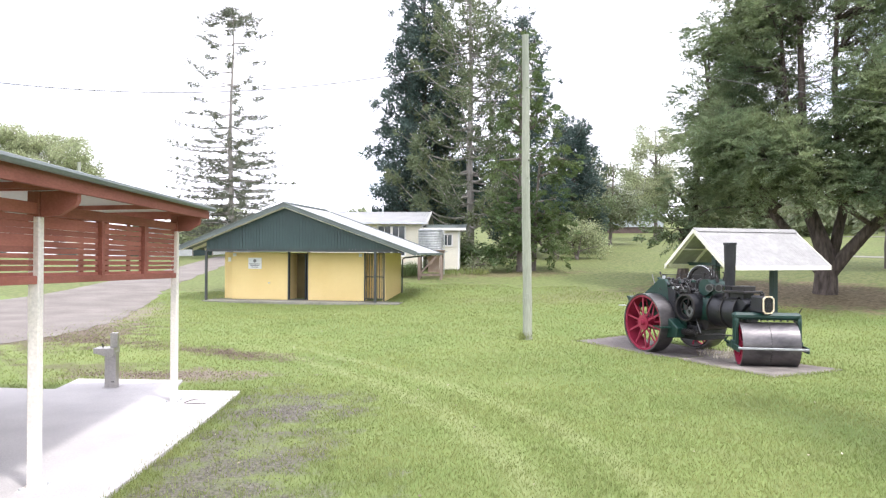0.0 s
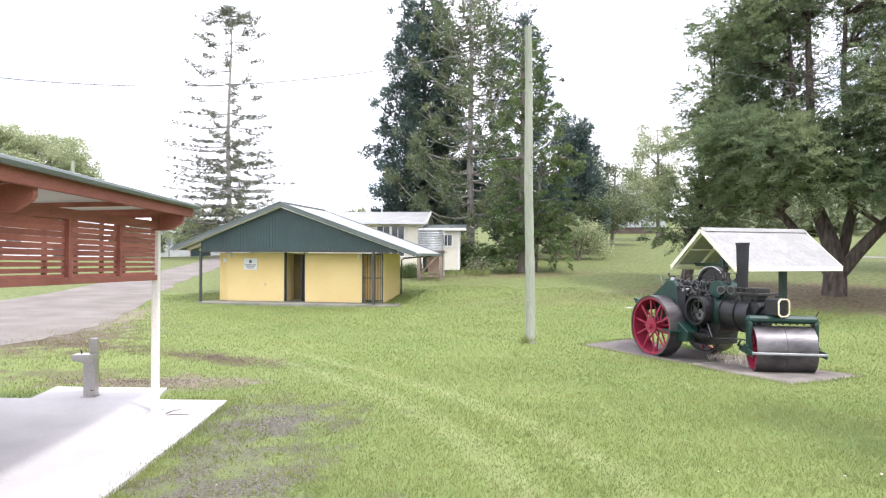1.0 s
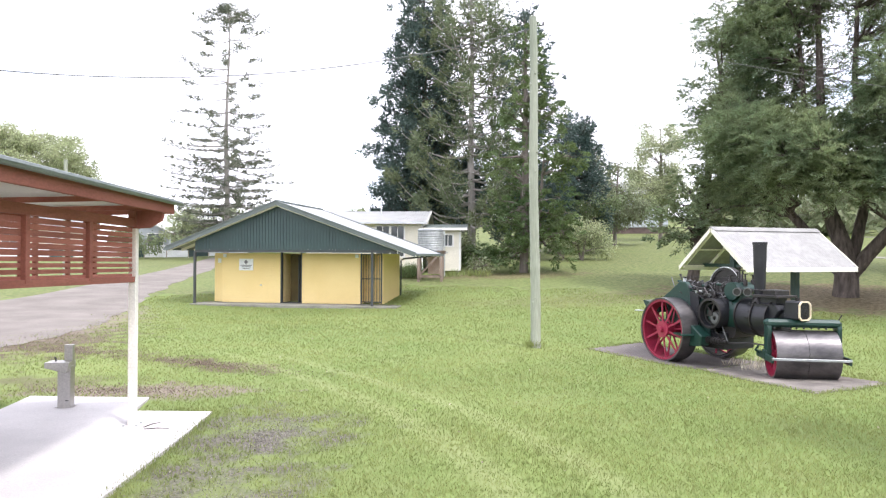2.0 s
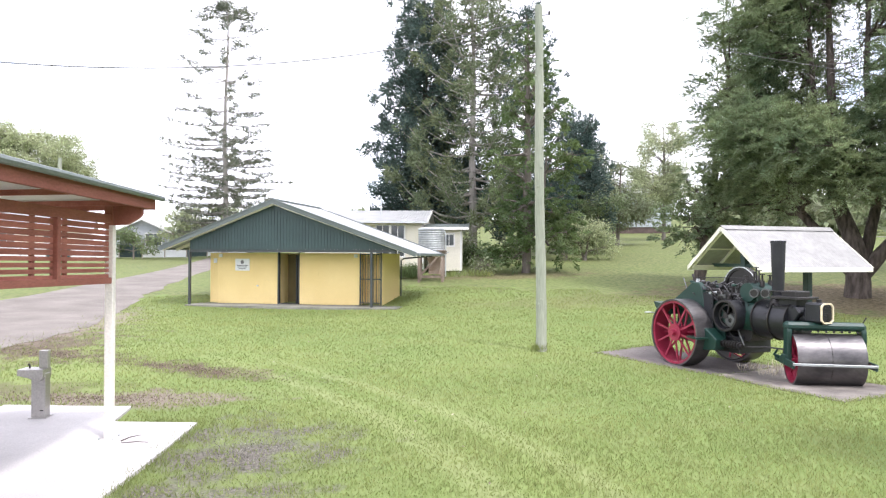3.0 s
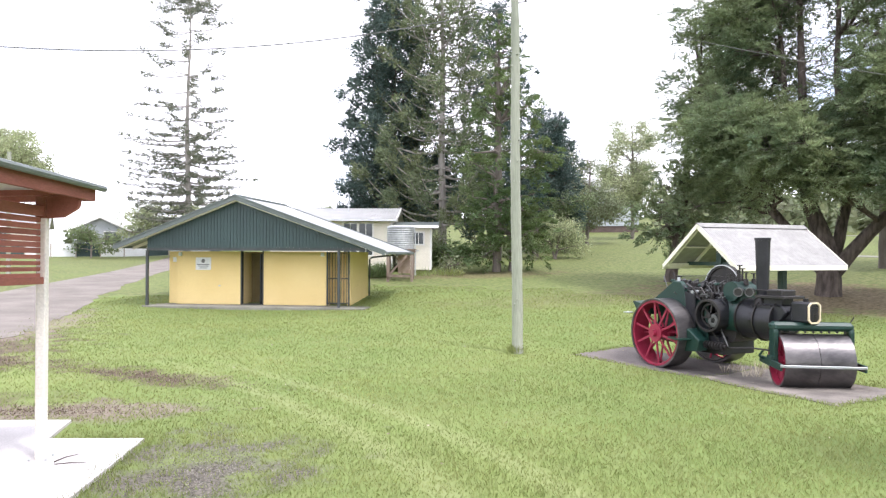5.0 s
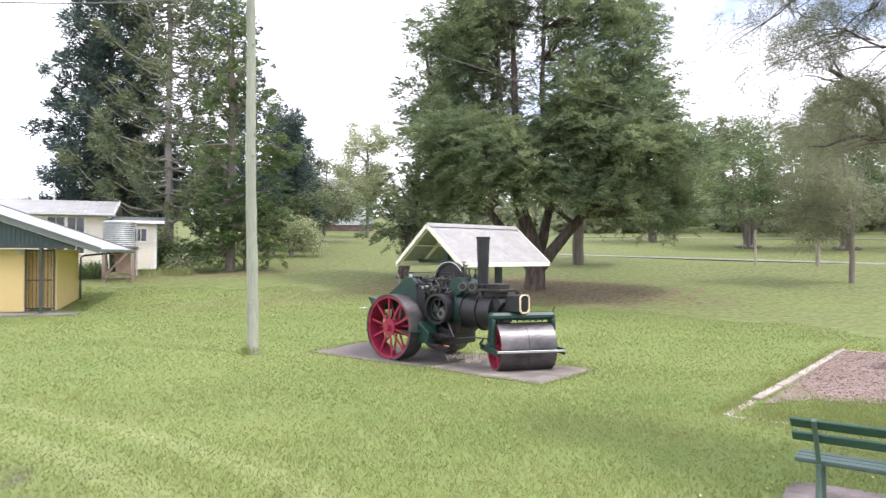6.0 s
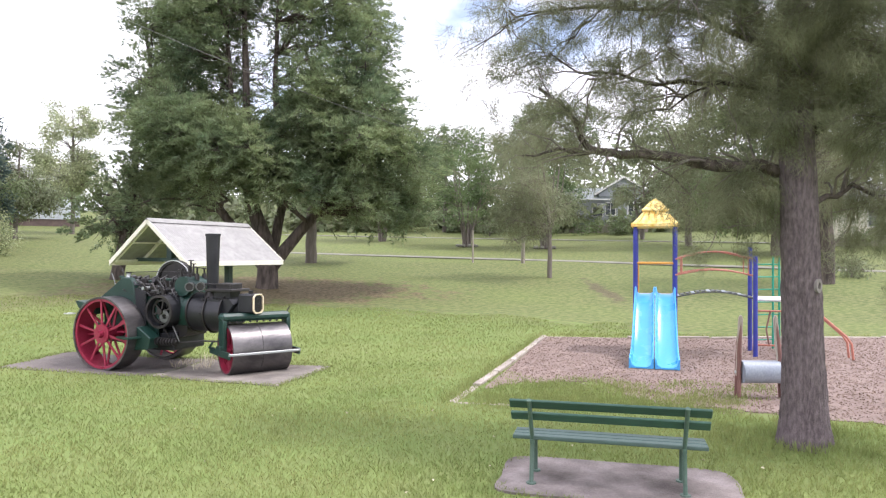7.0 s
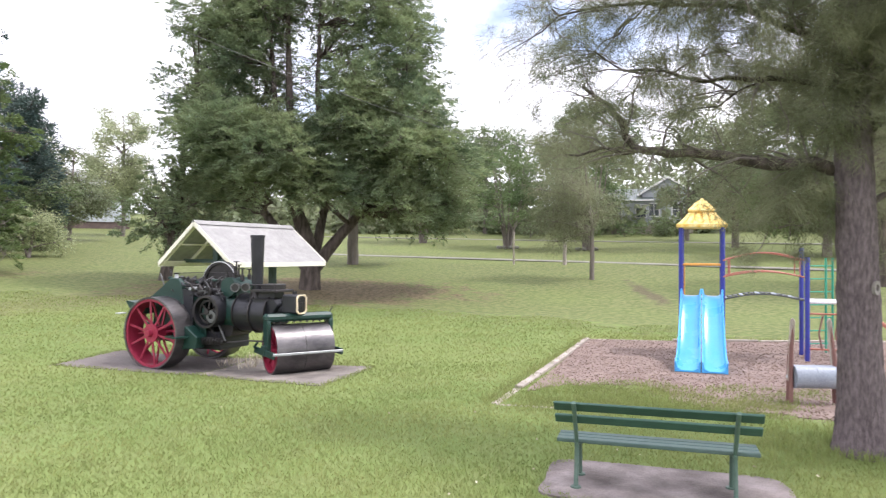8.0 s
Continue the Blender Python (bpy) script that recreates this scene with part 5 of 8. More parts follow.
# ---- little roofed shelter behind the roller ----
def sign_shelter():
    cx, cy = 10.41, 23.62
    g = ground_z(cx, cy)
    t = thing("sign_shelter", (cx, cy, g), 18.3, "low shelter with a white painted iron gable roof", "shelter")
    L, H, E, hw = 4.22, 2.985 - g, 1.765 - g, 1.53
    for s in (-1, 1):
        m = frame_to((-L / 2, s * hw, E), (1, 0, 0), (0, -s * hw, H - E))
        for i in range(5):
            mm = m @ Matrix.Translation((L / 5 * i, 0, 0.002 * (i % 2)))
            part("roof_sheet", corrugated(L / 5 + 0.03, math.hypot(hw, H - E), 0.076, 0.007, 0.004, m=mm), ROOF_SHED, t, "white painted roof sheet")
        part("roof_lining", prism([(0.03, 0.06), (L - 0.03, 0.06), (L - 0.03, math.hypot(hw, H - E) - 0.06), (0.03, math.hypot(hw, H - E) - 0.06)], 0.006, m @ pose(0, 0, -0.026, -90, 0, 0)), DARK_METAL, t, "dark weathered underside of the roof")
        part("eave_board", box((L + 0.06, 0.03, 0.14), (0, s * (hw + 0.005), E - 0.07)), CREAM_TRIM, t, "cream eave board")
        for x in (-L / 2 - 0.02, L / 2 + 0.02):
            part("barge_board", beam((x, s * hw, E - 0.055), (x, 0, H - 0.055), 0.03, 0.12), CREAM_TRIM, t, "cream barge board")
        for i in range(5):
            x = -L / 2 + 0.1 + i * (L - 0.2) / 4
            part("rafter", beam((x, s * (hw - 0.05), E - 0.04), (x, 0, H - 0.07), 0.05, 0.09), CREAM_TRIM, t)
        part("purlin", beam((-L / 2 + 0.03, s * hw / 2, (E + H) / 2 - 0.075), (L / 2 - 0.03, s * hw / 2, (E + H) / 2 - 0.075), 0.07, 0.05), CREAM_TRIM, t)
        part("plate", beam((-L / 2 + 0.03, s * (hw - 0.14), E - 0.01), (L / 2 - 0.03, s * (hw - 0.14), E - 0.01), 0.06, 0.08), CREAM_TRIM, t)
    part("ridge_cap", prism([(-0.16, -0.105), (0, 0.02), (0.16, -0.105), (0, 0.0)], L + 0.08, Matrix.Translation((L / 2 + 0.04, 0, H + 0.02)) @ pose(0, 0, 0, 0, 0, 90)), ROOF_SHED, t)
    part("ridge_beam", beam((-L / 2 + 0.03, 0, H - 0.12), (L / 2 - 0.03, 0, H - 0.12), 0.07, 0.14), CREAM_TRIM, t)
    for x in (-L / 2 + L * 0.21, -L / 2 + L * 0.79):
        part("post", box((0.20, 0.20, H - 0.1), (x, 0, (H - 0.1) / 2 - 0.1), bevel=0.012), DARK_GREEN_SHEET, t, "dark green timber post")
        part("cross_arm", beam((x, -hw + 0.1, E + 0.03), (x, hw - 0.1, E + 0.03), 0.08, 0.11), DARK_GREEN_SHEET, t)


sign_shelter()


# ---- playground ----
def playground_edge():
    t = thing("timber_edging", on(14.25, 13.12), 0, "weathered pale timber edging round the bark play area", "edging")
    base = Vector(on(14.25, 13.12))
    rng = random.Random(6)
    runs = [((6.93, 9.54), (14.25, 13.12), 6), ((14.25, 13.12), (19.6, 6.83), 4), ((19.6, 6.83), (23.4, 2.4), 3), ((6.93, 9.54), (7.55, 8.6), 1)]
    for (a, b, n) in runs:
        pts = line(a, b, n)
        for i, (p, q) in enumerate(zip(pts, pts[1:])):
            sunk = 0.05 if (i == 0 and n > 1 and n != 3) or n == 1 else 0.0  # grown over at the worn corners
            p3, q3 = Vector(on(*p, -0.025 - sunk + rng.uniform(-0.012, 0.012))) - base, Vector(on(*q, -0.025 - sunk + rng.uniform(-0.012, 0.012))) - base
            d = (q3 - p3).normalized()
            part("sleeper", beam(p3 + d * 0.03, q3 - d * 0.03 + Vector((0, 0, rng.uniform(-0.01, 0.01))), 0.13, 0.15, bevel=0.012), TIMBER_GREY, t)


bl = curve_line([(8.0, 10.02), (9.75, 9.05), (9.05, 7.2), (10.15, 4.35), (12.4, 0.5)], 110)
bl = [(x + 0.30 * noise.noise(Vector((x * 1.3, y * 1.3, 1))) + 0.22 * noise.noise(Vector((x * 4.1, y * 4.1, 2))), y + 0.30 * noise.noise(Vector((x * 1.3, y * 1.3, 6))) + 0.22 * noise.noise(Vector((x * 4.1, y * 4.1, 8)))) for x, y in bl]
br = curve_line([(14.2, 13.07), (16.9, 9.95), (19.55, 6.8), (21.5, 4.6), (23.3, 2.4)], 110)
draped("bark_bed", bl, br, 0.012, BARK_CHIPS, "reddish bark chip bed of the play area", "bark bed", 0.05, 14)
playground_edge()


def play_tower():
    gx, gy = 13.94, 9.97
    t = thing("play_tower", (gx, gy, ground_z(gx, gy)), -64, "blue play tower with yellow roof, double slide and arched bridge", "play equipment")
    for x in (-0.42, 0.42):
        for y in (0.0, 0.85):
            part("post", rod((x, y, -0.1), (x, y, 2.80), 0.045, seg=14), PLAY_BLUE, t, "royal blue steel post", True)
    part("platform", box((0.84, 0.86, 0.06), (0, 0.43, 1.22), bevel=0.01), PLAY_GREY, t)
    # pyramid roof: fluted moulded panels in steps
    roof = part("roof", box((1.02, 1.02, 0.09), (0, 0.42, 2.79), bevel=0.015), PLAY_YELLOW, t, "stepped yellow moulded roof")
    for k in range(4):
        rot = Matrix.Translation((0, 0.42, 0)) @ pose(0, 0, 0, 0, 0, 90 * k)
        for i in range(6):
            x = -0.425 + i * 0.17
            top = 3.06 + max(0.0, 0.28 - abs(x) * 0.62)
            part("roof_flute", prism([(x - 0.055, 2.82), (x + 0.055, 2.82), (x * 0.55 + 0.035, top), (x * 0.55 - 0.035, top)], 0.05, rot @ Matrix(((1, 0, 0, 0), (0, 1, 0.92, -0.492 - 0.92 * 2.82), (0, 0, 1, 0), (0, 0, 0, 1))), bevel=0.012), PLAY_YELLOW, roof)
        bm = bmesh.new()
        vs = [bm.verts.new(rot @ Vector(v)) for v in ((-0.44, -0.44, 2.82), (0.44, -0.44, 2.82), (0.18, -0.18, 3.12), (-0.18, -0.18, 3.12))]
        bm.faces.new(vs)
        ws = [bm.verts.new(rot @ Vector(v)) for v in ((-0.27, -0.27, 3.12), (0.27, -0.27, 3.12), (0.02, -0.02, 3.40), (-0.02, -0.02, 3.40))]
        bm.faces.new(ws)
        part("roof_panel", bm, PLAY_YELLOW, roof)
    for k in range(4):
        rot = Matrix.Translation((0, 0.42, 0)) @ pose(0, 0, 0, 0, 0, 90 * k)
        for i in range(4):
            x = -0.195 + i * 0.13
            top = 3.24 + max(0.0, 0.14 - abs(x) * 0.5)
            part("roof_flute", prism([(x - 0.042, 3.13), (x + 0.042, 3.13), (x * 0.45 + 0.026, top), (x * 0.45 - 0.026, top)], 0.045, rot @ Matrix(((1, 0, 0, 0), (0, 1, 0.92, -0.295 - 0.92 * 3.13), (0, 0, 1, 0), (0, 0, 0, 1))), bevel=0.010), PLAY_YELLOW, roof)
    part("roof_tier", box((0.56, 0.56, 0.05), (0, 0.42, 3.12), bevel=0.012), PLAY_YELLOW, roof)
    part("cross_bar", rod((-0.42, 0, 1.95), (0.42, 0, 1.95), 0.024, seg=10), PLAY_ORANGE, t, "orange bar", True)
    part("cross_bar", rod((-0.42, 0.85, 1.95), (0.42, 0.85, 1.95), 0.024, seg=10), PLAY_ORANGE, t, "orange bar", True)
    part("side_rail", rod((-0.42, 0.0, 1.95), (-0.42, 0.85, 1.95), 0.024, seg=10), PLAY_ORANGE, t, "orange bar", True)
    part("baluster", rod((-0.36, 0.42, 1.25), (-0.36, 0.42, 1.95), 0.014, seg=8), PLAY_ORANGE, t)
    # double slide
    prof = [(-0.05, 1.30), (-0.30, 1.22), (-0.75, 0.82), (-1.20, 0.45), (-1.55, 0.25), (-2.00, 0.12), (-2.38, 0.07)]
    for cx in (-0.235, 0.235):
        sec = [(-0.225, 0.14), (-0.20, 0.135), (-0.175, 0.02), (-0.10, -0.02), (0.10, -0.02), (0.175, 0.02), (0.20, 0.135), (0.225, 0.14), (0.225, -0.05), (-0.225, -0.05)]
        bm = bmesh.new()
        rows = []
        for i, (y, z) in enumerate(prof):
            grow = 1.0 + 0.10 * i / 6
            rows.append([bm.verts.new(((cx + x) * grow * 0.9, y, z + dz)) for x, dz in sec])
        for a, b in zip(rows, rows[1:]):
            for k in range(len(sec)):
                j = (k + 1) % len(sec)
                bm.faces.new((a[k], a[j], b[j], b[k]))
        bm.faces.new(rows[0])
        bm.faces.new(rows[-1][::-1])
        part("slide", bm, SLIDE_BLUE, t, "sky blue moulded slide chute", True)
    for x in (-0.41, 0.0, 0.41):
        part("slide_fin", box((0.035, 0.2, 0.10), (x, -0.08, 1.385), bevel=0.015), SLIDE_BLUE, t)
    for x in (-0.3, 0.3):
        part("slide_foot", box((0.04, 0.04, 0.2), (x, -1.8, 0.05)), IRON, t)
    # arched bridge
    for y in (-0.08, 0.80):
        for zz, rise, r in ((2.04, 0.17, 0.017), (1.70, 0.12, 0.017)):
            part("bridge_rail", tube([(0.42 + 1.58 * i / 12, y, zz + rise * math.sin(math.pi * i / 12)) for i in range(13)], r, 8), PLAY_RED, t, "faded red arched rail", True)
        for i in (1, 11):
            x = 0.42 + 1.58 * i / 12
            part("bridge_baluster", rod((x, y, 1.72), (x, y, 2.07), 0.014, seg=8), PLAY_RED, t)
        part("bridge_chain", tube([(0.42 + 1.58 * i / 12, y, 1.22 + 0.13 * math.sin(math.pi * i / 12)) for i in range(13)], 0.013, 8), DARK_METAL, t, "", True)
    for i in range(15):
        x = 0.47 + 1.48 * i / 14
        part("bridge_tread", box((0.078, 0.55, 0.024), (x, 0.36, 1.23 + 0.13 * math.sin(math.pi * (x - 0.42) / 1.58)), bevel=0.008), DARK_METAL if i % 3 else PLAY_GREY, t)
    for x, y, h in ((2.0, -0.1, 2.12), (2.0, 0.80, 2.32)):
        part("post", rod((x, y, -0.1), (x, y, h), 0.046, seg=14), PLAY_BLUE, t, "royal blue steel post", True)
    for y in (0.1, 0.8):
        part("deck_bar", rod((2.0, y, 1.2), (2.95, y, 1.2), 0.035, seg=10), SIGN_WHITE, t, "white deck bar", True)
    # green climber and red rails
    for x, y in ((2.52, 1.2), (2.66, 1.28), (3.1, 1.2)):
        part("climber_rail", rod((x, y, 0), (x, y, 2.1), 0.024, seg=10), PLAY_GREEN, t, "jade green climber rail", True)
    for i in range(7):
        part("climber_rung", rod((2.1, 0.95, 0.25 + i * 0.28), (2.66, 1.28, 0.25 + i * 0.28), 0.014, seg=8), PLAY_GREEN, t)
    for zz in (0.95, 0.22):
        part("red_rail", rod((2.05, 0.3, zz), (3.0, 0.3, zz), 0.02, seg=8), PLAY_RED, t)
    for x in (2.32, 2.62):
        part("bent_bar", tube([(x, 0.3, 0.22), (x - 0.06, 0.3, 0.55), (x + 0.02, 0.3, 0.95)], 0.018, 8), MAROON_POST, t, "", True)
    for dy in (0.0, 0.34):
        part("slide_rail", tube([(2.95, 0.35 + dy, 1.25), (3.25, 0.15 + dy, 0.92), (3.68, -0.1 + dy, 0.50), (3.76, -0.15 + dy, 0.36), (3.79, -0.17 + dy, 0)], 0.024, 8), PLAY_RED, t, "faded red sloping rail", True)
    part("post", rod((2.95, 0.8, -0.1), (2.95, 0.8, 2.3), 0.05, seg=14), PLAY_BLUE, t, "royal blue steel post", True)


play_tower()


def log_roll():
    gx, gy = 10.2, 6.83
    t = thing("log_roll", (gx, gy, ground_z(gx, gy) + 0.03), -46.4, "grey play barrel turning between two maroon posts", "play equipment")
    for x, lean in ((0.0, 0.05), (0.66, -0.10)):
        for dy in (-0.04, 0.05):
            part("post", tube([(x, dy - 0.02, -0.1), (x + lean * 0.4, dy * 0.6, 0.6), (x + lean, 0, 1.17)], [0.032, 0.034, 0.026], 8), MAROON_POST, t, "", True)
        part("post_board", prism([(x - 0.035 + lean * 0.2, 0.3), (x + 0.035 + lean * 0.2, 0.3), (x + lean + 0.03, 1.15), (x + lean, 1.2), (x + lean - 0.03, 1.15)], 0.05, Matrix.Translation((0, -0.03, 0)), bevel=0.008), TIMBER_GREY, t, "weathered grip board")
    part("barrel", rod((0.055, 0, 0.36), (0.625, 0, 0.36), 0.165, seg=28), PLAY_GREY, t, "grey plastic barrel", True)
    for x in (0.055, 0.34, 0.60):
        part("band", ring(0.169, 0.15, 0.022, 28, Matrix.Translation((x + 0.01, 0, 0.36))), PLAY_GREY, t, "", True)
    part("axle", rod((-0.03, 0, 0.36), (0.70, 0, 0.36), 0.025, seg=10), GALV, t, "", True)


log_roll()


def park_bench():
    t = thing("park_bench", (5.13, 6.06, ground_z(5.22, 6.13) + 0.02), -60.3, "green painted timber slat bench on steel legs", "bench")
    for x in (-0.645, 0.645):
        part("back_leg", tube([(x, 0.0, 0), (x, 0.07, 0.34), (x, 0.06, 0.40), (x, -0.20, 0.775)], 0.019, 10), BENCH_STEEL, t, "grey-green steel leg", True)
        part("front_leg", tube([(x, 0.38, 0), (x, 0.34, 0.36)], 0.018, 10), BENCH_STEEL, t, "grey-green steel leg", True)
        part("seat_bearer", beam((x, 0.04, 0.358), (x, 0.37, 0.368), 0.035, 0.03), BENCH_STEEL, t)
        for y in (0.0, 0.38):
            part("foot", rod((x, y, -0.005), (x, y, 0.012), 0.045, seg=10), BENCH_STEEL, t)
    for i in range(3):
        part("seat_slat", box((1.66, 0.088, 0.035), (0.01, 0.11 + i * 0.100, 0.385), bevel=0.006), BENCH_SEAT, t, "worn grey-green seat slat")
    for z, y in ((0.728, -0.128), (0.605, -0.035)):
        part("back_slat", box((1.66, 0.028, 0.092), (0.01, y, z), (36, 0, 0), bevel=0.006), BENCH_GREEN, t, "green painted back slat")


park_bench()


# ---- plants ----
def leaf_mesh(name, pos, dirs, length, width, rng, material, fold=0.25, facing=None, corners=4):
    """Many kite-shaped leaves (or needles with three corners) as one mesh; facing: the way their flat sides look."""
    n = len(pos)
    d = dirs / np.maximum(np.linalg.norm(dirs, axis=1, keepdims=True), 1e-6)
    if facing is not None:
        f = facing / np.maximum(np.linalg.norm(facing, axis=1, keepdims=True), 1e-6)
        d = d - f * (d * f).sum(1, keepdims=True) * 0.85
        d /= np.maximum(np.linalg.norm(d, axis=1, keepdims=True), 1e-6)
    s = np.cross(d, rng.normal(size=(n, 3)) if facing is None else facing)
    s /= np.maximum(np.linalg.norm(s, axis=1, keepdims=True), 1e-6)
    u = np.cross(s, d)
    ln = (length * rng.uniform(0.6, 1.3, n))[:, None]
    wd = (width * rng.uniform(0.6, 1.3, n))[:, None]
    v = np.empty((n, corners, 3))
    if corners == 3:
        v[:, 0] = pos + s * wd * 0.5
        v[:, 1] = pos + d * ln
        v[:, 2] = pos - s * wd * 0.5
    else:
        v[:, 0] = pos
        v[:, 1] = pos + d * ln * 0.5 + s * wd * 0.5 + u * ln * fold * 0.3
        v[:, 2] = pos + d * ln
        v[:, 3] = pos + d * ln * 0.5 - s * wd * 0.5 + u * ln * fold * 0.3
    me = bpy.data.meshes.new(name)
    me.vertices.add(corners * n)
    me.vertices.foreach_set("co", v.ravel())
    me.loops.add(corners * n)
    me.loops.foreach_set("vertex_index", np.arange(corners * n, dtype=np.int32))
    me.polygons.add(n)
    me.polygons.foreach_set("loop_start", np.arange(0, corners * n, corners, dtype=np.int32))
    me.update(calc_edges=True)
    me.validate()
    me.materials.append(material)
    return me


def limbs_mesh(name, limbs, material, most=7):
    """Tapered limbs, each a list of points with radii, as one mesh."""
    verts, faces = [], []
    for pts, rad in limbs:
        pts = [Vector(p) for p in pts]
        seg = most if rad[0] > 0.06 else min(most, 5) if rad[0] > 0.025 else 3
        side, start = None, len(verts)
        for i, p in enumerate(pts):
            d = (pts[min(i + 1, len(pts) - 1)] - pts[max(i - 1, 0)])
            d = d.normalized() if d.length > 1e-6 else Vector((0, 0, 1))
            side = d.orthogonal().normalized() if side is None else (side - d * side.dot(d)).normalized()
            other = d.cross(side)
            for k in range(seg):
                a = 2 * math.pi * k / seg
                verts.append(p + rad[i] * (math.cos(a) * side + math.sin(a) * other))
        for i in range(len(pts) - 1):
            for k in range(seg):
                a, b = start + i * seg + k, start + i * seg + (k + 1) % seg
                faces.append((a, b, b + seg, a + seg))
        verts.append(pts[-1])
        for k in range(seg):
            faces.append((start + (len(pts) - 1) * seg + k, start + (len(pts) - 1) * seg + (k + 1) % seg, len(verts) - 1))
    me = mesh_of(name, verts, faces, True)
    me.materials.append(material)
    return me


def bow(p, q, sag, n, rng, wob=0.06):
    p, q = Vector(p), Vector(q)
    L = (q - p).length
    out = []
    for i in range(n + 1):
        f = i / n
        v = p.lerp(q, f)
        w = wob * L * math.sin(math.pi * f)
        out.append(v + Vector((rng.uniform(-w, w), rng.uniform(-w, w), sag * math.sin(math.pi * f) + rng.uniform(-w, w) * 0.5)))
    return out


def taper(r0, r1, n):
    return [r0 + (r1 - r0) * i / n for i in range(n + 1)]


def in_ball(rng, n, lo=0.45):
    d = rng.normal(size=(n, 3))
    d /= np.linalg.norm(d, axis=1, keepdims=True)
    return d * (rng.uniform(lo ** 3, 1, n) ** (1 / 3))[:, None]


def fans(c, r, k, squash, length, rng, pos, dirs, face):
    """Feathery flat sprays that reach out and slightly up from a lobe of a crown."""
    per = 64
    n = max(k // per, 3)
    root = in_ball(rng, n, 0.25) * (r, r, r * squash)
    axis = root / max(r, 0.1) * 1.1 + np.array((c[0], c[1], 0.0)) / max(np.hypot(c[0], c[1]), 0.5) * 0.45 + rng.normal(size=(n, 3)) * (0.45, 0.45, 0.30) + (0, 0, 0.22)
    axis /= np.linalg.norm(axis, axis=1, keepdims=True)
    flat = np.cross(axis, (0.0, 0.0, 1.0)) + rng.normal(size=(n, 3)) * 0.35
    flat -= axis * (flat * axis).sum(1, keepdims=True)
    flat /= np.maximum(np.linalg.norm(flat, axis=1, keepdims=True), 1e-6)
    up = np.cross(flat, axis)
    up *= np.sign(up[:, 2:3] + 1e-6)
    ln = length * rng.uniform(0.55, 1.25, n)
    i = np.repeat(np.arange(n), per)
    f = rng.uniform(0, 1, n * per) ** 0.8
    side = rng.uniform(-1, 1, n * per)
    width = ln[i] * 0.42 * (1.05 - f * 0.75)
    droop = -0.22 * ln[i] * f ** 2
    at = c + root[i] + axis[i] * (ln[i] * f)[:, None] + flat[i] * (side * width)[:, None] + up[i] * (rng.normal(size=n * per) * 0.035)[:, None]
    at[:, 2] += droop
    pos.append(at)
    dirs.append(axis[i] * 0.8 + flat[i] * (np.sign(side) * (0.3 + 0.5 * np.abs(side)))[:, None] + rng.normal(size=(n * per, 3)) * 0.22)
    face.append(up[i] + rng.normal(size=(n * per, 3)) * 0.45)


def broad_tree(name, at, trunks, lobes, leaf, per, size, bark, label, category="tree", seed=1, clump=0.28, squash=0.75, droop=0.15, twig=0.02, group="", spread=9, fan=0.0, corners=4):
    """Trunks are lists of (dx, dy, z, r); lobes are (dx, dy, z, radius), joined to the nearest trunk point by limbs."""
    rng, rr = np.random.default_rng(seed), random.Random(seed)
    t = thing(name, on(*at), 0, label, category, group)
    limbs, nodes = [], []
    for tr in trunks:
        pts = [Vector(p[:3]) for p in tr]
        fine, rad = [], []
        for (a, b), (ra, rb) in zip(zip(pts, pts[1:]), zip([p[3] for p in tr], [p[3] for p in tr][1:])):
            for i in range(4):
                f = i / 4
                v = a.lerp(b, f)
                fine.append(v + Vector((rr.uniform(-1, 1), rr.uniform(-1, 1), 0)) * 0.10 * ra)
                rad.append(ra + (rb - ra) * f)
        fine.append(pts[-1])
        rad.append(tr[-1][3])
        limbs.append((fine, rad))
        nodes += [(v, r) for v, r in zip(fine, rad) if v.z > 0.22 * max(p.z for p in fine)]
    pos, dirs, face = [], [], []
    for (x, y, z, r) in lobes:
        c = Vector((x, y, z))
        a, ra = min(nodes, key=lambda q: (q[0] - c).length + max(0, q[0].z - c.z + 0.3) * 1.2)
        n = 6
        limbs.append((bow(a, c, 0.06 * r, n, rr), taper(min(ra * 0.7, 0.05 + 0.055 * r), 0.02, n)))
        k = max(int(per * r * r), 8)
        tips = in_ball(rng, max(int(spread * r), 6), 0.6) * (r, r, r * squash)
        for v in tips[:, :]:
            limbs.append((bow(c, c + Vector(v) * 0.92, 0.02, 3, rr, 0.1), taper(twig, 0.006, 3)))
        if fan:
            fans(np.array(c), r, k, squash, fan, rng, pos, dirs, face)
            continue
        centres = in_ball(rng, max(k // 34, 4), 0.4) * (r, r, r * squash) + np.array(c)
        pick = centres[rng.integers(0, len(centres), k)]
        off = rng.normal(size=(k, 3)) * clump * (1, 1, 0.7)
        pos.append(pick + off)
        out = (pick - np.array(c)) / max(r, 0.1)
        dirs.append(out * 0.7 + off / clump * 0.5 + rng.normal(size=(k, 3)) * 0.6 + (0, 0, -droop))
        face.append(out * 0.8 + off / clump * 0.45 + rng.normal(size=(k, 3)) * 0.40 + (0, 0, 0.25))
    part("trunk", limbs_mesh("trunk", limbs, bark), bark, t)
    part("crown", leaf_mesh("crown", np.concatenate(pos), np.concatenate(dirs), size[0], size[1], rng, leaf, 0.25, np.concatenate(face), corners), leaf, t)
    return t


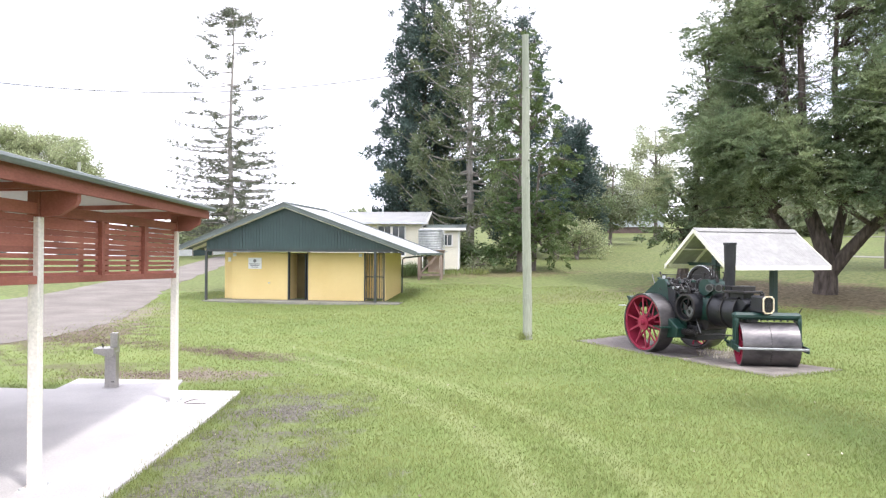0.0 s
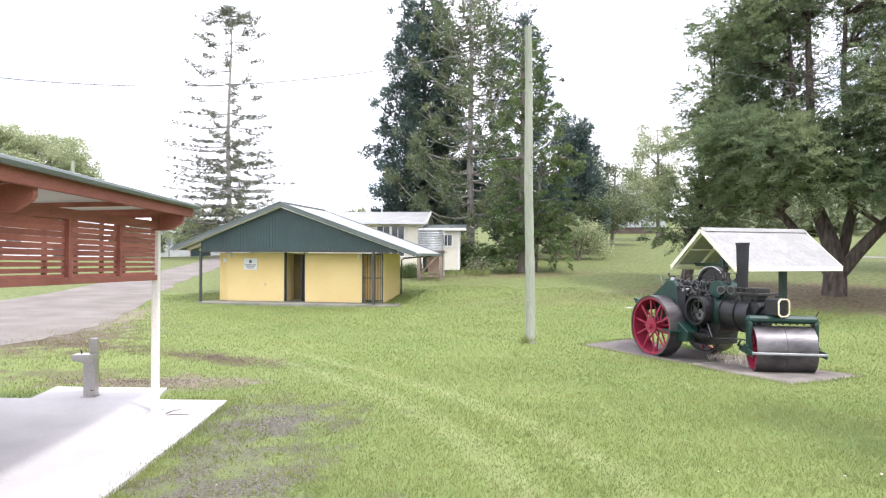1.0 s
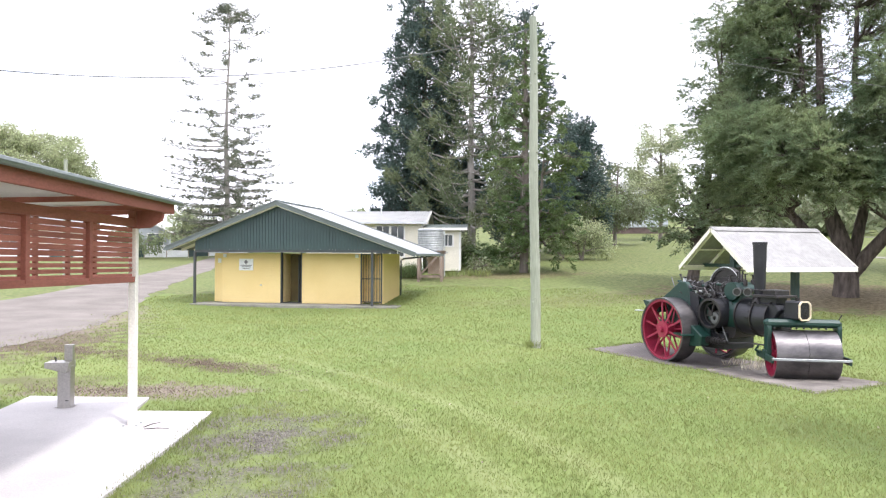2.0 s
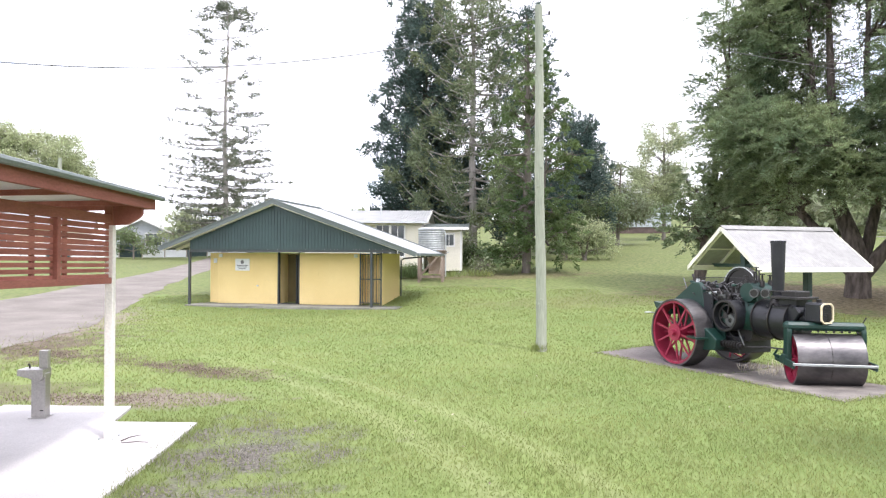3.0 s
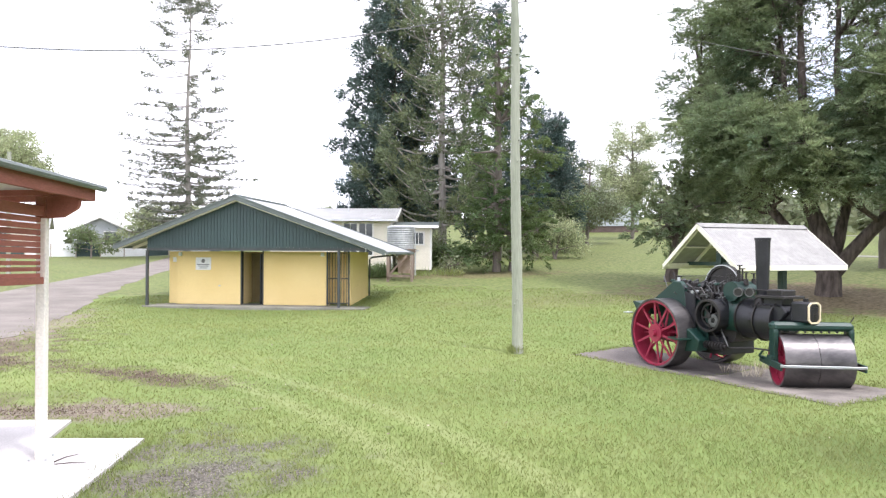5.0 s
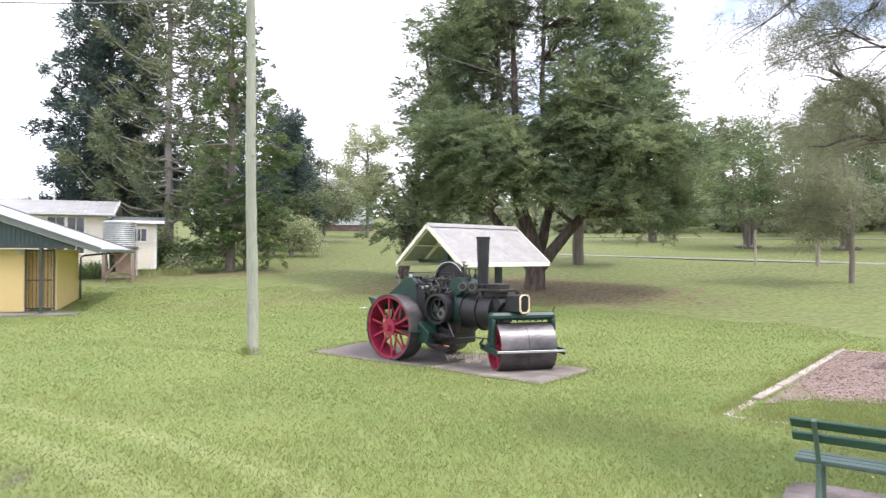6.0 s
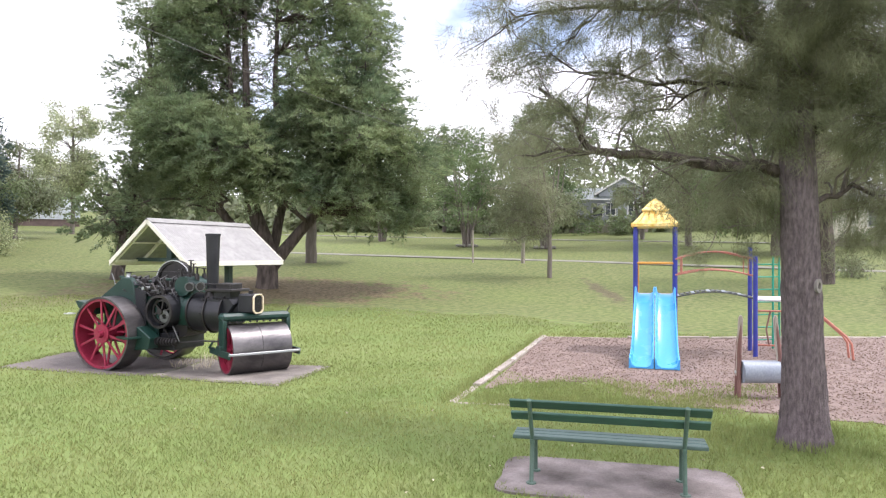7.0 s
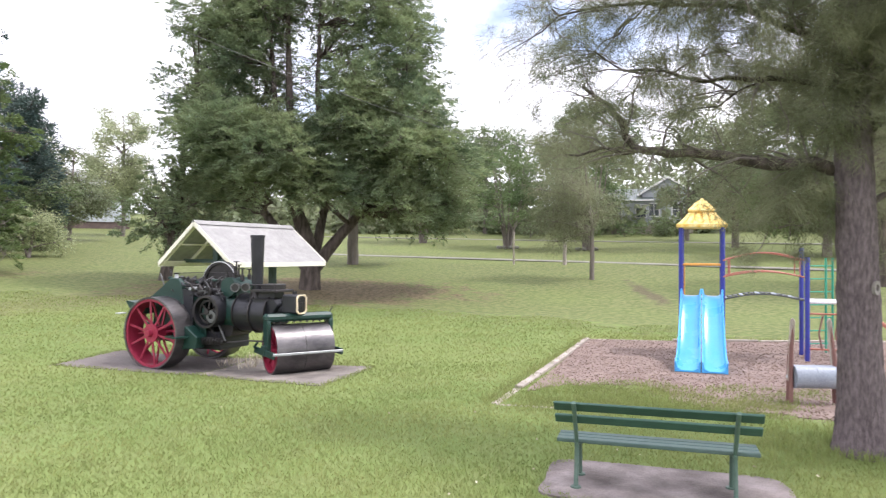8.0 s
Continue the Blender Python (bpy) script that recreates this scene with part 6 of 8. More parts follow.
def whorl_tree(name, at, height, r0, profile, step, per_whorl, leaf, bark, label, seed=1, start=0.12, rise=0.15, tuft=(0.55, 26), size=(0.30, 0.07), inner=0.35, uneven=0.3, clump=0.22, ball=0.15):
    """A pine with whorled branches carrying tufts of foliage towards their ends."""
    rng, rr = np.random.default_rng(seed), random.Random(seed)
    t = thing(name, on(*at), 0, label, "tree")
    n = 16
    limbs = [([Vector((0.05 * math.sin(i * 0.9), 0.05 * math.cos(i * 1.3), height * i / n - 0.2)) for i in range(n + 1)], taper(r0, 0.04, n))]
    pos, dirs, face = [], [], []
    z = height * start
    while z < height - 0.15:
        h = z / height
        k = per_whorl + rr.randint(-1, 1)
        a0 = rr.uniform(0, 6.28)
        for i in range(max(k, 3)):
            a = a0 + 2 * math.pi * i / max(k, 3) + rr.uniform(-0.3, 0.3)
            L = profile(h) * rr.uniform(1 - uneven, 1 + uneven * 0.4)
            if L < 0.25:
                continue
            zz = z + rr.uniform(-0.35, 0.35) * step
            up = rise * L + rr.uniform(-0.12, 0.12) * L
            d = Vector((math.cos(a), math.sin(a), 0))
            m = 5
            pts = [d * (L * j / m) + Vector((0, 0, zz + up * (j / m) ** 1.8 - 0.10 * L * math.sin(math.pi * j / m))) for j in range(m + 1)]
            limbs.append((pts, taper(0.03 + 0.012 * L, 0.012, m)))
            cnt = max(int(tuft[0] * (1.5 if h < 0.3 else 1.0) * L / 0.25), 2)
            for _ in range(cnt):
                f = inner + (1.04 - inner) * (rr.random() ** 0.75)
                j = min(int(f * m), m - 1)
                c = np.array(pts[j].lerp(pts[j + 1], min(f * m - j, 1.2)))
                side = rng.normal(size=3) * clump * (1.3 - 0.5 * f) * (1, 1, 0.6)
                limbs.append(([Vector(c) - d * 0.25, Vector(c + side)], [0.012, 0.006]))
                c = c + side + (0, 0, 0.10)
                q = rng.normal(size=(tuft[1], 3)) * ball * rr.uniform(0.7, 1.25)
                pos.append(c + q)
                dirs.append(q / ball + np.array(d) * 0.5 + (0, 0, 0.45))
                face.append(q / ball + rng.normal(size=q.shape) * 0.4 + (0, 0, 0.4))
        z += step * rr.uniform(0.75, 1.25)
    part("trunk", limbs_mesh("trunk", limbs, bark, 6), bark, t)
    part("crown", leaf_mesh("crown", np.concatenate(pos), np.concatenate(dirs), size[0], size[1], rng, leaf, 0.25, np.concatenate(face), 3), leaf, t)
    return t


def bunya_pine(at, height, label):
    """A tall old pine: bare above, with a tufted cap, and tiers of level branches strung with small tufts below."""
    rng, rr = np.random.default_rng(3), random.Random(3)
    t = thing("pine_tree", on(*at), 0, label, "tree")
    n = 18
    stem = [Vector((0.10 * math.sin(i * 0.5) + 0.010 * i, 0.05 * math.cos(i * 1.3), height * i / n - 0.2)) for i in range(n + 1)]
    limbs, pos, dirs, face = [(stem, taper(0.36, 0.05, n))], [], [], []

    def tuft(c, r, k, out):
        q = rng.normal(size=(k, 3)) * r * (1, 1, 0.62)
        pos.append(np.array(c) + q)
        dirs.append(q / r + np.array(out) * 0.5 + (0, 0, 0.3))
        face.append(q / r + rng.normal(size=q.shape) * 0.4 + (0, 0, 0.4))
    # height, reach, branches, share of the branch that is leafy, tufts along it, their size
    z = 1.6
    while z < height - 0.2:
        h = z / height
        if h > 0.93:
            reach, k, inner, tufts_n, size = 2.5 * (1.04 - h) / 0.11 + 1.0, 9, 0.35, 5, 0.26
        elif h > 0.60:
            reach, k, inner, tufts_n, size = rr.uniform(3.2, 4.8), 5, 0.58, 4, 0.21
        elif h > 0.44:
            reach, k, inner, tufts_n, size = rr.uniform(4.6, 5.9), 6, 0.32, 8, 0.15
        else:
            reach, k, inner, tufts_n, size = rr.uniform(5.9, 7.0) if h > 0.12 else 4.8, 8, 0.20, 11, 0.16
        a0 = rr.uniform(0, 6.28)
        for i in range(k):
            if 0.60 < h < 0.93 and rr.random() < 0.25:
                continue
            a = a0 + 6.283 * i / k + rr.uniform(-0.3, 0.3)
            L = reach * rr.uniform(0.62, 1.06)
            d = Vector((math.cos(a), math.sin(a), 0))
            zz = z + rr.uniform(-0.22, 0.22)
            up = (0.02 if h < 0.6 else 0.10) * L + rr.uniform(-0.06, 0.06) * L
            base = stem[min(int((zz + 0.2) / height * n), n)]
            pts = [Vector((base.x, base.y, zz)) + d * (L * j / 6) + Vector((0, 0, up * (j / 6) ** 2 - 0.06 * L * math.sin(math.pi * j / 6))) for j in range(7)]
            limbs.append((pts, taper(0.030 + 0.008 * L, 0.012, 6)))
            for q in range(tufts_n):
                f = inner + (1 - inner) * (q + rr.random()) / tufts_n
                j = min(int(f * 6), 5)
                c = pts[j].lerp(pts[j + 1], f * 6 - j)
                off = Vector((-d.y, d.x, 0)) * rr.gauss(0, 0.28 * (1.25 - f)) + Vector((0, 0, rr.uniform(-0.05, 0.16)))
                limbs.append(([c, c + off], [0.014, 0.008]))
                tuft(c + off, size * rr.uniform(0.6, 1.15) * (1.35 if f > 0.85 and h > 0.6 else 1.0), 24 if h < 0.6 else 42, d)
        z += rr.uniform(1.05, 1.5) if h > 0.44 else rr.uniform(0.75, 1.15)
    for i in range(16):
        a, f = rr.uniform(0, 6.28), rr.random()
        tuft((stem[-1].x + 1.7 * f * math.cos(a), 1.7 * f * math.sin(a), height - 0.2 - 0.7 * f * f), 0.27, 60, (math.cos(a), math.sin(a), 0))
    part("trunk", limbs_mesh("trunk", limbs, TRUNK_PALE, 6), TRUNK_PALE, t)
    part("crown", leaf_mesh("crown", np.concatenate(pos), np.concatenate(dirs), 0.26, 0.10, rng, LEAF_BUNYA, 0.25, np.concatenate(face), 3), LEAF_BUNYA, t)


bunya_pine((-21.8, 70.0), 25.4, "tall sparse pine, bare above, with tufted level branches")
# pine stand in the middle
whorl_tree("pine_tree", (-1.5, 52.4), 21.8, 0.40, lambda h: (3.7 if h > 0.2 else 3.2) * max(1.0 - h, 0.0) ** 0.75 + 0.9, 0.66, 7, LEAF_HOOP, TRUNK_DARK, "dense dark bluish-green hoop pine", 5, 0.06, 0.42, (0.44, 74), (0.27, 0.10), 0.34, 0.35, 0.34, 0.20)
whorl_tree("pine_tree", (1.9, 48.6), 23.2, 0.30, lambda h: 4.3 * max(1.0 - h, 0.0) ** 0.6 + 0.8, 0.74, 6, LEAF_HOOP_LIGHT, TRUNK_PALE, "tall olive-green hoop pine with a pale straight trunk", 8, 0.10, 0.42, (0.36, 64), (0.26, 0.085), 0.36, 0.4, 0.30, 0.18)
whorl_tree("pine_tree", (5.7, 50.0), 17.5, 0.26, lambda h: 3.4 * max(1.0 - h, 0.0) ** 0.6 + 0.6, 0.85, 5, LEAF_HOOP, TRUNK_GREY, "dark hoop pine behind a leafy tree", 9, 0.08, 0.40, (0.46, 66), (0.26, 0.085), 0.3, 0.35, 0.30, 0.19)
whorl_tree("pine_tree", (10.2, 54.0), 9.8, 0.28, lambda h: 2.4 * (1.05 - h) ** 0.35 + 0.2, 0.6, 6, LEAF_HOOP, TRUNK_DARK, "short dark pine with clumped foliage", 12, 0.1, 0.35, (0.6, 76), (0.26, 0.10), 0.25, 0.35, 0.34, 0.22)


def scatter_lobes(seed, boxes):
    """Lobes spread through boxes of (x0, x1, y0, y1, z0, z1, radius, count)."""
    rr, out = random.Random(seed), []
    for (x0, x1, y0, y1, z0, z1, r, n) in boxes:
        for _ in range(n):
            out.append((rr.uniform(x0, x1), rr.uniform(y0, y1), rr.uniform(z0, z1), r * rr.uniform(0.75, 1.25)))
    return out


# leafy tree in front of the pines
broad_tree("leafy_tree", (4.5, 40.0), [[(0, 0, -0.2, 0.26), (0.1, 0, 5, 0.20), (0.1, 0.1, 11, 0.10), (0.1, 0, 13.6, 0.04)], [(0.8, 0.3, -0.2, 0.15), (1.0, 0.3, 4, 0.10), (1.2, 0.3, 7, 0.05)]],
           scatter_lobes(4, [(-1.4, 2.5, -1.2, 1.2, 0.7, 3.2, 0.80, 20), (-1.5, 2.6, -1.2, 1.2, 3.2, 6.5, 0.72, 23), (-1.1, 2.0, -1.1, 1.1, 6.5, 9.5, 0.58, 18), (-0.7, 1.4, -0.9, 0.9, 9.5, 12.0, 0.44, 13), (-0.4, 0.9, -0.4, 0.4, 12.0, 14.0, 0.34, 8)]),
           LEAF_MID, 1250, (0.17, 0.075), TRUNK_GREY, "tall dense leafy green tree with foliage to the ground", seed=21, clump=0.26, fan=0.55)
broad_tree("leafy_shrub", (9.2, 47.0), [[(0, 0, -0.1, 0.10), (0.2, 0, 1.2, 0.06), (0.5, 0, 2.2, 0.03)], [(0, 0, -0.1, 0.08), (-0.5, 0.1, 1.5, 0.04)]],
           scatter_lobes(6, [(-1.7, 1.5, -0.8, 0.8, 0.5, 2.4, 0.75, 11)]), LEAF_PALE, 1000, (0.17, 0.065), TRUNK_GREY, "pale olive sprawling shrub", "shrub", seed=22)
broad_tree("leafy_shrub", (11.0, 52.0), [[(0, 0, -0.1, 0.14), (0.1, 0, 2.2, 0.08), (0.3, 0, 4.0, 0.04)]],
           scatter_lobes(7, [(-1.5, 1.3, -0.9, 0.9, 1.0, 4.2, 0.85, 11)]), LEAF_LIGHT, 900, (0.18, 0.07), TRUNK_GREY, "dull green tall shrub", "shrub", seed=23)
broad_tree("leafy_tree", (14.6, 60.0), [[(0, 0, -0.2, 0.18), (0.2, 0, 3, 0.12), (0.3, 0, 7.0, 0.05)]],
           scatter_lobes(8, [(-2.2, 2.2, -1.2, 1.2, 2.0, 7.2, 1.15, 16)]), LEAF_OLIVE, 900, (0.22, 0.10), TRUNK_GREY, "airy light green tree", seed=24)
broad_tree("leafy_tree", (20.3, 65.6), [[(0, 0, -0.2, 0.20), (0.1, 0, 4, 0.14), (0.0, 0, 10.4, 0.04)]],
           scatter_lobes(9, [(-2.6, 2.6, -1.2, 1.2, 3.4, 6.8, 0.75, 27), (-1.9, 1.9, -1.0, 1.0, 6.5, 11.0, 0.65, 23)]), LEAF_PALE, 860, (0.20, 0.09), TRUNK_GREY, "sparse light green tree with see-through crown", seed=25, clump=0.34)

# great spreading tree behind the roller
big_rng = random.Random(77)
big_lobes = []
# across, height, depth from the trunk: shaded upper left, airy middle, lit lower boughs, drooping right
for (w0, w1, z0, z1, d0, d1, r, count) in ((-5.2, -2.0, 5.4, 9.0, -1.5, 2.0, 1.2, 22), (-5.1, -1.9, 9.0, 12.0, -1.5, 2.0, 1.15, 21), (-4.2, -1.5, 12.0, 15.5, -1.5, 2.0, 1.1, 16), (-5.8, -3.4, 3.4, 5.4, -0.5, 2.0, 1.0, 12),
                                           (-1.9, 1.4, 12.0, 17.5, -1.0, 2.4, 0.9, 13), (-1.6, 1.4, 7.5, 11.5, 1.2, 3.0, 0.6, 5), (1.3, 4.6, 9.0, 12.5, -1.6, 2.0, 1.1, 19), (1.2, 3.8, 12.5, 16.0, -1.4, 1.8, 1.0, 11),
                                           (-3.8, 5.4, 5.4, 7.4, -3.6, -1.2, 1.05, 36), (1.5, 5.8, 6.4, 9.2, -2.4, 1.8, 1.15, 22), (2.4, 6.3, 3.2, 6.4, -2.4, 1.8, 1.1, 26), (-3.4, 2.6, 4.3, 5.8, -3.6, 0.5, 1.0, 16), (-0.5, 2.5, 15.0, 18.5, -1, 1.5, 1.2, 6), (-1.8, 3.2, 3.7, 5.0, -3.6, -1.8, 0.85, 12), (-1.7, 1.8, 9.0, 14.5, 1.8, 3.2, 0.6, 5)):
    for _ in range(count):
        w, z, d = big_rng.uniform(w0, w1), big_rng.uniform(z0, z1), big_rng.uniform(d0, d1)
        big_lobes.append((w * 0.69 + d * 0.724, -w * 0.724 + d * 0.69, z - 0.1, r * big_rng.uniform(0.75, 1.25)))
great = broad_tree("great_tree", (16.1, 28.8),
           [[(0, 0, -0.2, 0.52), (0.05, 0, 1.4, 0.40), (-0.4, 0.8, 4.0, 0.26), (-0.5, 1.0, 9.0, 0.15), (-0.6, 1.2, 15.0, 0.07), (-0.6, 1.2, 18.0, 0.03)],
            [(0.15, -0.05, 0.9, 0.30), (1.0, -0.9, 2.4, 0.24), (2.0, -1.8, 3.9, 0.17), (2.8, -2.7, 6.5, 0.09)],
            [(0.1, 0.1, 0.9, 0.26), (0.9, 0.3, 3.5, 0.20), (0.7, 0.6, 9.0, 0.12), (0.9, 0.6, 14.5, 0.05)],
            [(-0.2, 0.5, 2.5, 0.16), (-0.9, 1.2, 6.0, 0.13), (-1.2, 1.4, 11.0, 0.09), (-1.1, 1.5, 16.0, 0.04)],
            [(-0.1, 0.1, 0.8, 0.24), (-1.4, 1.3, 3.2, 0.18), (-3.2, 3.2, 6.0, 0.12), (-3.6, 4.0, 11.0, 0.06)]],
           big_lobes, LEAF_BIG, 2050, (0.150, 0.046), TRUNK_DARK, "huge spreading dark green conifer with several trunks", seed=31, squash=0.62, spread=8, twig=0.022, fan=0.80, corners=3)
bare = []
for _ in range(420):
    w, z, d = big_rng.uniform(-2.4, 1.9), big_rng.uniform(6.0, 14.0), big_rng.uniform(-0.9, 1.6)
    a = Vector((w * 0.69 + d * 0.724, -w * 0.724 + d * 0.69, z))
    b = a + Vector((big_rng.uniform(-1, 1), big_rng.uniform(-1, 1), big_rng.uniform(-0.5, 0.5))) * big_rng.uniform(0.6, 1.5)
    bare.append((bow(a, b, 0.08, 4, big_rng, 0.1), taper(big_rng.uniform(0.010, 0.028), 0.005, 4)))
tagged(part("inner_branchwork", limbs_mesh("inner_branchwork", bare, TRUNK_GREY, 4), TRUNK_GREY, great, "tangle of bare grey inner twigs"), kind="stuff")
broad_tree("leafy_tree", (12.0, 34.6), [[(0, 0, -0.2, 0.30), (0.5, -0.1, 2.5, 0.24), (0.8, -0.2, 6.0, 0.14)]],
           scatter_lobes(12, [(-0.6, 1.6, -1.4, 0.8, 2.0, 5.6, 1.1, 10)]), LEAF_BIG, 900, (0.18, 0.065), TRUNK_DARK, "dark leaning tree beside the great conifer", seed=32, fan=0.7)
broad_tree("leafy_tree", (24.0, 36.7), [[(0, 0, -0.2, 0.36), (0, 0, 2.5, 0.30), (0.2, 0, 6.0, 0.18), (0.2, 0, 9, 0.06)]],
           scatter_lobes(13, [(-2.6, 3.0, -2.4, 2.4, 3.9, 9.0, 1.4, 18), (0.5, 3.4, -3.4, -1.0, 3.4, 5.2, 0.9, 6)]), LEAF_OLIVE, 760, (0.20, 0.07), TRUNK_GREY, "broad olive-green tree with a thick grey trunk", seed=33, fan=0.7)


def vase_tree(at, seed, h, spread, leaf, label):
    rr = random.Random(seed)
    trunks = []
    for i in range(9):
        a = 2 * math.pi * i / 9 + rr.uniform(-0.2, 0.2)
        s = spread * rr.uniform(0.35, 0.6)
        trunks.append([(0.22 * math.cos(a), 0.22 * math.sin(a), -0.1, 0.13), (0.32 * math.cos(a), 0.32 * math.sin(a), 0.9, 0.10), (s * math.cos(a), s * math.sin(a), h * 0.45, 0.06), (s * 1.3 * math.cos(a), s * 1.3 * math.sin(a), h * 0.75, 0.025)])
    lobes = scatter_lobes(seed, [(-spread, spread, -spread, spread, h * 0.38, h * 0.92, 1.05, 22), (-spread * 1.1, spread * 1.1, -spread * 1.1, spread * 1.1, h * 0.25, h * 0.5, 0.7, 10)])
    return broad_tree("myrtle_tree", at, trunks, lobes, leaf, 460, (0.22, 0.08), TRUNK_GREY, label, seed=seed, group="myrtles along the path")


vase_tree((40.2, 48.7), 41, 8.6, 2.7, LEAF_OLIVE, "multi-stemmed crepe myrtle with a full rounded crown")
vase_tree((41.1, 39.5), 42, 8.8, 2.4, LEAF_MID, "multi-stemmed crepe myrtle with a full rounded crown")
vase_tree((43.9, 33.9), 43, 8.8, 2.4, LEAF_OLIVE, "multi-stemmed crepe myrtle with a full rounded crown")
broad_tree("leafy_tree", (56, 56), [[(0, 0, -0.2, 0.3), (0, 0, 4, 0.2), (0.2, 0, 9, 0.06)]], scatter_lobes(14, [(-4, 4, -4, 4, 3.0, 11, 2.0, 18)]), LEAF_LIGHT, 330, (0.28, 0.11), TRUNK_GREY, "bright yellowish-green tree beyond the path", seed=44)
broad_tree("leafy_tree", (57, 45), [[(0, 0, -0.2, 0.3), (0, 0, 4, 0.2), (0.2, 0, 10, 0.06)]], scatter_lobes(15, [(-4, 4, -4, 4, 3.5, 13, 2.0, 20)]), LEAF_MID, 330, (0.28, 0.11), TRUNK_GREY, "tall green tree beyond the path", seed=45)
broad_tree("leafy_tree", (52, 26), [[(0, 0, -0.2, 0.3), (0, 0, 4, 0.2), (0.2, 0, 10, 0.06)]], scatter_lobes(16, [(-3.6, 3.6, -3.6, 3.6, 3.0, 11, 1.8, 20)]), LEAF_OLIVE, 360, (0.27, 0.105), TRUNK_GREY, "dull green tree in front of a house", seed=46)
broad_tree("leafy_tree", (47, 18), [[(0, 0, -0.2, 0.3), (0, 0, 4, 0.2), (0.2, 0, 9, 0.06)]], scatter_lobes(17, [(-3.4, 3.4, -3.4, 3.4, 2.4, 10, 1.7, 20)]), LEAF_MID, 360, (0.27, 0.105), TRUNK_GREY, "spreading green tree behind the play area", seed=47)
broad_tree("leafy_tree", (33.7, 11.7), [[(0, 0, -0.2, 0.42), (0, 0, 2.5, 0.38), (0.2, 0.2, 7, 0.25), (0.2, 0.2, 11, 0.08)]], scatter_lobes(18, [(-3.6, 3.6, -3.6, 3.6, 4.2, 12, 1.6, 20)]), NEEDLE, 500, (0.34, 0.03), TRUNK_DARK, "dark-barked tree with hanging foliage", seed=48, droop=0.8, corners=3)
# the sapling in front of the path
broad_tree("casuarina_sapling", (28.5, 22.8), [[(0, 0, -0.2, 0.13), (0.0, 0, 2.4, 0.10), (-0.3, 0.2, 5.5, 0.05), (-0.4, 0.3, 8.0, 0.02)]],
           scatter_lobes(19, [(-2.2, 0.8, -0.6, 2.4, 3.2, 7.8, 0.85, 20), (-1.8, 0.0, 0.2, 1.9, 1.8, 3.4, 0.6, 8)]), NEEDLE, 1250, (0.34, 0.017), TRUNK_GREY, "wispy young casuarina with drooping needles", seed=49, droop=0.7, clump=0.34, corners=3)



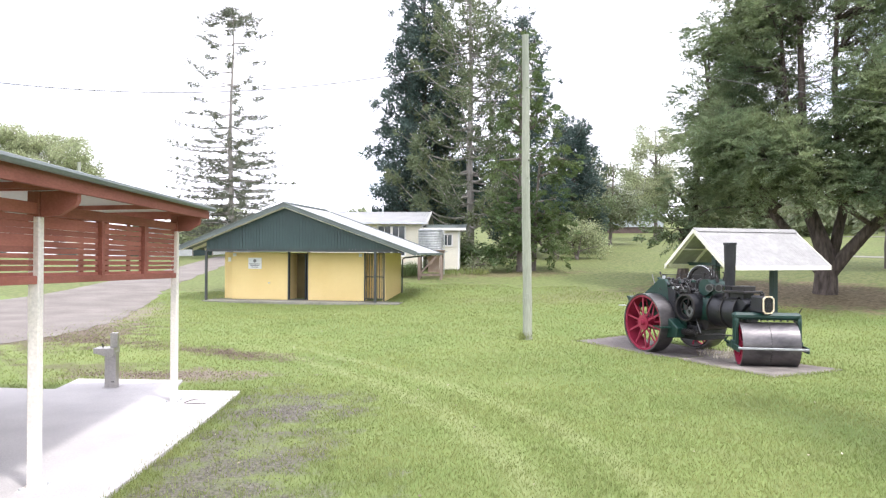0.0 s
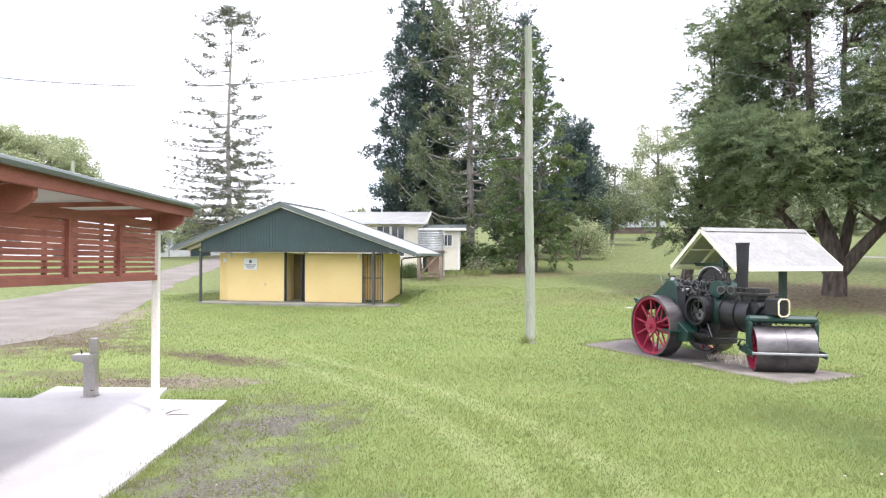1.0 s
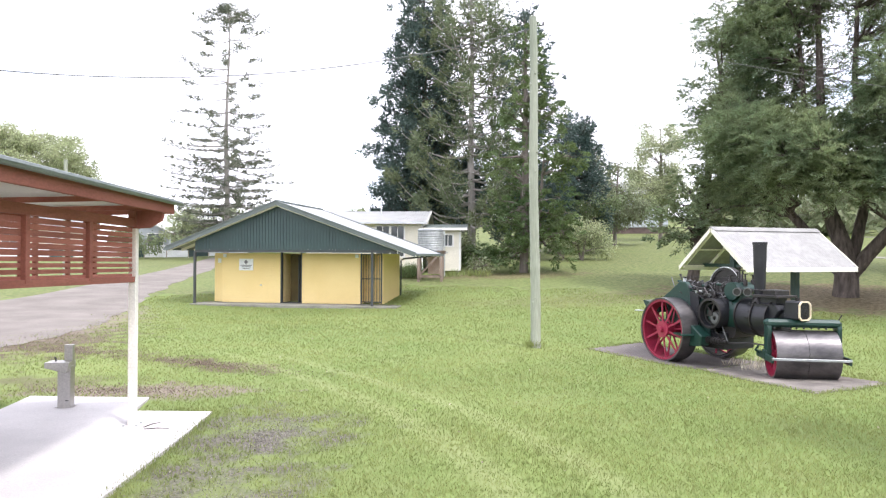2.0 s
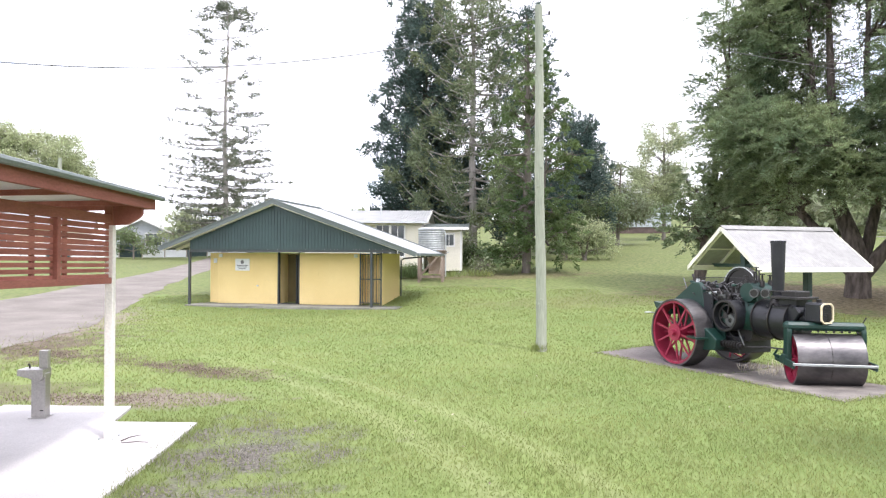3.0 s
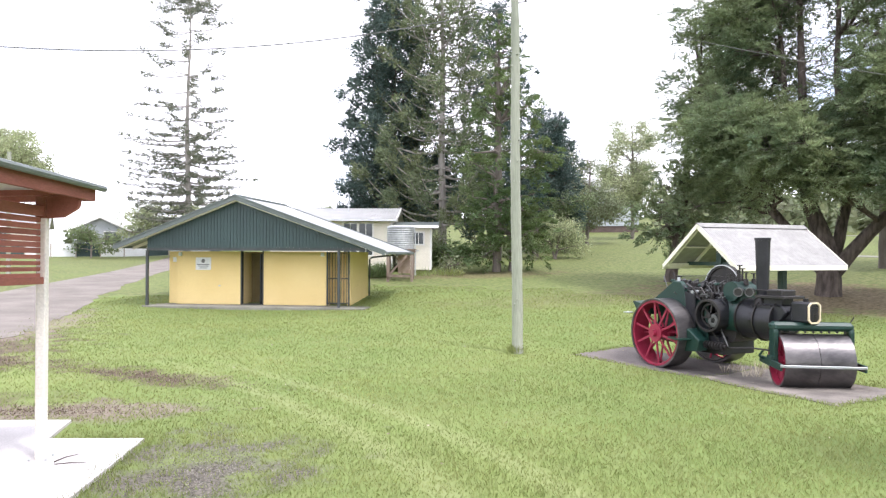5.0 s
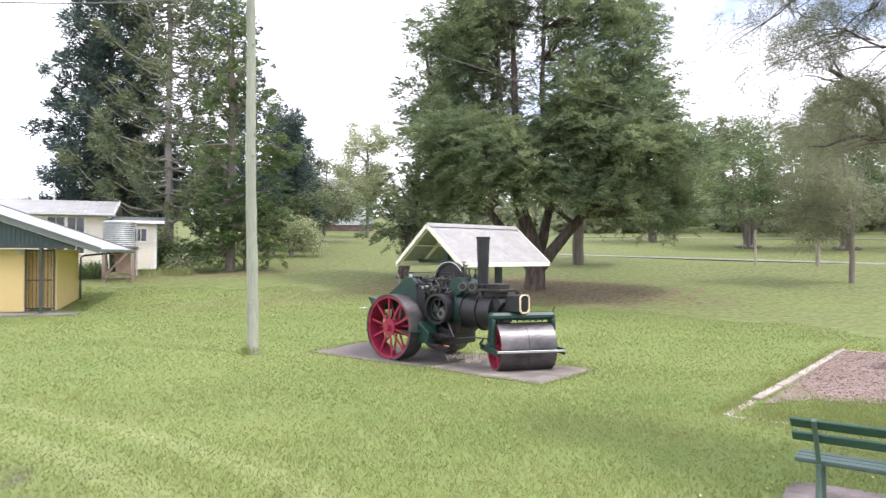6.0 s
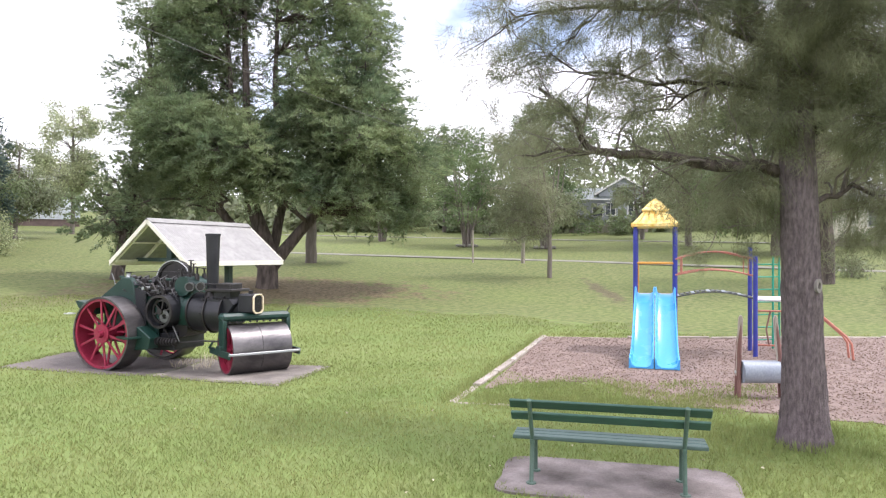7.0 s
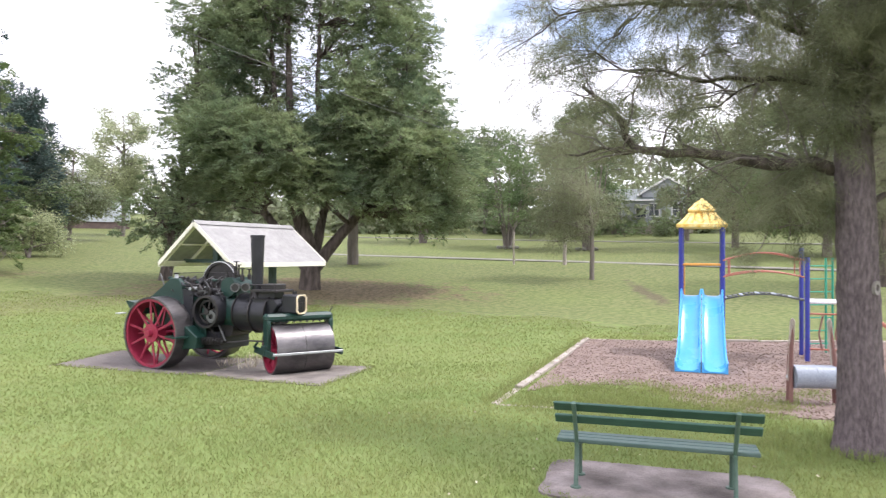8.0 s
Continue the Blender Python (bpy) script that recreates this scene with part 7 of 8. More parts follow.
# casuarina by the play area
def casuarina():
    t = thing("casuarina_tree", on(7.94, 5.28), 0, "large casuarina with furrowed bark and fine hanging needles", "tree")
    t.scale = (0.87, 0.87, 0.87)
    rng, rr = np.random.default_rng(51), random.Random(51)
    # trunk with a fluted, furrowed surface
    seg, rows, verts, faces = 100, 90, [], []
    H = 9.5
    for i in range(rows + 1):
        z = -0.15 + H * i / rows
        f = max(z, 0) / H
        r0 = 0.246 - 0.12 * f + 0.09 * math.exp(-max(z, 0) * 3.2)
        cx, cy = -0.055 * z * 0.5 + 0.03 * math.sin(z), 0.03 * z * 0.5
        for k in range(seg):
            a = 2 * math.pi * k / seg
            n1 = noise.noise(Vector((math.cos(a) * 3.4, math.sin(a) * 3.4, z * 0.55)))
            n2 = noise.noise(Vector((math.cos(a) * 8.5, math.sin(a) * 8.5, z * 4.0)))
            n3 = noise.noise(Vector((math.cos(a) * 15.0, math.sin(a) * 15.0, z * 9.0)))
            r = r0 * (1 + 0.04 * n1 + 0.11 * (abs(n2) - 0.25) + 0.08 * n3)
            verts.append((cx + r * math.cos(a), cy + r * math.sin(a), z))
    for i in range(rows):
        for k in range(seg):
            a, b = i * seg + k, i * seg + (k + 1) % seg
            faces.append((a, b, b + seg, a + seg))
    me = mesh_of("trunk", verts, faces, True)
    me.materials.append(TRUNK_BROWN)
    part("trunk", me, TRUNK_BROWN, t)
    part("knot", ring(0.085, 0.045, 0.05, 16, Matrix.Translation((-0.12, -0.18, 2.0)) @ pose(0, 0, 0, 0, 0, 64) @ Matrix.Diagonal((1, 0.55, 1, 1))), TRUNK_PALE, t, "old branch scar", True)
    R, D = Vector((0.69, -0.724, 0)), Vector((0.724, 0.69, 0))

    def q(w, d, z):
        return R * w + D * d + Vector((0, 0, z + 0.30))
    main = [
        ([q(-0.1, 0, 3.15), q(-0.7, 0.1, 3.22), q(-1.5, 0.35, 3.30), q(-2.1, 0.55, 3.36), q(-2.55, 0.75, 3.55), q(-2.75, 0.85, 3.95), q(-3.1, 1.0, 4.35)], [0.12, 0.105, 0.09, 0.085, 0.075, 0.055, 0.03]),
        ([q(-2.2, 0.6, 3.40), q(-2.9, 0.8, 3.50), q(-3.4, 1.0, 3.42)], [0.05, 0.035, 0.015]),
        ([q(-0.1, 0, 4.1), q(-0.9, 0.3, 4.25), q(-1.7, 0.6, 4.35), q(-2.4, 0.8, 4.5), q(-3.0, 1.0, 4.8)], [0.10, 0.08, 0.065, 0.045, 0.02]),
        ([q(-1.0, 0.3, 4.27), q(-1.6, 0.4, 3.98), q(-2.1, 0.5, 3.86)], [0.05, 0.035, 0.015]),
        ([q(-0.1, 0, 4.6), q(-1.2, 0.5, 5.2), q(-2.3, 0.9, 5.5), q(-3.4, 1.3, 5.45), q(-4.3, 1.6, 5.0)], [0.10, 0.075, 0.055, 0.035, 0.012]),
        ([q(-2.3, 0.9, 5.5), q(-2.7, 1.1, 5.15), q(-3.1, 1.2, 4.75), q(-3.7, 1.3, 4.62), q(-4.2, 1.6, 4.40)], [0.035, 0.03, 0.022, 0.015, 0.006]),
        ([q(-0.1, 0, 5.4), q(-1.0, 0.2, 6.3), q(-2.4, 0.6, 6.8), q(-3.9, 1.0, 6.3)], [0.09, 0.07, 0.045, 0.015]),
        ([q(0.1, 0, 3.6), q(0.8, -0.3, 4.2), q(1.6, -0.5, 4.4), q(2.6, -0.8, 4.1)], [0.09, 0.07, 0.05, 0.02]),
        ([q(0.1, 0, 2.7), q(0.7, 0.2, 2.95), q(1.4, 0.5, 2.75), q(1.9, 0.8, 2.3)], [0.06, 0.045, 0.03, 0.012]),
        ([q(0.0, -0.1, 4.4), q(0.3, -1.0, 5.0), q(0.2, -2.0, 5.2), q(0.0, -2.9, 4.8)], [0.08, 0.06, 0.04, 0.015]),
        ([q(0.0, 0.1, 4.0), q(-0.3, 1.2, 4.6), q(-0.6, 2.3, 4.5)], [0.08, 0.05, 0.02]),
        ([q(0.1, 0, 6.0), q(1.4, 0.3, 6.9), q(2.8, 0.2, 7.0)], [0.08, 0.05, 0.02]),
    ]
    twigs, pos, dirs = [], [], []

    def spray(c, k, droop, scale=1.0):
        for _ in range(2):  # two brushes of needles that fan out and hang
            lean = rng.normal(size=3) * 0.6
            n = k // 2
            off = rng.normal(size=(n, 3)) * 0.055 * scale + lean * rng.uniform(0, 0.22, (n, 1))
            pos.append(np.array(c) + rng.normal(size=3) * 0.13 * scale + off)
            dirs.append(rng.normal(size=(n, 3)) * 0.55 + lean * 0.9 + (0, 0, -droop * 0.8))

    for pts, rad in main:
        L = len(pts)
        for i in range(1, L):
            for _ in range(5):
                f = rr.random()
                base = pts[i - 1].lerp(pts[i], f)
                along = (pts[i] - pts[i - 1]).normalized()
                d = (along * rr.uniform(0.2, 1.0) + Vector((rr.uniform(-1, 1), rr.uniform(-1, 1), rr.uniform(-0.5, 0.8)))).normalized()
                ln = rr.uniform(0.5, 1.15)
                tip = base + d * ln + Vector((0, 0, -0.2 * ln))
                tw = bow(base, tip, 0.08, 4, rr, 0.08)
                twigs.append((tw, taper(min(rad[i] * 0.5, 0.022), 0.004, 4)))
                sparse = 0.45 if i < L * 0.5 and base.z < 4.6 else 1.0
                for v in tw[1:]:
                    if rr.random() < (0.85 if v.dot(R) > -1.5 or v.z < 4.2 else 0.42) * sparse:
                        spray(v, int((210 if v.dot(R) > -2.0 else 90) * sparse) + 20, 0.55)
    # hanging curtains of foliage round the trunk and ahead of the play tower
    for (w, d, z, r, k) in ((-0.9, -0.2, 4.9, 0.6, 16), (0.3, -0.6, 4.3, 0.7, 20), (1.2, -0.4, 4.0, 0.7, 22), (1.6, 0.1, 3.1, 0.6, 16), (0.9, 0.4, 2.7, 0.45, 12), (-0.5, 0.8, 3.9, 0.7, 18), (-1.0, 1.1, 2.9, 0.5, 6), (-0.7, 0.9, 2.45, 0.4, 4), (-0.3, 0.4, 2.9, 0.45, 10),
                            (0.0, -0.8, 5.6, 0.8, 22), (-1.2, 0.6, 5.9, 0.8, 22), (1.9, 0.3, 5.4, 0.9, 22), (-3.1, 1.1, 4.1, 0.4, 4), (-0.3, -0.5, 4.7, 0.5, 16), (0.2, -0.6, 5.3, 0.6, 18), (0.5, -0.5, 4.0, 0.45, 12), (-0.7, -0.4, 5.6, 0.6, 16), (0.9, -0.5, 4.9, 0.6, 16), (1.4, -0.3, 5.8, 0.7, 16), (-2.4, 0.9, 4.6, 0.5, 9), (-3.6, 1.3, 5.6, 0.6, 12), (-1.9, 0.8, 6.6, 0.8, 18), (0.6, 0.2, 6.6, 0.9, 20), (2.6, -0.2, 3.6, 0.6, 14),
                            (-0.2, -0.5, 4.15, 0.40, 18), (0.3, -0.55, 4.35, 0.45, 18), (-0.5, -0.3, 3.6, 0.36, 10), (-0.8, 0.2, 2.85, 0.36, 8), (-0.7, 0.3, 2.45, 0.30, 7), (-0.45, 0.2, 3.1, 0.34, 8), (0.7, -0.4, 4.4, 0.5, 16), (-0.4, -0.6, 5.0, 0.55, 18),
                            (-1.6, 0.5, 4.8, 0.5, 12), (-2.1, 0.7, 5.4, 0.6, 14), (-1.0, 0.3, 5.1, 0.5, 12), (-1.5, 0.6, 5.9, 0.6, 12), (2.3, 0.4, 2.6, 0.45, 10), (-0.2, -1.6, 5.2, 0.8, 14), (-2.2, 0.6, 5.9, 0.7, 26), (-1.2, 0.2, 6.2, 0.7, 26), (-3.0, 0.8, 6.2, 0.6, 14), (-1.6, -0.2, 5.3, 0.6, 16), (0.4, -0.9, 5.9, 0.8, 24), (0.1, -0.55, 4.25, 0.35, 10), (0.5, -0.6, 3.6, 0.4, 10), (-0.2, -0.5, 6.4, 0.8, 20), (0.5, 1.2, 3.4, 0.7, 16)):
        c = q(w, d, z)
        for _ in range(k):
            v = Vector((rr.gauss(0, r * 0.6), rr.gauss(0, r * 0.6), rr.gauss(0, r * 0.6)))
            twigs.append((bow(c + v * 0.1, c + v, -0.05, 3, rr, 0.08), taper(0.010, 0.003, 3)))
            spray(c + v, 270, 0.75, 1.25)
    for i in range(26):
        b = q(rr.uniform(-1.9, 2.2), rr.uniform(-0.6, 1.2), rr.uniform(3.4, 5.6))
        twigs.append((bow(b, b + Vector((rr.uniform(-0.3, 0.3), rr.uniform(-0.3, 0.3), -rr.uniform(0.5, 1.2))), 0, 5, rr, 0.12), taper(0.010, 0.003, 5)))
    for limb in main:
        pts, rad = limb
        rad = [r * (0.42 if pts[0].z > 4 else 0.72) for r in rad]
        wav, wide = [pts[0]], [rad[0]]
        for (a, b), (ra, rb) in zip(zip(pts, pts[1:]), zip(rad, rad[1:])):
            for f in (0.33, 0.67, 1.0):
                wav.append(a.lerp(b, f) + Vector((rr.uniform(-1, 1), rr.uniform(-1, 1), rr.uniform(-1, 1))) * 0.055)
                wide.append((ra + (rb - ra) * f) * rr.uniform(0.9, 1.12))
        part("limb", limbs_mesh("limb", [(wav, wide)], TRUNK_DARK, 9), TRUNK_DARK, t)
    part("branchwork", limbs_mesh("branchwork", twigs, TRUNK_GREY, 4), TRUNK_GREY, t)
    part("crown", leaf_mesh("crown", np.concatenate(pos), np.concatenate(dirs), 0.21, 0.0052, rng, NEEDLE, 0.1, None, 3), NEEDLE, t)


casuarina()

# left background
broad_tree("leafy_tree", (-50.0, 85.0), [[(0, 0, -0.2, 0.5), (0, 0, 4, 0.4), (0, 0, 10, 0.1)]], scatter_lobes(61, [(-6.5, 6.5, -4, 4, 6.0, 13.5, 2.1, 20), (-4, 4, -3, 3, 12, 15.5, 1.8, 9)]), LEAF_PALE, 420, (0.32, 0.13), TRUNK_GREY, "large rounded olive-green tree beyond the road", seed=61)
broad_tree("leafy_shrub", (-31.0, 70.5), [[(0, 0, -0.1, 0.10), (0, 0, 1.6, 0.05)]], scatter_lobes(63, [(-1.8, 1.8, -0.8, 0.8, 0.8, 2.6, 0.9, 9)]), LEAF_LIGHT, 260, (0.28, 0.12), TRUNK_GREY, "yellow-green garden shrub by the fence", "shrub", seed=63)
broad_tree("leafy_tree", (-25.0, 76.0), [[(0, 0, -0.1, 0.2), (0, 0, 2.5, 0.12), (0, 0, 5, 0.05)]], scatter_lobes(64, [(-4.5, 2.5, -1.8, 1.8, 1.6, 5.6, 1.2, 16)]), LEAF_PALE, 190, (0.34, 0.14), TRUNK_GREY, "light green garden tree", seed=64)
for i, (x, y, r, n, lf, lab) in enumerate(((60.5, 41.0, 1.1, 7, LEAF_MID, "dark green garden shrub before the house"), (63.5, 38.0, 1.3, 8, LEAF_LIGHT, "yellowish garden shrub before the house"), (57.5, 43.0, 1.0, 7, LEAF_MID, "dark green garden shrub before the house"), (53.0, 47.0, 1.2, 8, LEAF_OLIVE, "olive garden shrub by the path"),
                                           (55, 12.5, 1.2, 8, LEAF_MID, "dark green garden shrub before the house"), (36.6, 11.3, 0.6, 6, LEAF_OLIVE, "low dull shrub by a tree trunk"), (1.9, 39.3, 0.5, 6, LEAF_OLIVE, "low scrub beside the annexe"), (2.6, 44.0, 0.9, 8, LEAF_MID, "dark scrub under the pines"), (-0.3, 45.5, 1.3, 9, LEAF_OLIVE, "pale scrub under the pines"))):
    broad_tree("leafy_shrub", (x, y), [[(0, 0, -0.1, 0.06), (0.1, 0, 0.8, 0.03)]], scatter_lobes(70 + i, [(-r * 1.4, r * 1.4, -r, r, r * 0.35, r * 1.3, r * 0.62, n)]), lf, 420 if r < 1 else 260, (0.24, 0.10), TRUNK_GREY, lab, "shrub", seed=70 + i)


def far_woods():
    """Distant tree line closing the horizon."""
    rng = np.random.default_rng(90)
    pos, dirs = [], []
    for k in range(200):
        a = radians(rng.uniform(-62, 100))
        r = rng.uniform(105, 150)
        x, y = r * math.sin(a), r * math.cos(a)
        h = rng.uniform(1.8, 3.6) if a < radians(0) else rng.uniform(3.5, 8.0) if a < radians(28) else rng.uniform(9, 16)
        n = 190
        c = np.array([x, y, ground_z(x, y) + h * 0.5])
        pos.append(c + in_ball(rng, n, 0.3) * (h * 0.6, h * 0.6, h * 0.52))
        dirs.append(rng.normal(size=(n, 3)))
    for k in range(150):
        a = radians(rng.uniform(10, 80))
        r = rng.uniform(74, 96)
        if radians(12) < a < radians(20):
            continue
        x, y, h = r * math.sin(a), r * math.cos(a), rng.uniform(1.6, 4.2)
        n = 150
        c = np.array([x, y, ground_z(x, y) + h * 0.45])
        pos.append(c + in_ball(rng, n, 0.3) * (h * 0.8, h * 0.8, h * 0.52))
        dirs.append(rng.normal(size=(n, 3)))
    me = leaf_mesh("far_woods", np.concatenate(pos), np.concatenate(dirs), 1.1, 0.6, rng, LEAF_OLIVE)
    tagged(new("far_woods", me), "distant hazy green tree line", "woods", kind="stuff")


far_woods()


# ---- background houses, fence, posts ----
def cottage(name, at, turn, w, d, h, roof_h, wall_mat, roof_mat, label, base=0.6, windows=(), gable_front=False, base_mat=None):
    t = thing(name, at, turn, label, "house")
    part("base", box((w - 0.1, d - 0.1, base + 0.8), (0, d / 2, base / 2 - 0.4)), base_mat or TIMBER_GREY, t)
    part("wall", box((w, d, h), (0, d / 2 + 0.02, base + h / 2)), wall_mat, t)
    boards(t, -w / 2, w / 2, -0.02, base, base + h, wall_mat, 0.2)
    for (x0, x1, z0, z1) in windows:
        sash_window(t, x0, x1, base + z0, base + z1, -0.06)
    e = 0.5
    if gable_front:
        for s in (-1, 1):
            m = frame_to((s * (w / 2 + e), -e, base + h - 0.1), (0, 1, 0), (-s * (w / 2 + e), 0, roof_h))
            part("roof", corrugated(d + 2 * e, math.hypot(w / 2 + e, roof_h), 0.3, 0.04, 0.01, m=m), roof_mat, t)
            part("barge_board", beam((s * (w / 2 + e), -e, base + h - 0.1), (0, -e, base + h - 0.1 + roof_h), 0.05, 0.2), WHITE_PAINT, t)
        part("gable", prism([(-w / 2, base + h), (w / 2, base + h), (0, base + h + roof_h * 0.9)], 0.1, Matrix.Translation((0, -0.02, 0))), wall_mat, t)
    else:
        for s in (-1, 1):
            yy = -e if s < 0 else d + e
            m = frame_to((-w / 2 - e, yy, base + h - 0.1), (1, 0, 0), (0, -s * (d / 2 + e), roof_h))
            part("roof", corrugated(w + 2 * e, math.hypot(d / 2 + e, roof_h), 0.3, 0.04, 0.01, m=m), roof_mat, t)
        part("gutter", box((w + 2 * e, 0.12, 0.14), (0, -e - 0.04, base + h - 0.12)), WHITE_PAINT, t)
    return t


BRICK_BASE = surf("dark_red_base", (0.11, 0.078, 0.072), (0.17, 0.125, 0.115), 2.0, 0.9)
cottage("house", on(21.6, 77.6), -14, 6.4, 6.0, 3.9, 1.7, PALE_BLUE_BOARD, ROOF_PALE, "pale blue weatherboard house on a dark base", 0.7, (), base_mat=BRICK_BASE)
cottage("house", on(67.4, 40.05), -58, 5.2, 9.0, 3.2, 1.9, GREY_BOARD, ROOF_GREY_EDGE, "grey-blue gabled cottage behind garden shrubs", 1.0, ((-1.9, -0.9, 0.9, 2.2), (0.5, 1.6, 0.9, 2.2)), True)
cottage("house", on(64.6, 43.2), -58, 4.4, 8.0, 2.8, 1.6, GREY_BOARD, ROOF_GREY_EDGE, "grey-blue cottage wing behind garden shrubs", 0.9, ((-1.6, -0.6, 0.9, 2.2), (0.9, 1.9, 0.9, 2.2)))
broad_tree("leafy_tree", (57.8, 32.9), [[(0, 0, -0.2, 0.2), (0.1, 0, 2.2, 0.15), (0.3, 0, 6.0, 0.05)], [(0, 0, -0.1, 0.16), (-0.7, 0.3, 3.0, 0.08), (-1.0, 0.3, 5.0, 0.03)]],
           scatter_lobes(81, [(-2.4, 2.4, -2.2, 2.2, 2.6, 8.2, 0.95, 30)]), LEAF_OLIVE, 300, (0.26, 0.11), TRUNK_GREY, "dull green garden tree half hiding the cottage", seed=81)
cottage("house", on(57.0, 13.0), -70, 8.0, 8.0, 2.9, 1.4, WHITE_BOARD, ROOF_PALE, "white cottage with a pale iron roof", 0.5, ((-1.8, -0.8, 0.9, 2.2), (1.2, 2.2, 0.9, 2.2)))
# grey boards here put the shade on cream walls into their colour
cottage("house", on(-33.5, 78.0), 20, 5.2, 8.0, 2.3, 1.5, GREY_BOARD, STAND_TIMBER, "gabled cottage behind a fence, cream walls coloured grey for shade", 0.4, ((-2.2, -0.6, 0.6, 2.1), (0.4, 2.0, 0.6, 2.1)), True)
cottage("house", on(-45.0, 76.0), 24, 12.0, 8.0, 2.6, 1.8, WHITE_BOARD, ROOF_PALE, "long white cottage behind a fence", 0.4, ((-2.6, -1.2, 0.9, 2.1), (1.6, 2.8, 0.9, 2.1)))


def fence(a, b, n, material, label):
    t = thing("fence", on(*a), 0, label, "fence")
    o = Vector(on(*a))
    pts = line(a, b, n)
    for i, (p, q) in enumerate(zip(pts, pts[1:])):
        p3, q3 = Vector(on(*p)) - o, Vector(on(*q)) - o
        part("post", box((0.1, 0.1, 1.45), p3 + Vector((0, 0, 0.7))), TIMBER_GREY, t)
        part("panel", beam(p3 + Vector((0, 0, 0.72)), q3 + Vector((0, 0, 0.72)), 0.04, 1.25), material if i % 3 else DARK_GREEN_SHEET, t)


fence((-62, 58.0), (-27.0, 74.0), 18, SIGN_WHITE, "pale panel fence with dark green panels")
fence((-27.0, 74.0), (-4.0, 82.0), 12, SIGN_WHITE, "pale panel fence with dark green panels")


def plain_post(name, at, h, r, material, label, category):
    t = single(name, rod((0, 0, -0.2), (0, 0, h), r, r * 0.85, 12), material, label, category, smooth=True)
    t.matrix_basis = pose(*on(*at))
    return t


plain_post("roadside_pole", (-20.2, 38.0), 6.6, 0.11, POLE_WOOD, "weathered grey pole across the road", "pole")
plain_post("timber_post", (33.56, 28.25), 2.3, 0.12, TIMBER_GREY, "short weathered timber post by the path", "post")
plain_post("timber_post", (31.6, 30.6), 2.0, 0.06, TIMBER_GREY, "thin weathered stake by the path", "post")


def rock_ring(at, seed, n=9):
    rr = random.Random(seed)
    t = thing("rock_ring", on(*at), 0, "pale stones set round a tree base", "stones")
    for i in range(n):
        a = 2 * math.pi * i / n
        bm = bmesh.new()
        bmesh.ops.create_icosphere(bm, subdivisions=1, radius=0.2, matrix=pose(0.75 * math.cos(a), 0.75 * math.sin(a), 0.07, rr.uniform(0, 90), 0, rr.uniform(0, 90)) @ Matrix.Diagonal((1.2, 0.9, 0.8, 1)))
        part("stone", bm, PATH_CONCRETE, t)


rock_ring((41.1, 39.5), 1)
rock_ring((43.9, 33.9), 2)


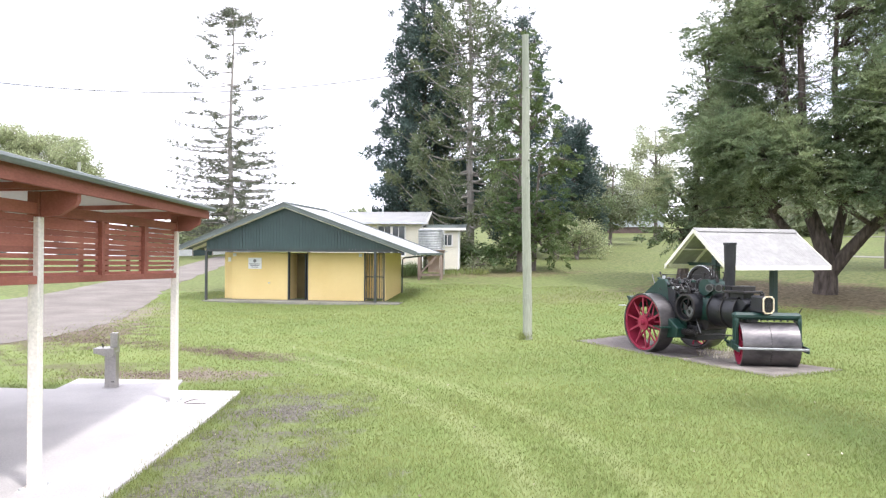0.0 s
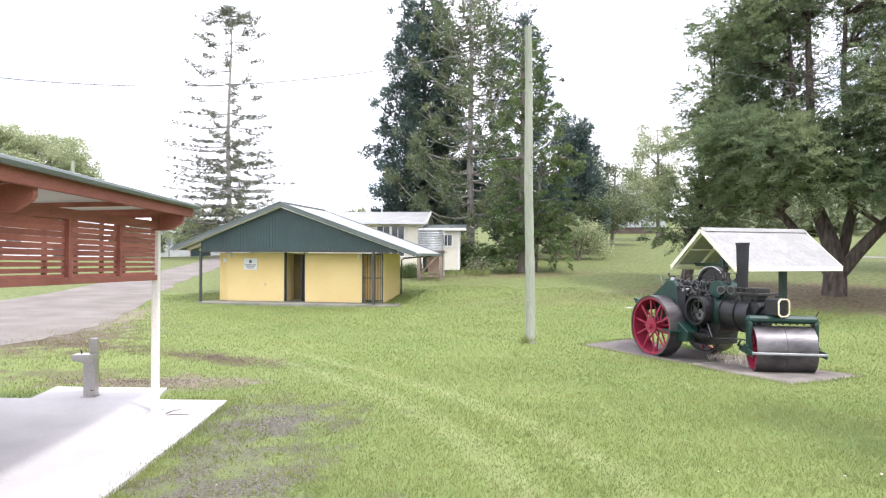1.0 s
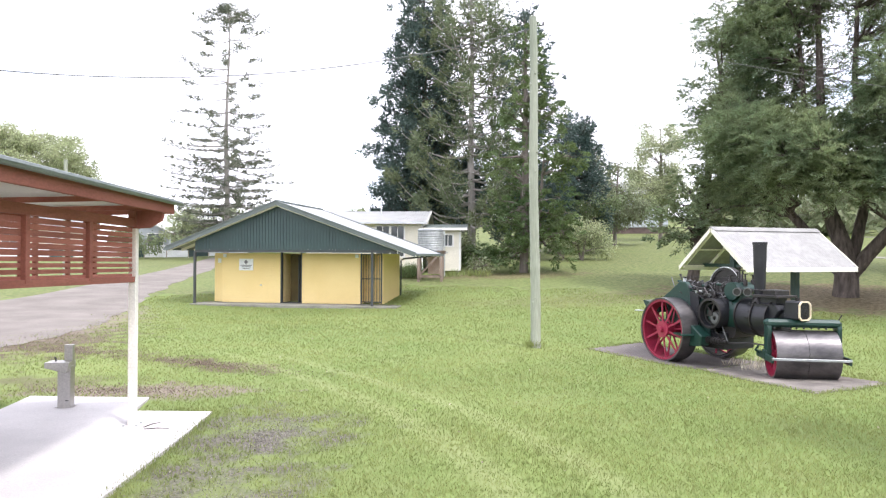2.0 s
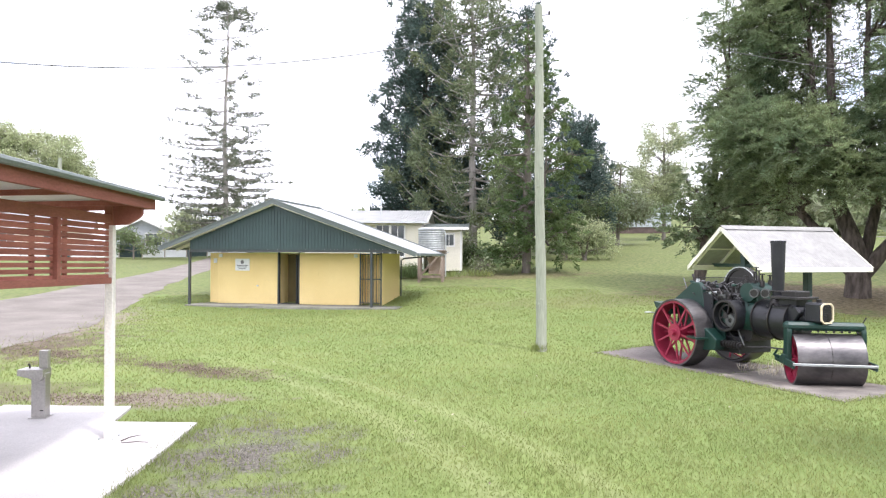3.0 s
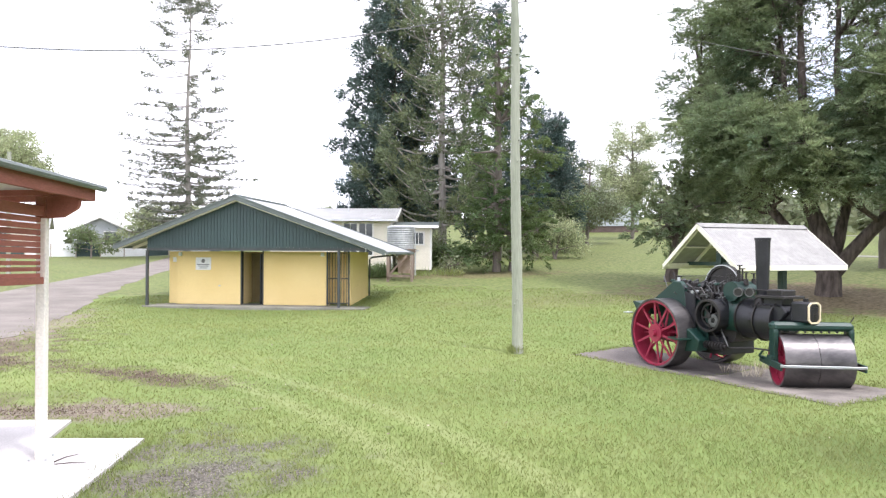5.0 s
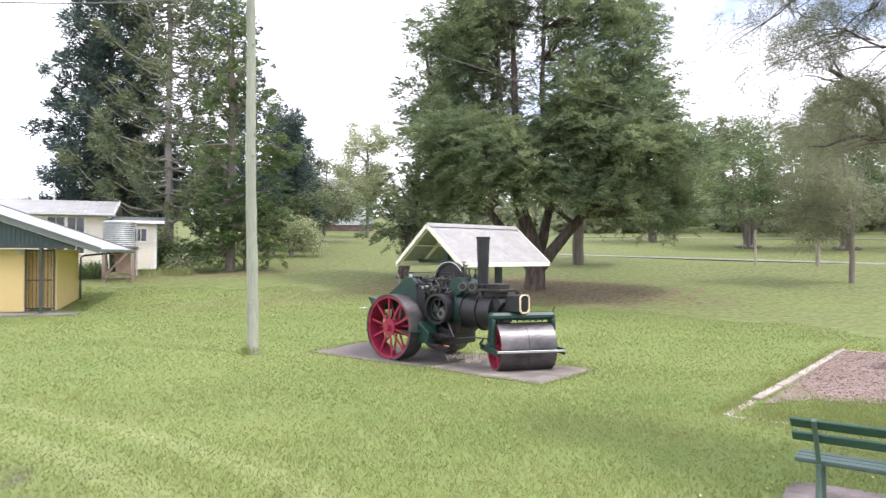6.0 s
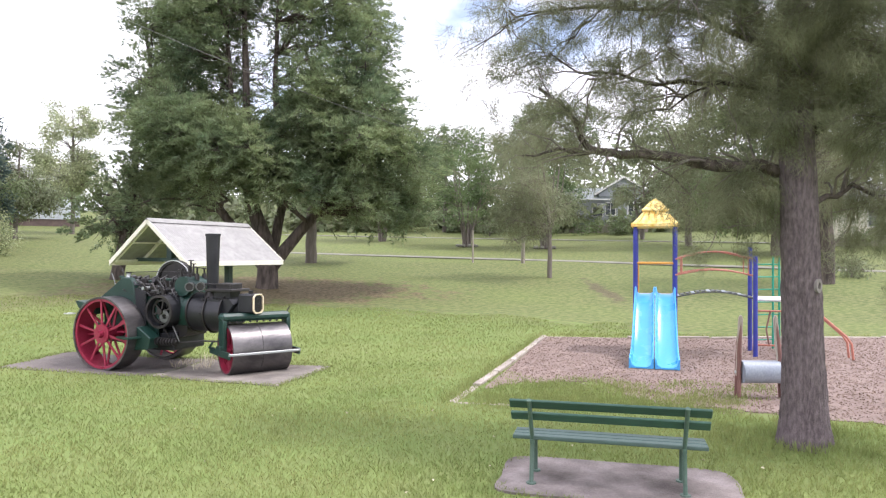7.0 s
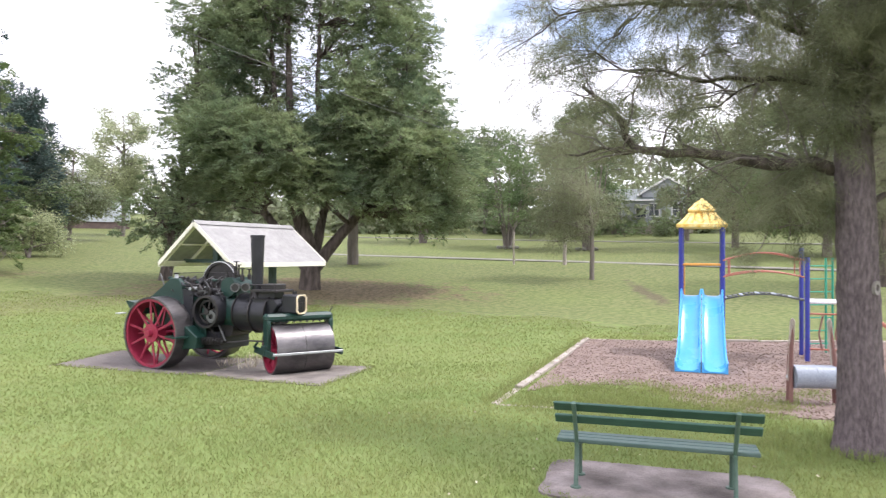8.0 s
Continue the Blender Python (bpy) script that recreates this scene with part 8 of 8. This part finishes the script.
# ---- grass, litter, chips ----
def keep_off(x, y):
    """True where no grass grows: paving, bare soil and the bark bed."""
    if -10.1 < x < -2.76 - (y - 3) * 0.0636 - 0.02 and 2.9 < y < 11.18:
        return True
    if -6.45 < x < -4.45 and 11.1 <= y < 12.14:
        return True
    for quad in (REAR_SLAB, FRONT_SLAB):
        if all((x1 - x0) * (y - y0) - (y1 - y0) * (x - x0) > 0.04 for (x0, y0), (x1, y1) in zip(quad, quad[1:] + quad[:1])):
            return True
    for (cx, cy, rx, ry, turn) in ((5.42, 6.13, 1.02, 0.54, -60),):
        t = radians(turn)
        u, v = (x - cx) * math.cos(t) + (y - cy) * math.sin(t), -(x - cx) * math.sin(t) + (y - cy) * math.cos(t)
        if abs(u / rx) ** 4 + abs(v / ry) ** 4 < 1:
            return True
    for (cx, cy, rx, ry, turn) in ((-2.1, 6.9, 0.95, 3.1, 8), (-2.2, 10.0, 0.95, 1.2, 10), (-4.6, 15.1, 2.1, 0.42, -24), (-5.1, 12.75, 2.1, 0.55, 3), (-8.0, 16.6, 1.8, 0.5, -20), (-6.8, 13.3, 1.6, 0.7, 0), (-9.6, 18.2, 2.0, 4.4, 6), (-11.4, 14.0, 1.6, 3.6, 24), (-10.6, 23.2, 1.1, 5.2, 12)):
        t = radians(turn)
        u, v = (x - cx) * math.cos(t) + (y - cy) * math.sin(t), -(x - cx) * math.sin(t) + (y - cy) * math.cos(t)
        if (u / rx) ** 2 + (v / ry) ** 2 < 0.42 + 0.5 * noise.noise(Vector((x * 2.2, y * 2.2, 5))) + 1.1 * noise.noise(Vector((x * 9, y * 9, 2))):
            return (x * 937.1 + y * 571.3) % 1 < 0.84
    for (cx, cy, rx, ry, turn) in ((15.6, 28.6, 6.8, 4.2, -45),):
        t = radians(turn)
        u, v = (x - cx) * math.cos(t) + (y - cy) * math.sin(t), -(x - cx) * math.sin(t) + (y - cy) * math.cos(t)
        if (u / rx) ** 2 + (v / ry) ** 2 < 0.8 + 0.8 * noise.noise(Vector((x * 0.9, y * 0.9, 5))):
            return True
    # bark bed
    if (x - 6.93) * (-3.58) + (y - 9.54) * 7.32 < 0 and (x - 6.93) * 5.14 + (y - 9.54) * 3.17 > 0 and (x - 14.25) * 6.29 + (y - 13.12) * 5.35 < 0:
        if not (x < 9.5 + 0.9 * noise.noise(Vector((x * 0.9, y * 0.9, 3))) and y > 7.2):
            return True
    if (x + 4) ** 2 + (y - 13.2) ** 2 > (21.5 + 1.6 * noise.noise(Vector((x * 0.5, y * 0.5, 9)))) ** 2:
        return True
    road = -9.9 + 0.0 - max(0, (y - 19.5)) * 0.24
    return x < road and 8 < y < 60


def grass():
    rng = np.random.default_rng(7)
    n = 470000
    az = np.radians(rng.uniform(-38, 88, n) + rng.normal(size=n) * 7)
    r = 36 * rng.uniform(0, 1, n) ** 1.2
    even = rng.random(n) < r / 5.0  # no thick clump in the middle
    az, r = az[even], r[even]
    xy = np.column_stack([r * np.sin(az), 1.5 + r * np.cos(az)])
    m = 110000  # the lawn close round the walk
    xy = np.concatenate([xy, np.column_stack([rng.normal(size=m) * 4.5 + 1.0, rng.normal(size=m) * 3.5 - 0.5])])
    m = 90000  # longer blades, thinning out with the distance
    xy = np.concatenate([xy, np.column_stack([rng.normal(size=m) * 5.0 + 2.5, 3.0 + np.abs(rng.normal(size=m)) * 6.0])])
    grown = np.where(np.arange(len(xy)) >= len(xy) - m, 1.0 + 0.35 * np.exp(-(xy[:, 1] / 12.0) ** 2), 1.0)
    keep = np.array([not keep_off(x, y) for x, y in xy])
    grown = grown[keep]
    xy = xy[keep]
    n = len(xy)
    far = np.hypot(xy[:, 0], xy[:, 1] - 2.0)
    patchy = np.array([noise.noise(Vector((x * 0.55, y * 0.55, 0))) for x, y in xy])
    z = np.array([ground_z(x, y) for x, y in xy])
    for c0, bend, wide in TRACKS:
        off = np.abs(xy[:, 0] + bend * (xy[:, 1] - 5.0) ** 2 - c0) + rng.normal(size=n) * 0.06
        grown = np.where((off < wide) & (xy[:, 1] > 3) & (xy[:, 1] < 16.5), grown * 0.72, grown)
    h = grown * rng.uniform(0.022, 0.046, n) * (1 + 0.45 * patchy) * (1 + far * 0.012)
    w = 0.0026 + 0.00040 * far
    a = rng.uniform(0, 6.283, n)
    lean = rng.normal(size=(n, 2)) * 0.5 * h[:, None]
    v = np.empty((n, 3, 3))
    v[:, 0, 0], v[:, 0, 1], v[:, 0, 2] = xy[:, 0] + np.cos(a) * w, xy[:, 1] + np.sin(a) * w, z
    v[:, 1, 0], v[:, 1, 1], v[:, 1, 2] = xy[:, 0] - np.cos(a) * w, xy[:, 1] - np.sin(a) * w, z
    v[:, 2, 0], v[:, 2, 1], v[:, 2, 2] = xy[:, 0] + lean[:, 0], xy[:, 1] + lean[:, 1], z + h
    me = bpy.data.meshes.new("lawn_grass")
    me.vertices.add(3 * n)
    me.vertices.foreach_set("co", v.ravel())
    me.loops.add(3 * n)
    me.loops.foreach_set("vertex_index", np.arange(3 * n, dtype=np.int32))
    me.polygons.add(n)
    me.polygons.foreach_set("loop_start", np.arange(0, 3 * n, 3, dtype=np.int32))
    me.update(calc_edges=True)
    me.materials.append(BLADE)
    tagged(new("lawn_grass", me), "short mown green grass blades", "grass", kind="stuff")


def tufts(name, spots, n, length, width, label, seed, material=None, splay=0.35):
    rng = np.random.default_rng(seed)
    pos, dirs = [], []
    for (x, y, r) in spots:
        p = rng.normal(size=(n, 2)) * r
        for dx, dy in p:
            pos.append(on(x + dx, y + dy))
            dirs.append((rng.normal() * splay, rng.normal() * splay, 1.0))
    material = material or BLADE
    me = leaf_mesh(name, np.array(pos), np.array(dirs), length, width, rng, material)
    tagged(new(name, me), label, "grass", kind="stuff")


def chips():
    rng = np.random.default_rng(17)
    n = 84000
    xy = np.column_stack([rng.uniform(7, 20, n), rng.uniform(2, 13, n)])
    a, b, c = (xy[:, 0] - 6.93) * (-3.58) + (xy[:, 1] - 9.54) * 7.32, (xy[:, 0] - 6.93) * 5.14 + (xy[:, 1] - 9.54) * 3.17, (xy[:, 0] - 14.25) * 6.29 + (xy[:, 1] - 13.12) * 5.35
    xy = xy[(a < -0.5) & (b > 0.5) & (c < -0.5) & ((xy[:, 0] > 9.3 + rng.normal(size=len(xy)) * 0.4) | (xy[:, 1] < 7.2))]
    pos = np.array([on(x, y, 0.016) for x, y in xy])
    dirs = np.column_stack([rng.normal(size=(len(xy), 2)), np.abs(rng.normal(size=len(xy))) * 0.12])
    me = leaf_mesh("bark_chips", pos, dirs, 0.036, 0.016, rng, CHIP)
    tagged(new("bark_chips", me), "loose reddish bark chips", "bark chips", kind="stuff")


rr_e = random.Random(8)


def fallen_leaves():
    rng = np.random.default_rng(18)
    n = 150
    xy = np.column_stack([rng.uniform(-4, 11, n), rng.uniform(4, 24, n)])
    pos = np.array([on(x, y, 0.045) for x, y in xy])
    dirs = np.column_stack([rng.normal(size=(n, 2)), rng.normal(size=n) * 0.2])
    me = leaf_mesh("fallen_leaves", pos, dirs, 0.036, 0.022, rng, DRY_LEAF)
    tagged(new("fallen_leaves", me), "scattered pale fallen leaves and clover flowers", "leaves", kind="stuff")


tufts("edge_grass", [(7.0 + 1.9 * a + 2.6 * b + rr_e.gauss(0, 0.12), 9.4 - 2.8 * a + 0.35 * b - 0.2 * b * a + rr_e.gauss(0, 0.12), 0.12) for a, b in [(rr_e.random(), rr_e.random() ** 1.6) for _ in range(190)]], 52, 0.085, 0.008, "grass creeping into the bark bed", 43)

def crumbs(name, spots, n, size, material, label, category, seed):
    """Loose bits lying on worn ground, thinning out towards the edge of each oval."""
    rng = np.random.default_rng(seed)
    pos = []
    for (cx, cy, rx, ry, turn) in spots:
        c, s = math.cos(radians(turn)), math.sin(radians(turn))
        uv = rng.normal(size=(n, 2)) * 0.5
        for u, v in uv:
            x, y = cx + u * rx * c - v * ry * s, cy + u * rx * s + v * ry * c
            if noise.noise(Vector((x * 2.2, y * 2.2, 5))) > -0.35 and not (x < -2.74 - (y - 3) * 0.0636 and y < 11.2) and not (-6.45 < x < -4.4 and y < 12.2):
                pos.append(on(x, y, 0.004))
    pos = np.array(pos)
    dirs = np.column_stack([rng.normal(size=(len(pos), 2)), np.abs(rng.normal(size=len(pos))) * 0.5])
    me = leaf_mesh(name, pos, dirs, size[0], size[1], rng, material, 0.8)
    tagged(new(name, me), label, category, kind="stuff")


crumbs("soil_clods", [(-4.7, 15.15, 1.9, 0.38, -24), (-5.3, 12.75, 1.9, 0.5, 3), (-8.0, 16.6, 2.0, 0.6, -20), (-9.8, 18.0, 1.5, 3.4, 6)], 2200, (0.024, 0.018), CLOD, "loose crumbled brown earth in tyre ruts", "soil", 44)
crumbs("gravel_chips", [(-2.1, 6.7, 0.75, 2.8, 8), (-2.15, 10.1, 0.8, 1.0, 10)], 3600, (0.015, 0.012), PEBBLE, "loose grey gravel chips beside the slab", "gravel", 45)
grass()
chips()
fallen_leaves()
rr = random.Random(33)
tufts("edge_grass", [(-2.76 - (y - 3) * 0.0636 + rr.uniform(0.0, 0.10), y, 0.06) for y in [3.1 + i * 0.14 for i in range(58)]] + [(-3.25 - i * 0.1, 11.27, 0.07) for i in range(9)], 36, 0.075, 0.007, "longer grass along the slab edge", 34)
tufts("edge_grass", [(2.18 + rr.gauss(0, 0.12), 17.62 + rr.gauss(0, 0.1), 0.05) for _ in range(14)], 16, 0.2, 0.014, "longer grass round the pole base", 35)
tufts("edge_grass", [(6.6 + rr.uniform(-0.7, 0.5), 16.2 + rr.uniform(-0.5, 0.4), 0.05) for _ in range(12)], 12, 0.2, 0.014, "dry weeds under the roller", 36, DRY_LEAF)
tufts("edge_grass", [(7.86 + rr.gauss(0, 0.5), 5.3 + rr.gauss(0, 0.5), 0.09) for _ in range(60)], 34, 0.13, 0.010, "long grass round the tree base", 37)
tufts("edge_grass", [(8.3 + rr.uniform(-1.2, 0.9), 8.8 + rr.uniform(-1.2, 1.0), 0.14) for _ in range(50)], 24, 0.09, 0.009, "grass creeping into the bark", 38)
tufts("edge_grass", [(6.93 + 7.32 * f + rr.gauss(0, 0.05), 9.66 + 3.58 * f, 0.06) for f in [i / 60 for i in range(60)]] + [(14.35 + 5.35 * f, 13.2 - 6.29 * f, 0.08) for f in [i / 50 for i in range(50)]], 20, 0.12, 0.010, "grass along the timber edging", 39)
tufts("edge_grass", [(x0 + (x1 - x0) * f, y0 + (y1 - y0) * f, 0.06) for (x0, y0), (x1, y1) in ((REAR_SLAB[0], REAR_SLAB[1]), (FRONT_SLAB[0], FRONT_SLAB[1]), (FRONT_SLAB[1], FRONT_SLAB[2]), (FRONT_SLAB[2], FRONT_SLAB[3]), (REAR_SLAB[2], REAR_SLAB[3]), (REAR_SLAB[3], REAR_SLAB[0])) for f in [i / 22 for i in range(22)]], 18, 0.06, 0.009, "grass creeping over the slab edge", 42)
tufts("strap_plants", [(-1.75 + rr.uniform(-0.7, 0.5), 37.9 + rr.uniform(-0.3, 0.3), 0.12) for _ in range(18)], 22, 0.75, 0.05, "dark green strap-leaved plants by the house", 40, LEAF_MID, 0.3)
tufts("edge_grass", [(0.3 + rr.uniform(-1.2, 2.2), 37.9 + rr.uniform(-0.3, 0.4), 0.12) for _ in range(24)], 16, 0.4, 0.03, "rank grass along the annexe", 41)
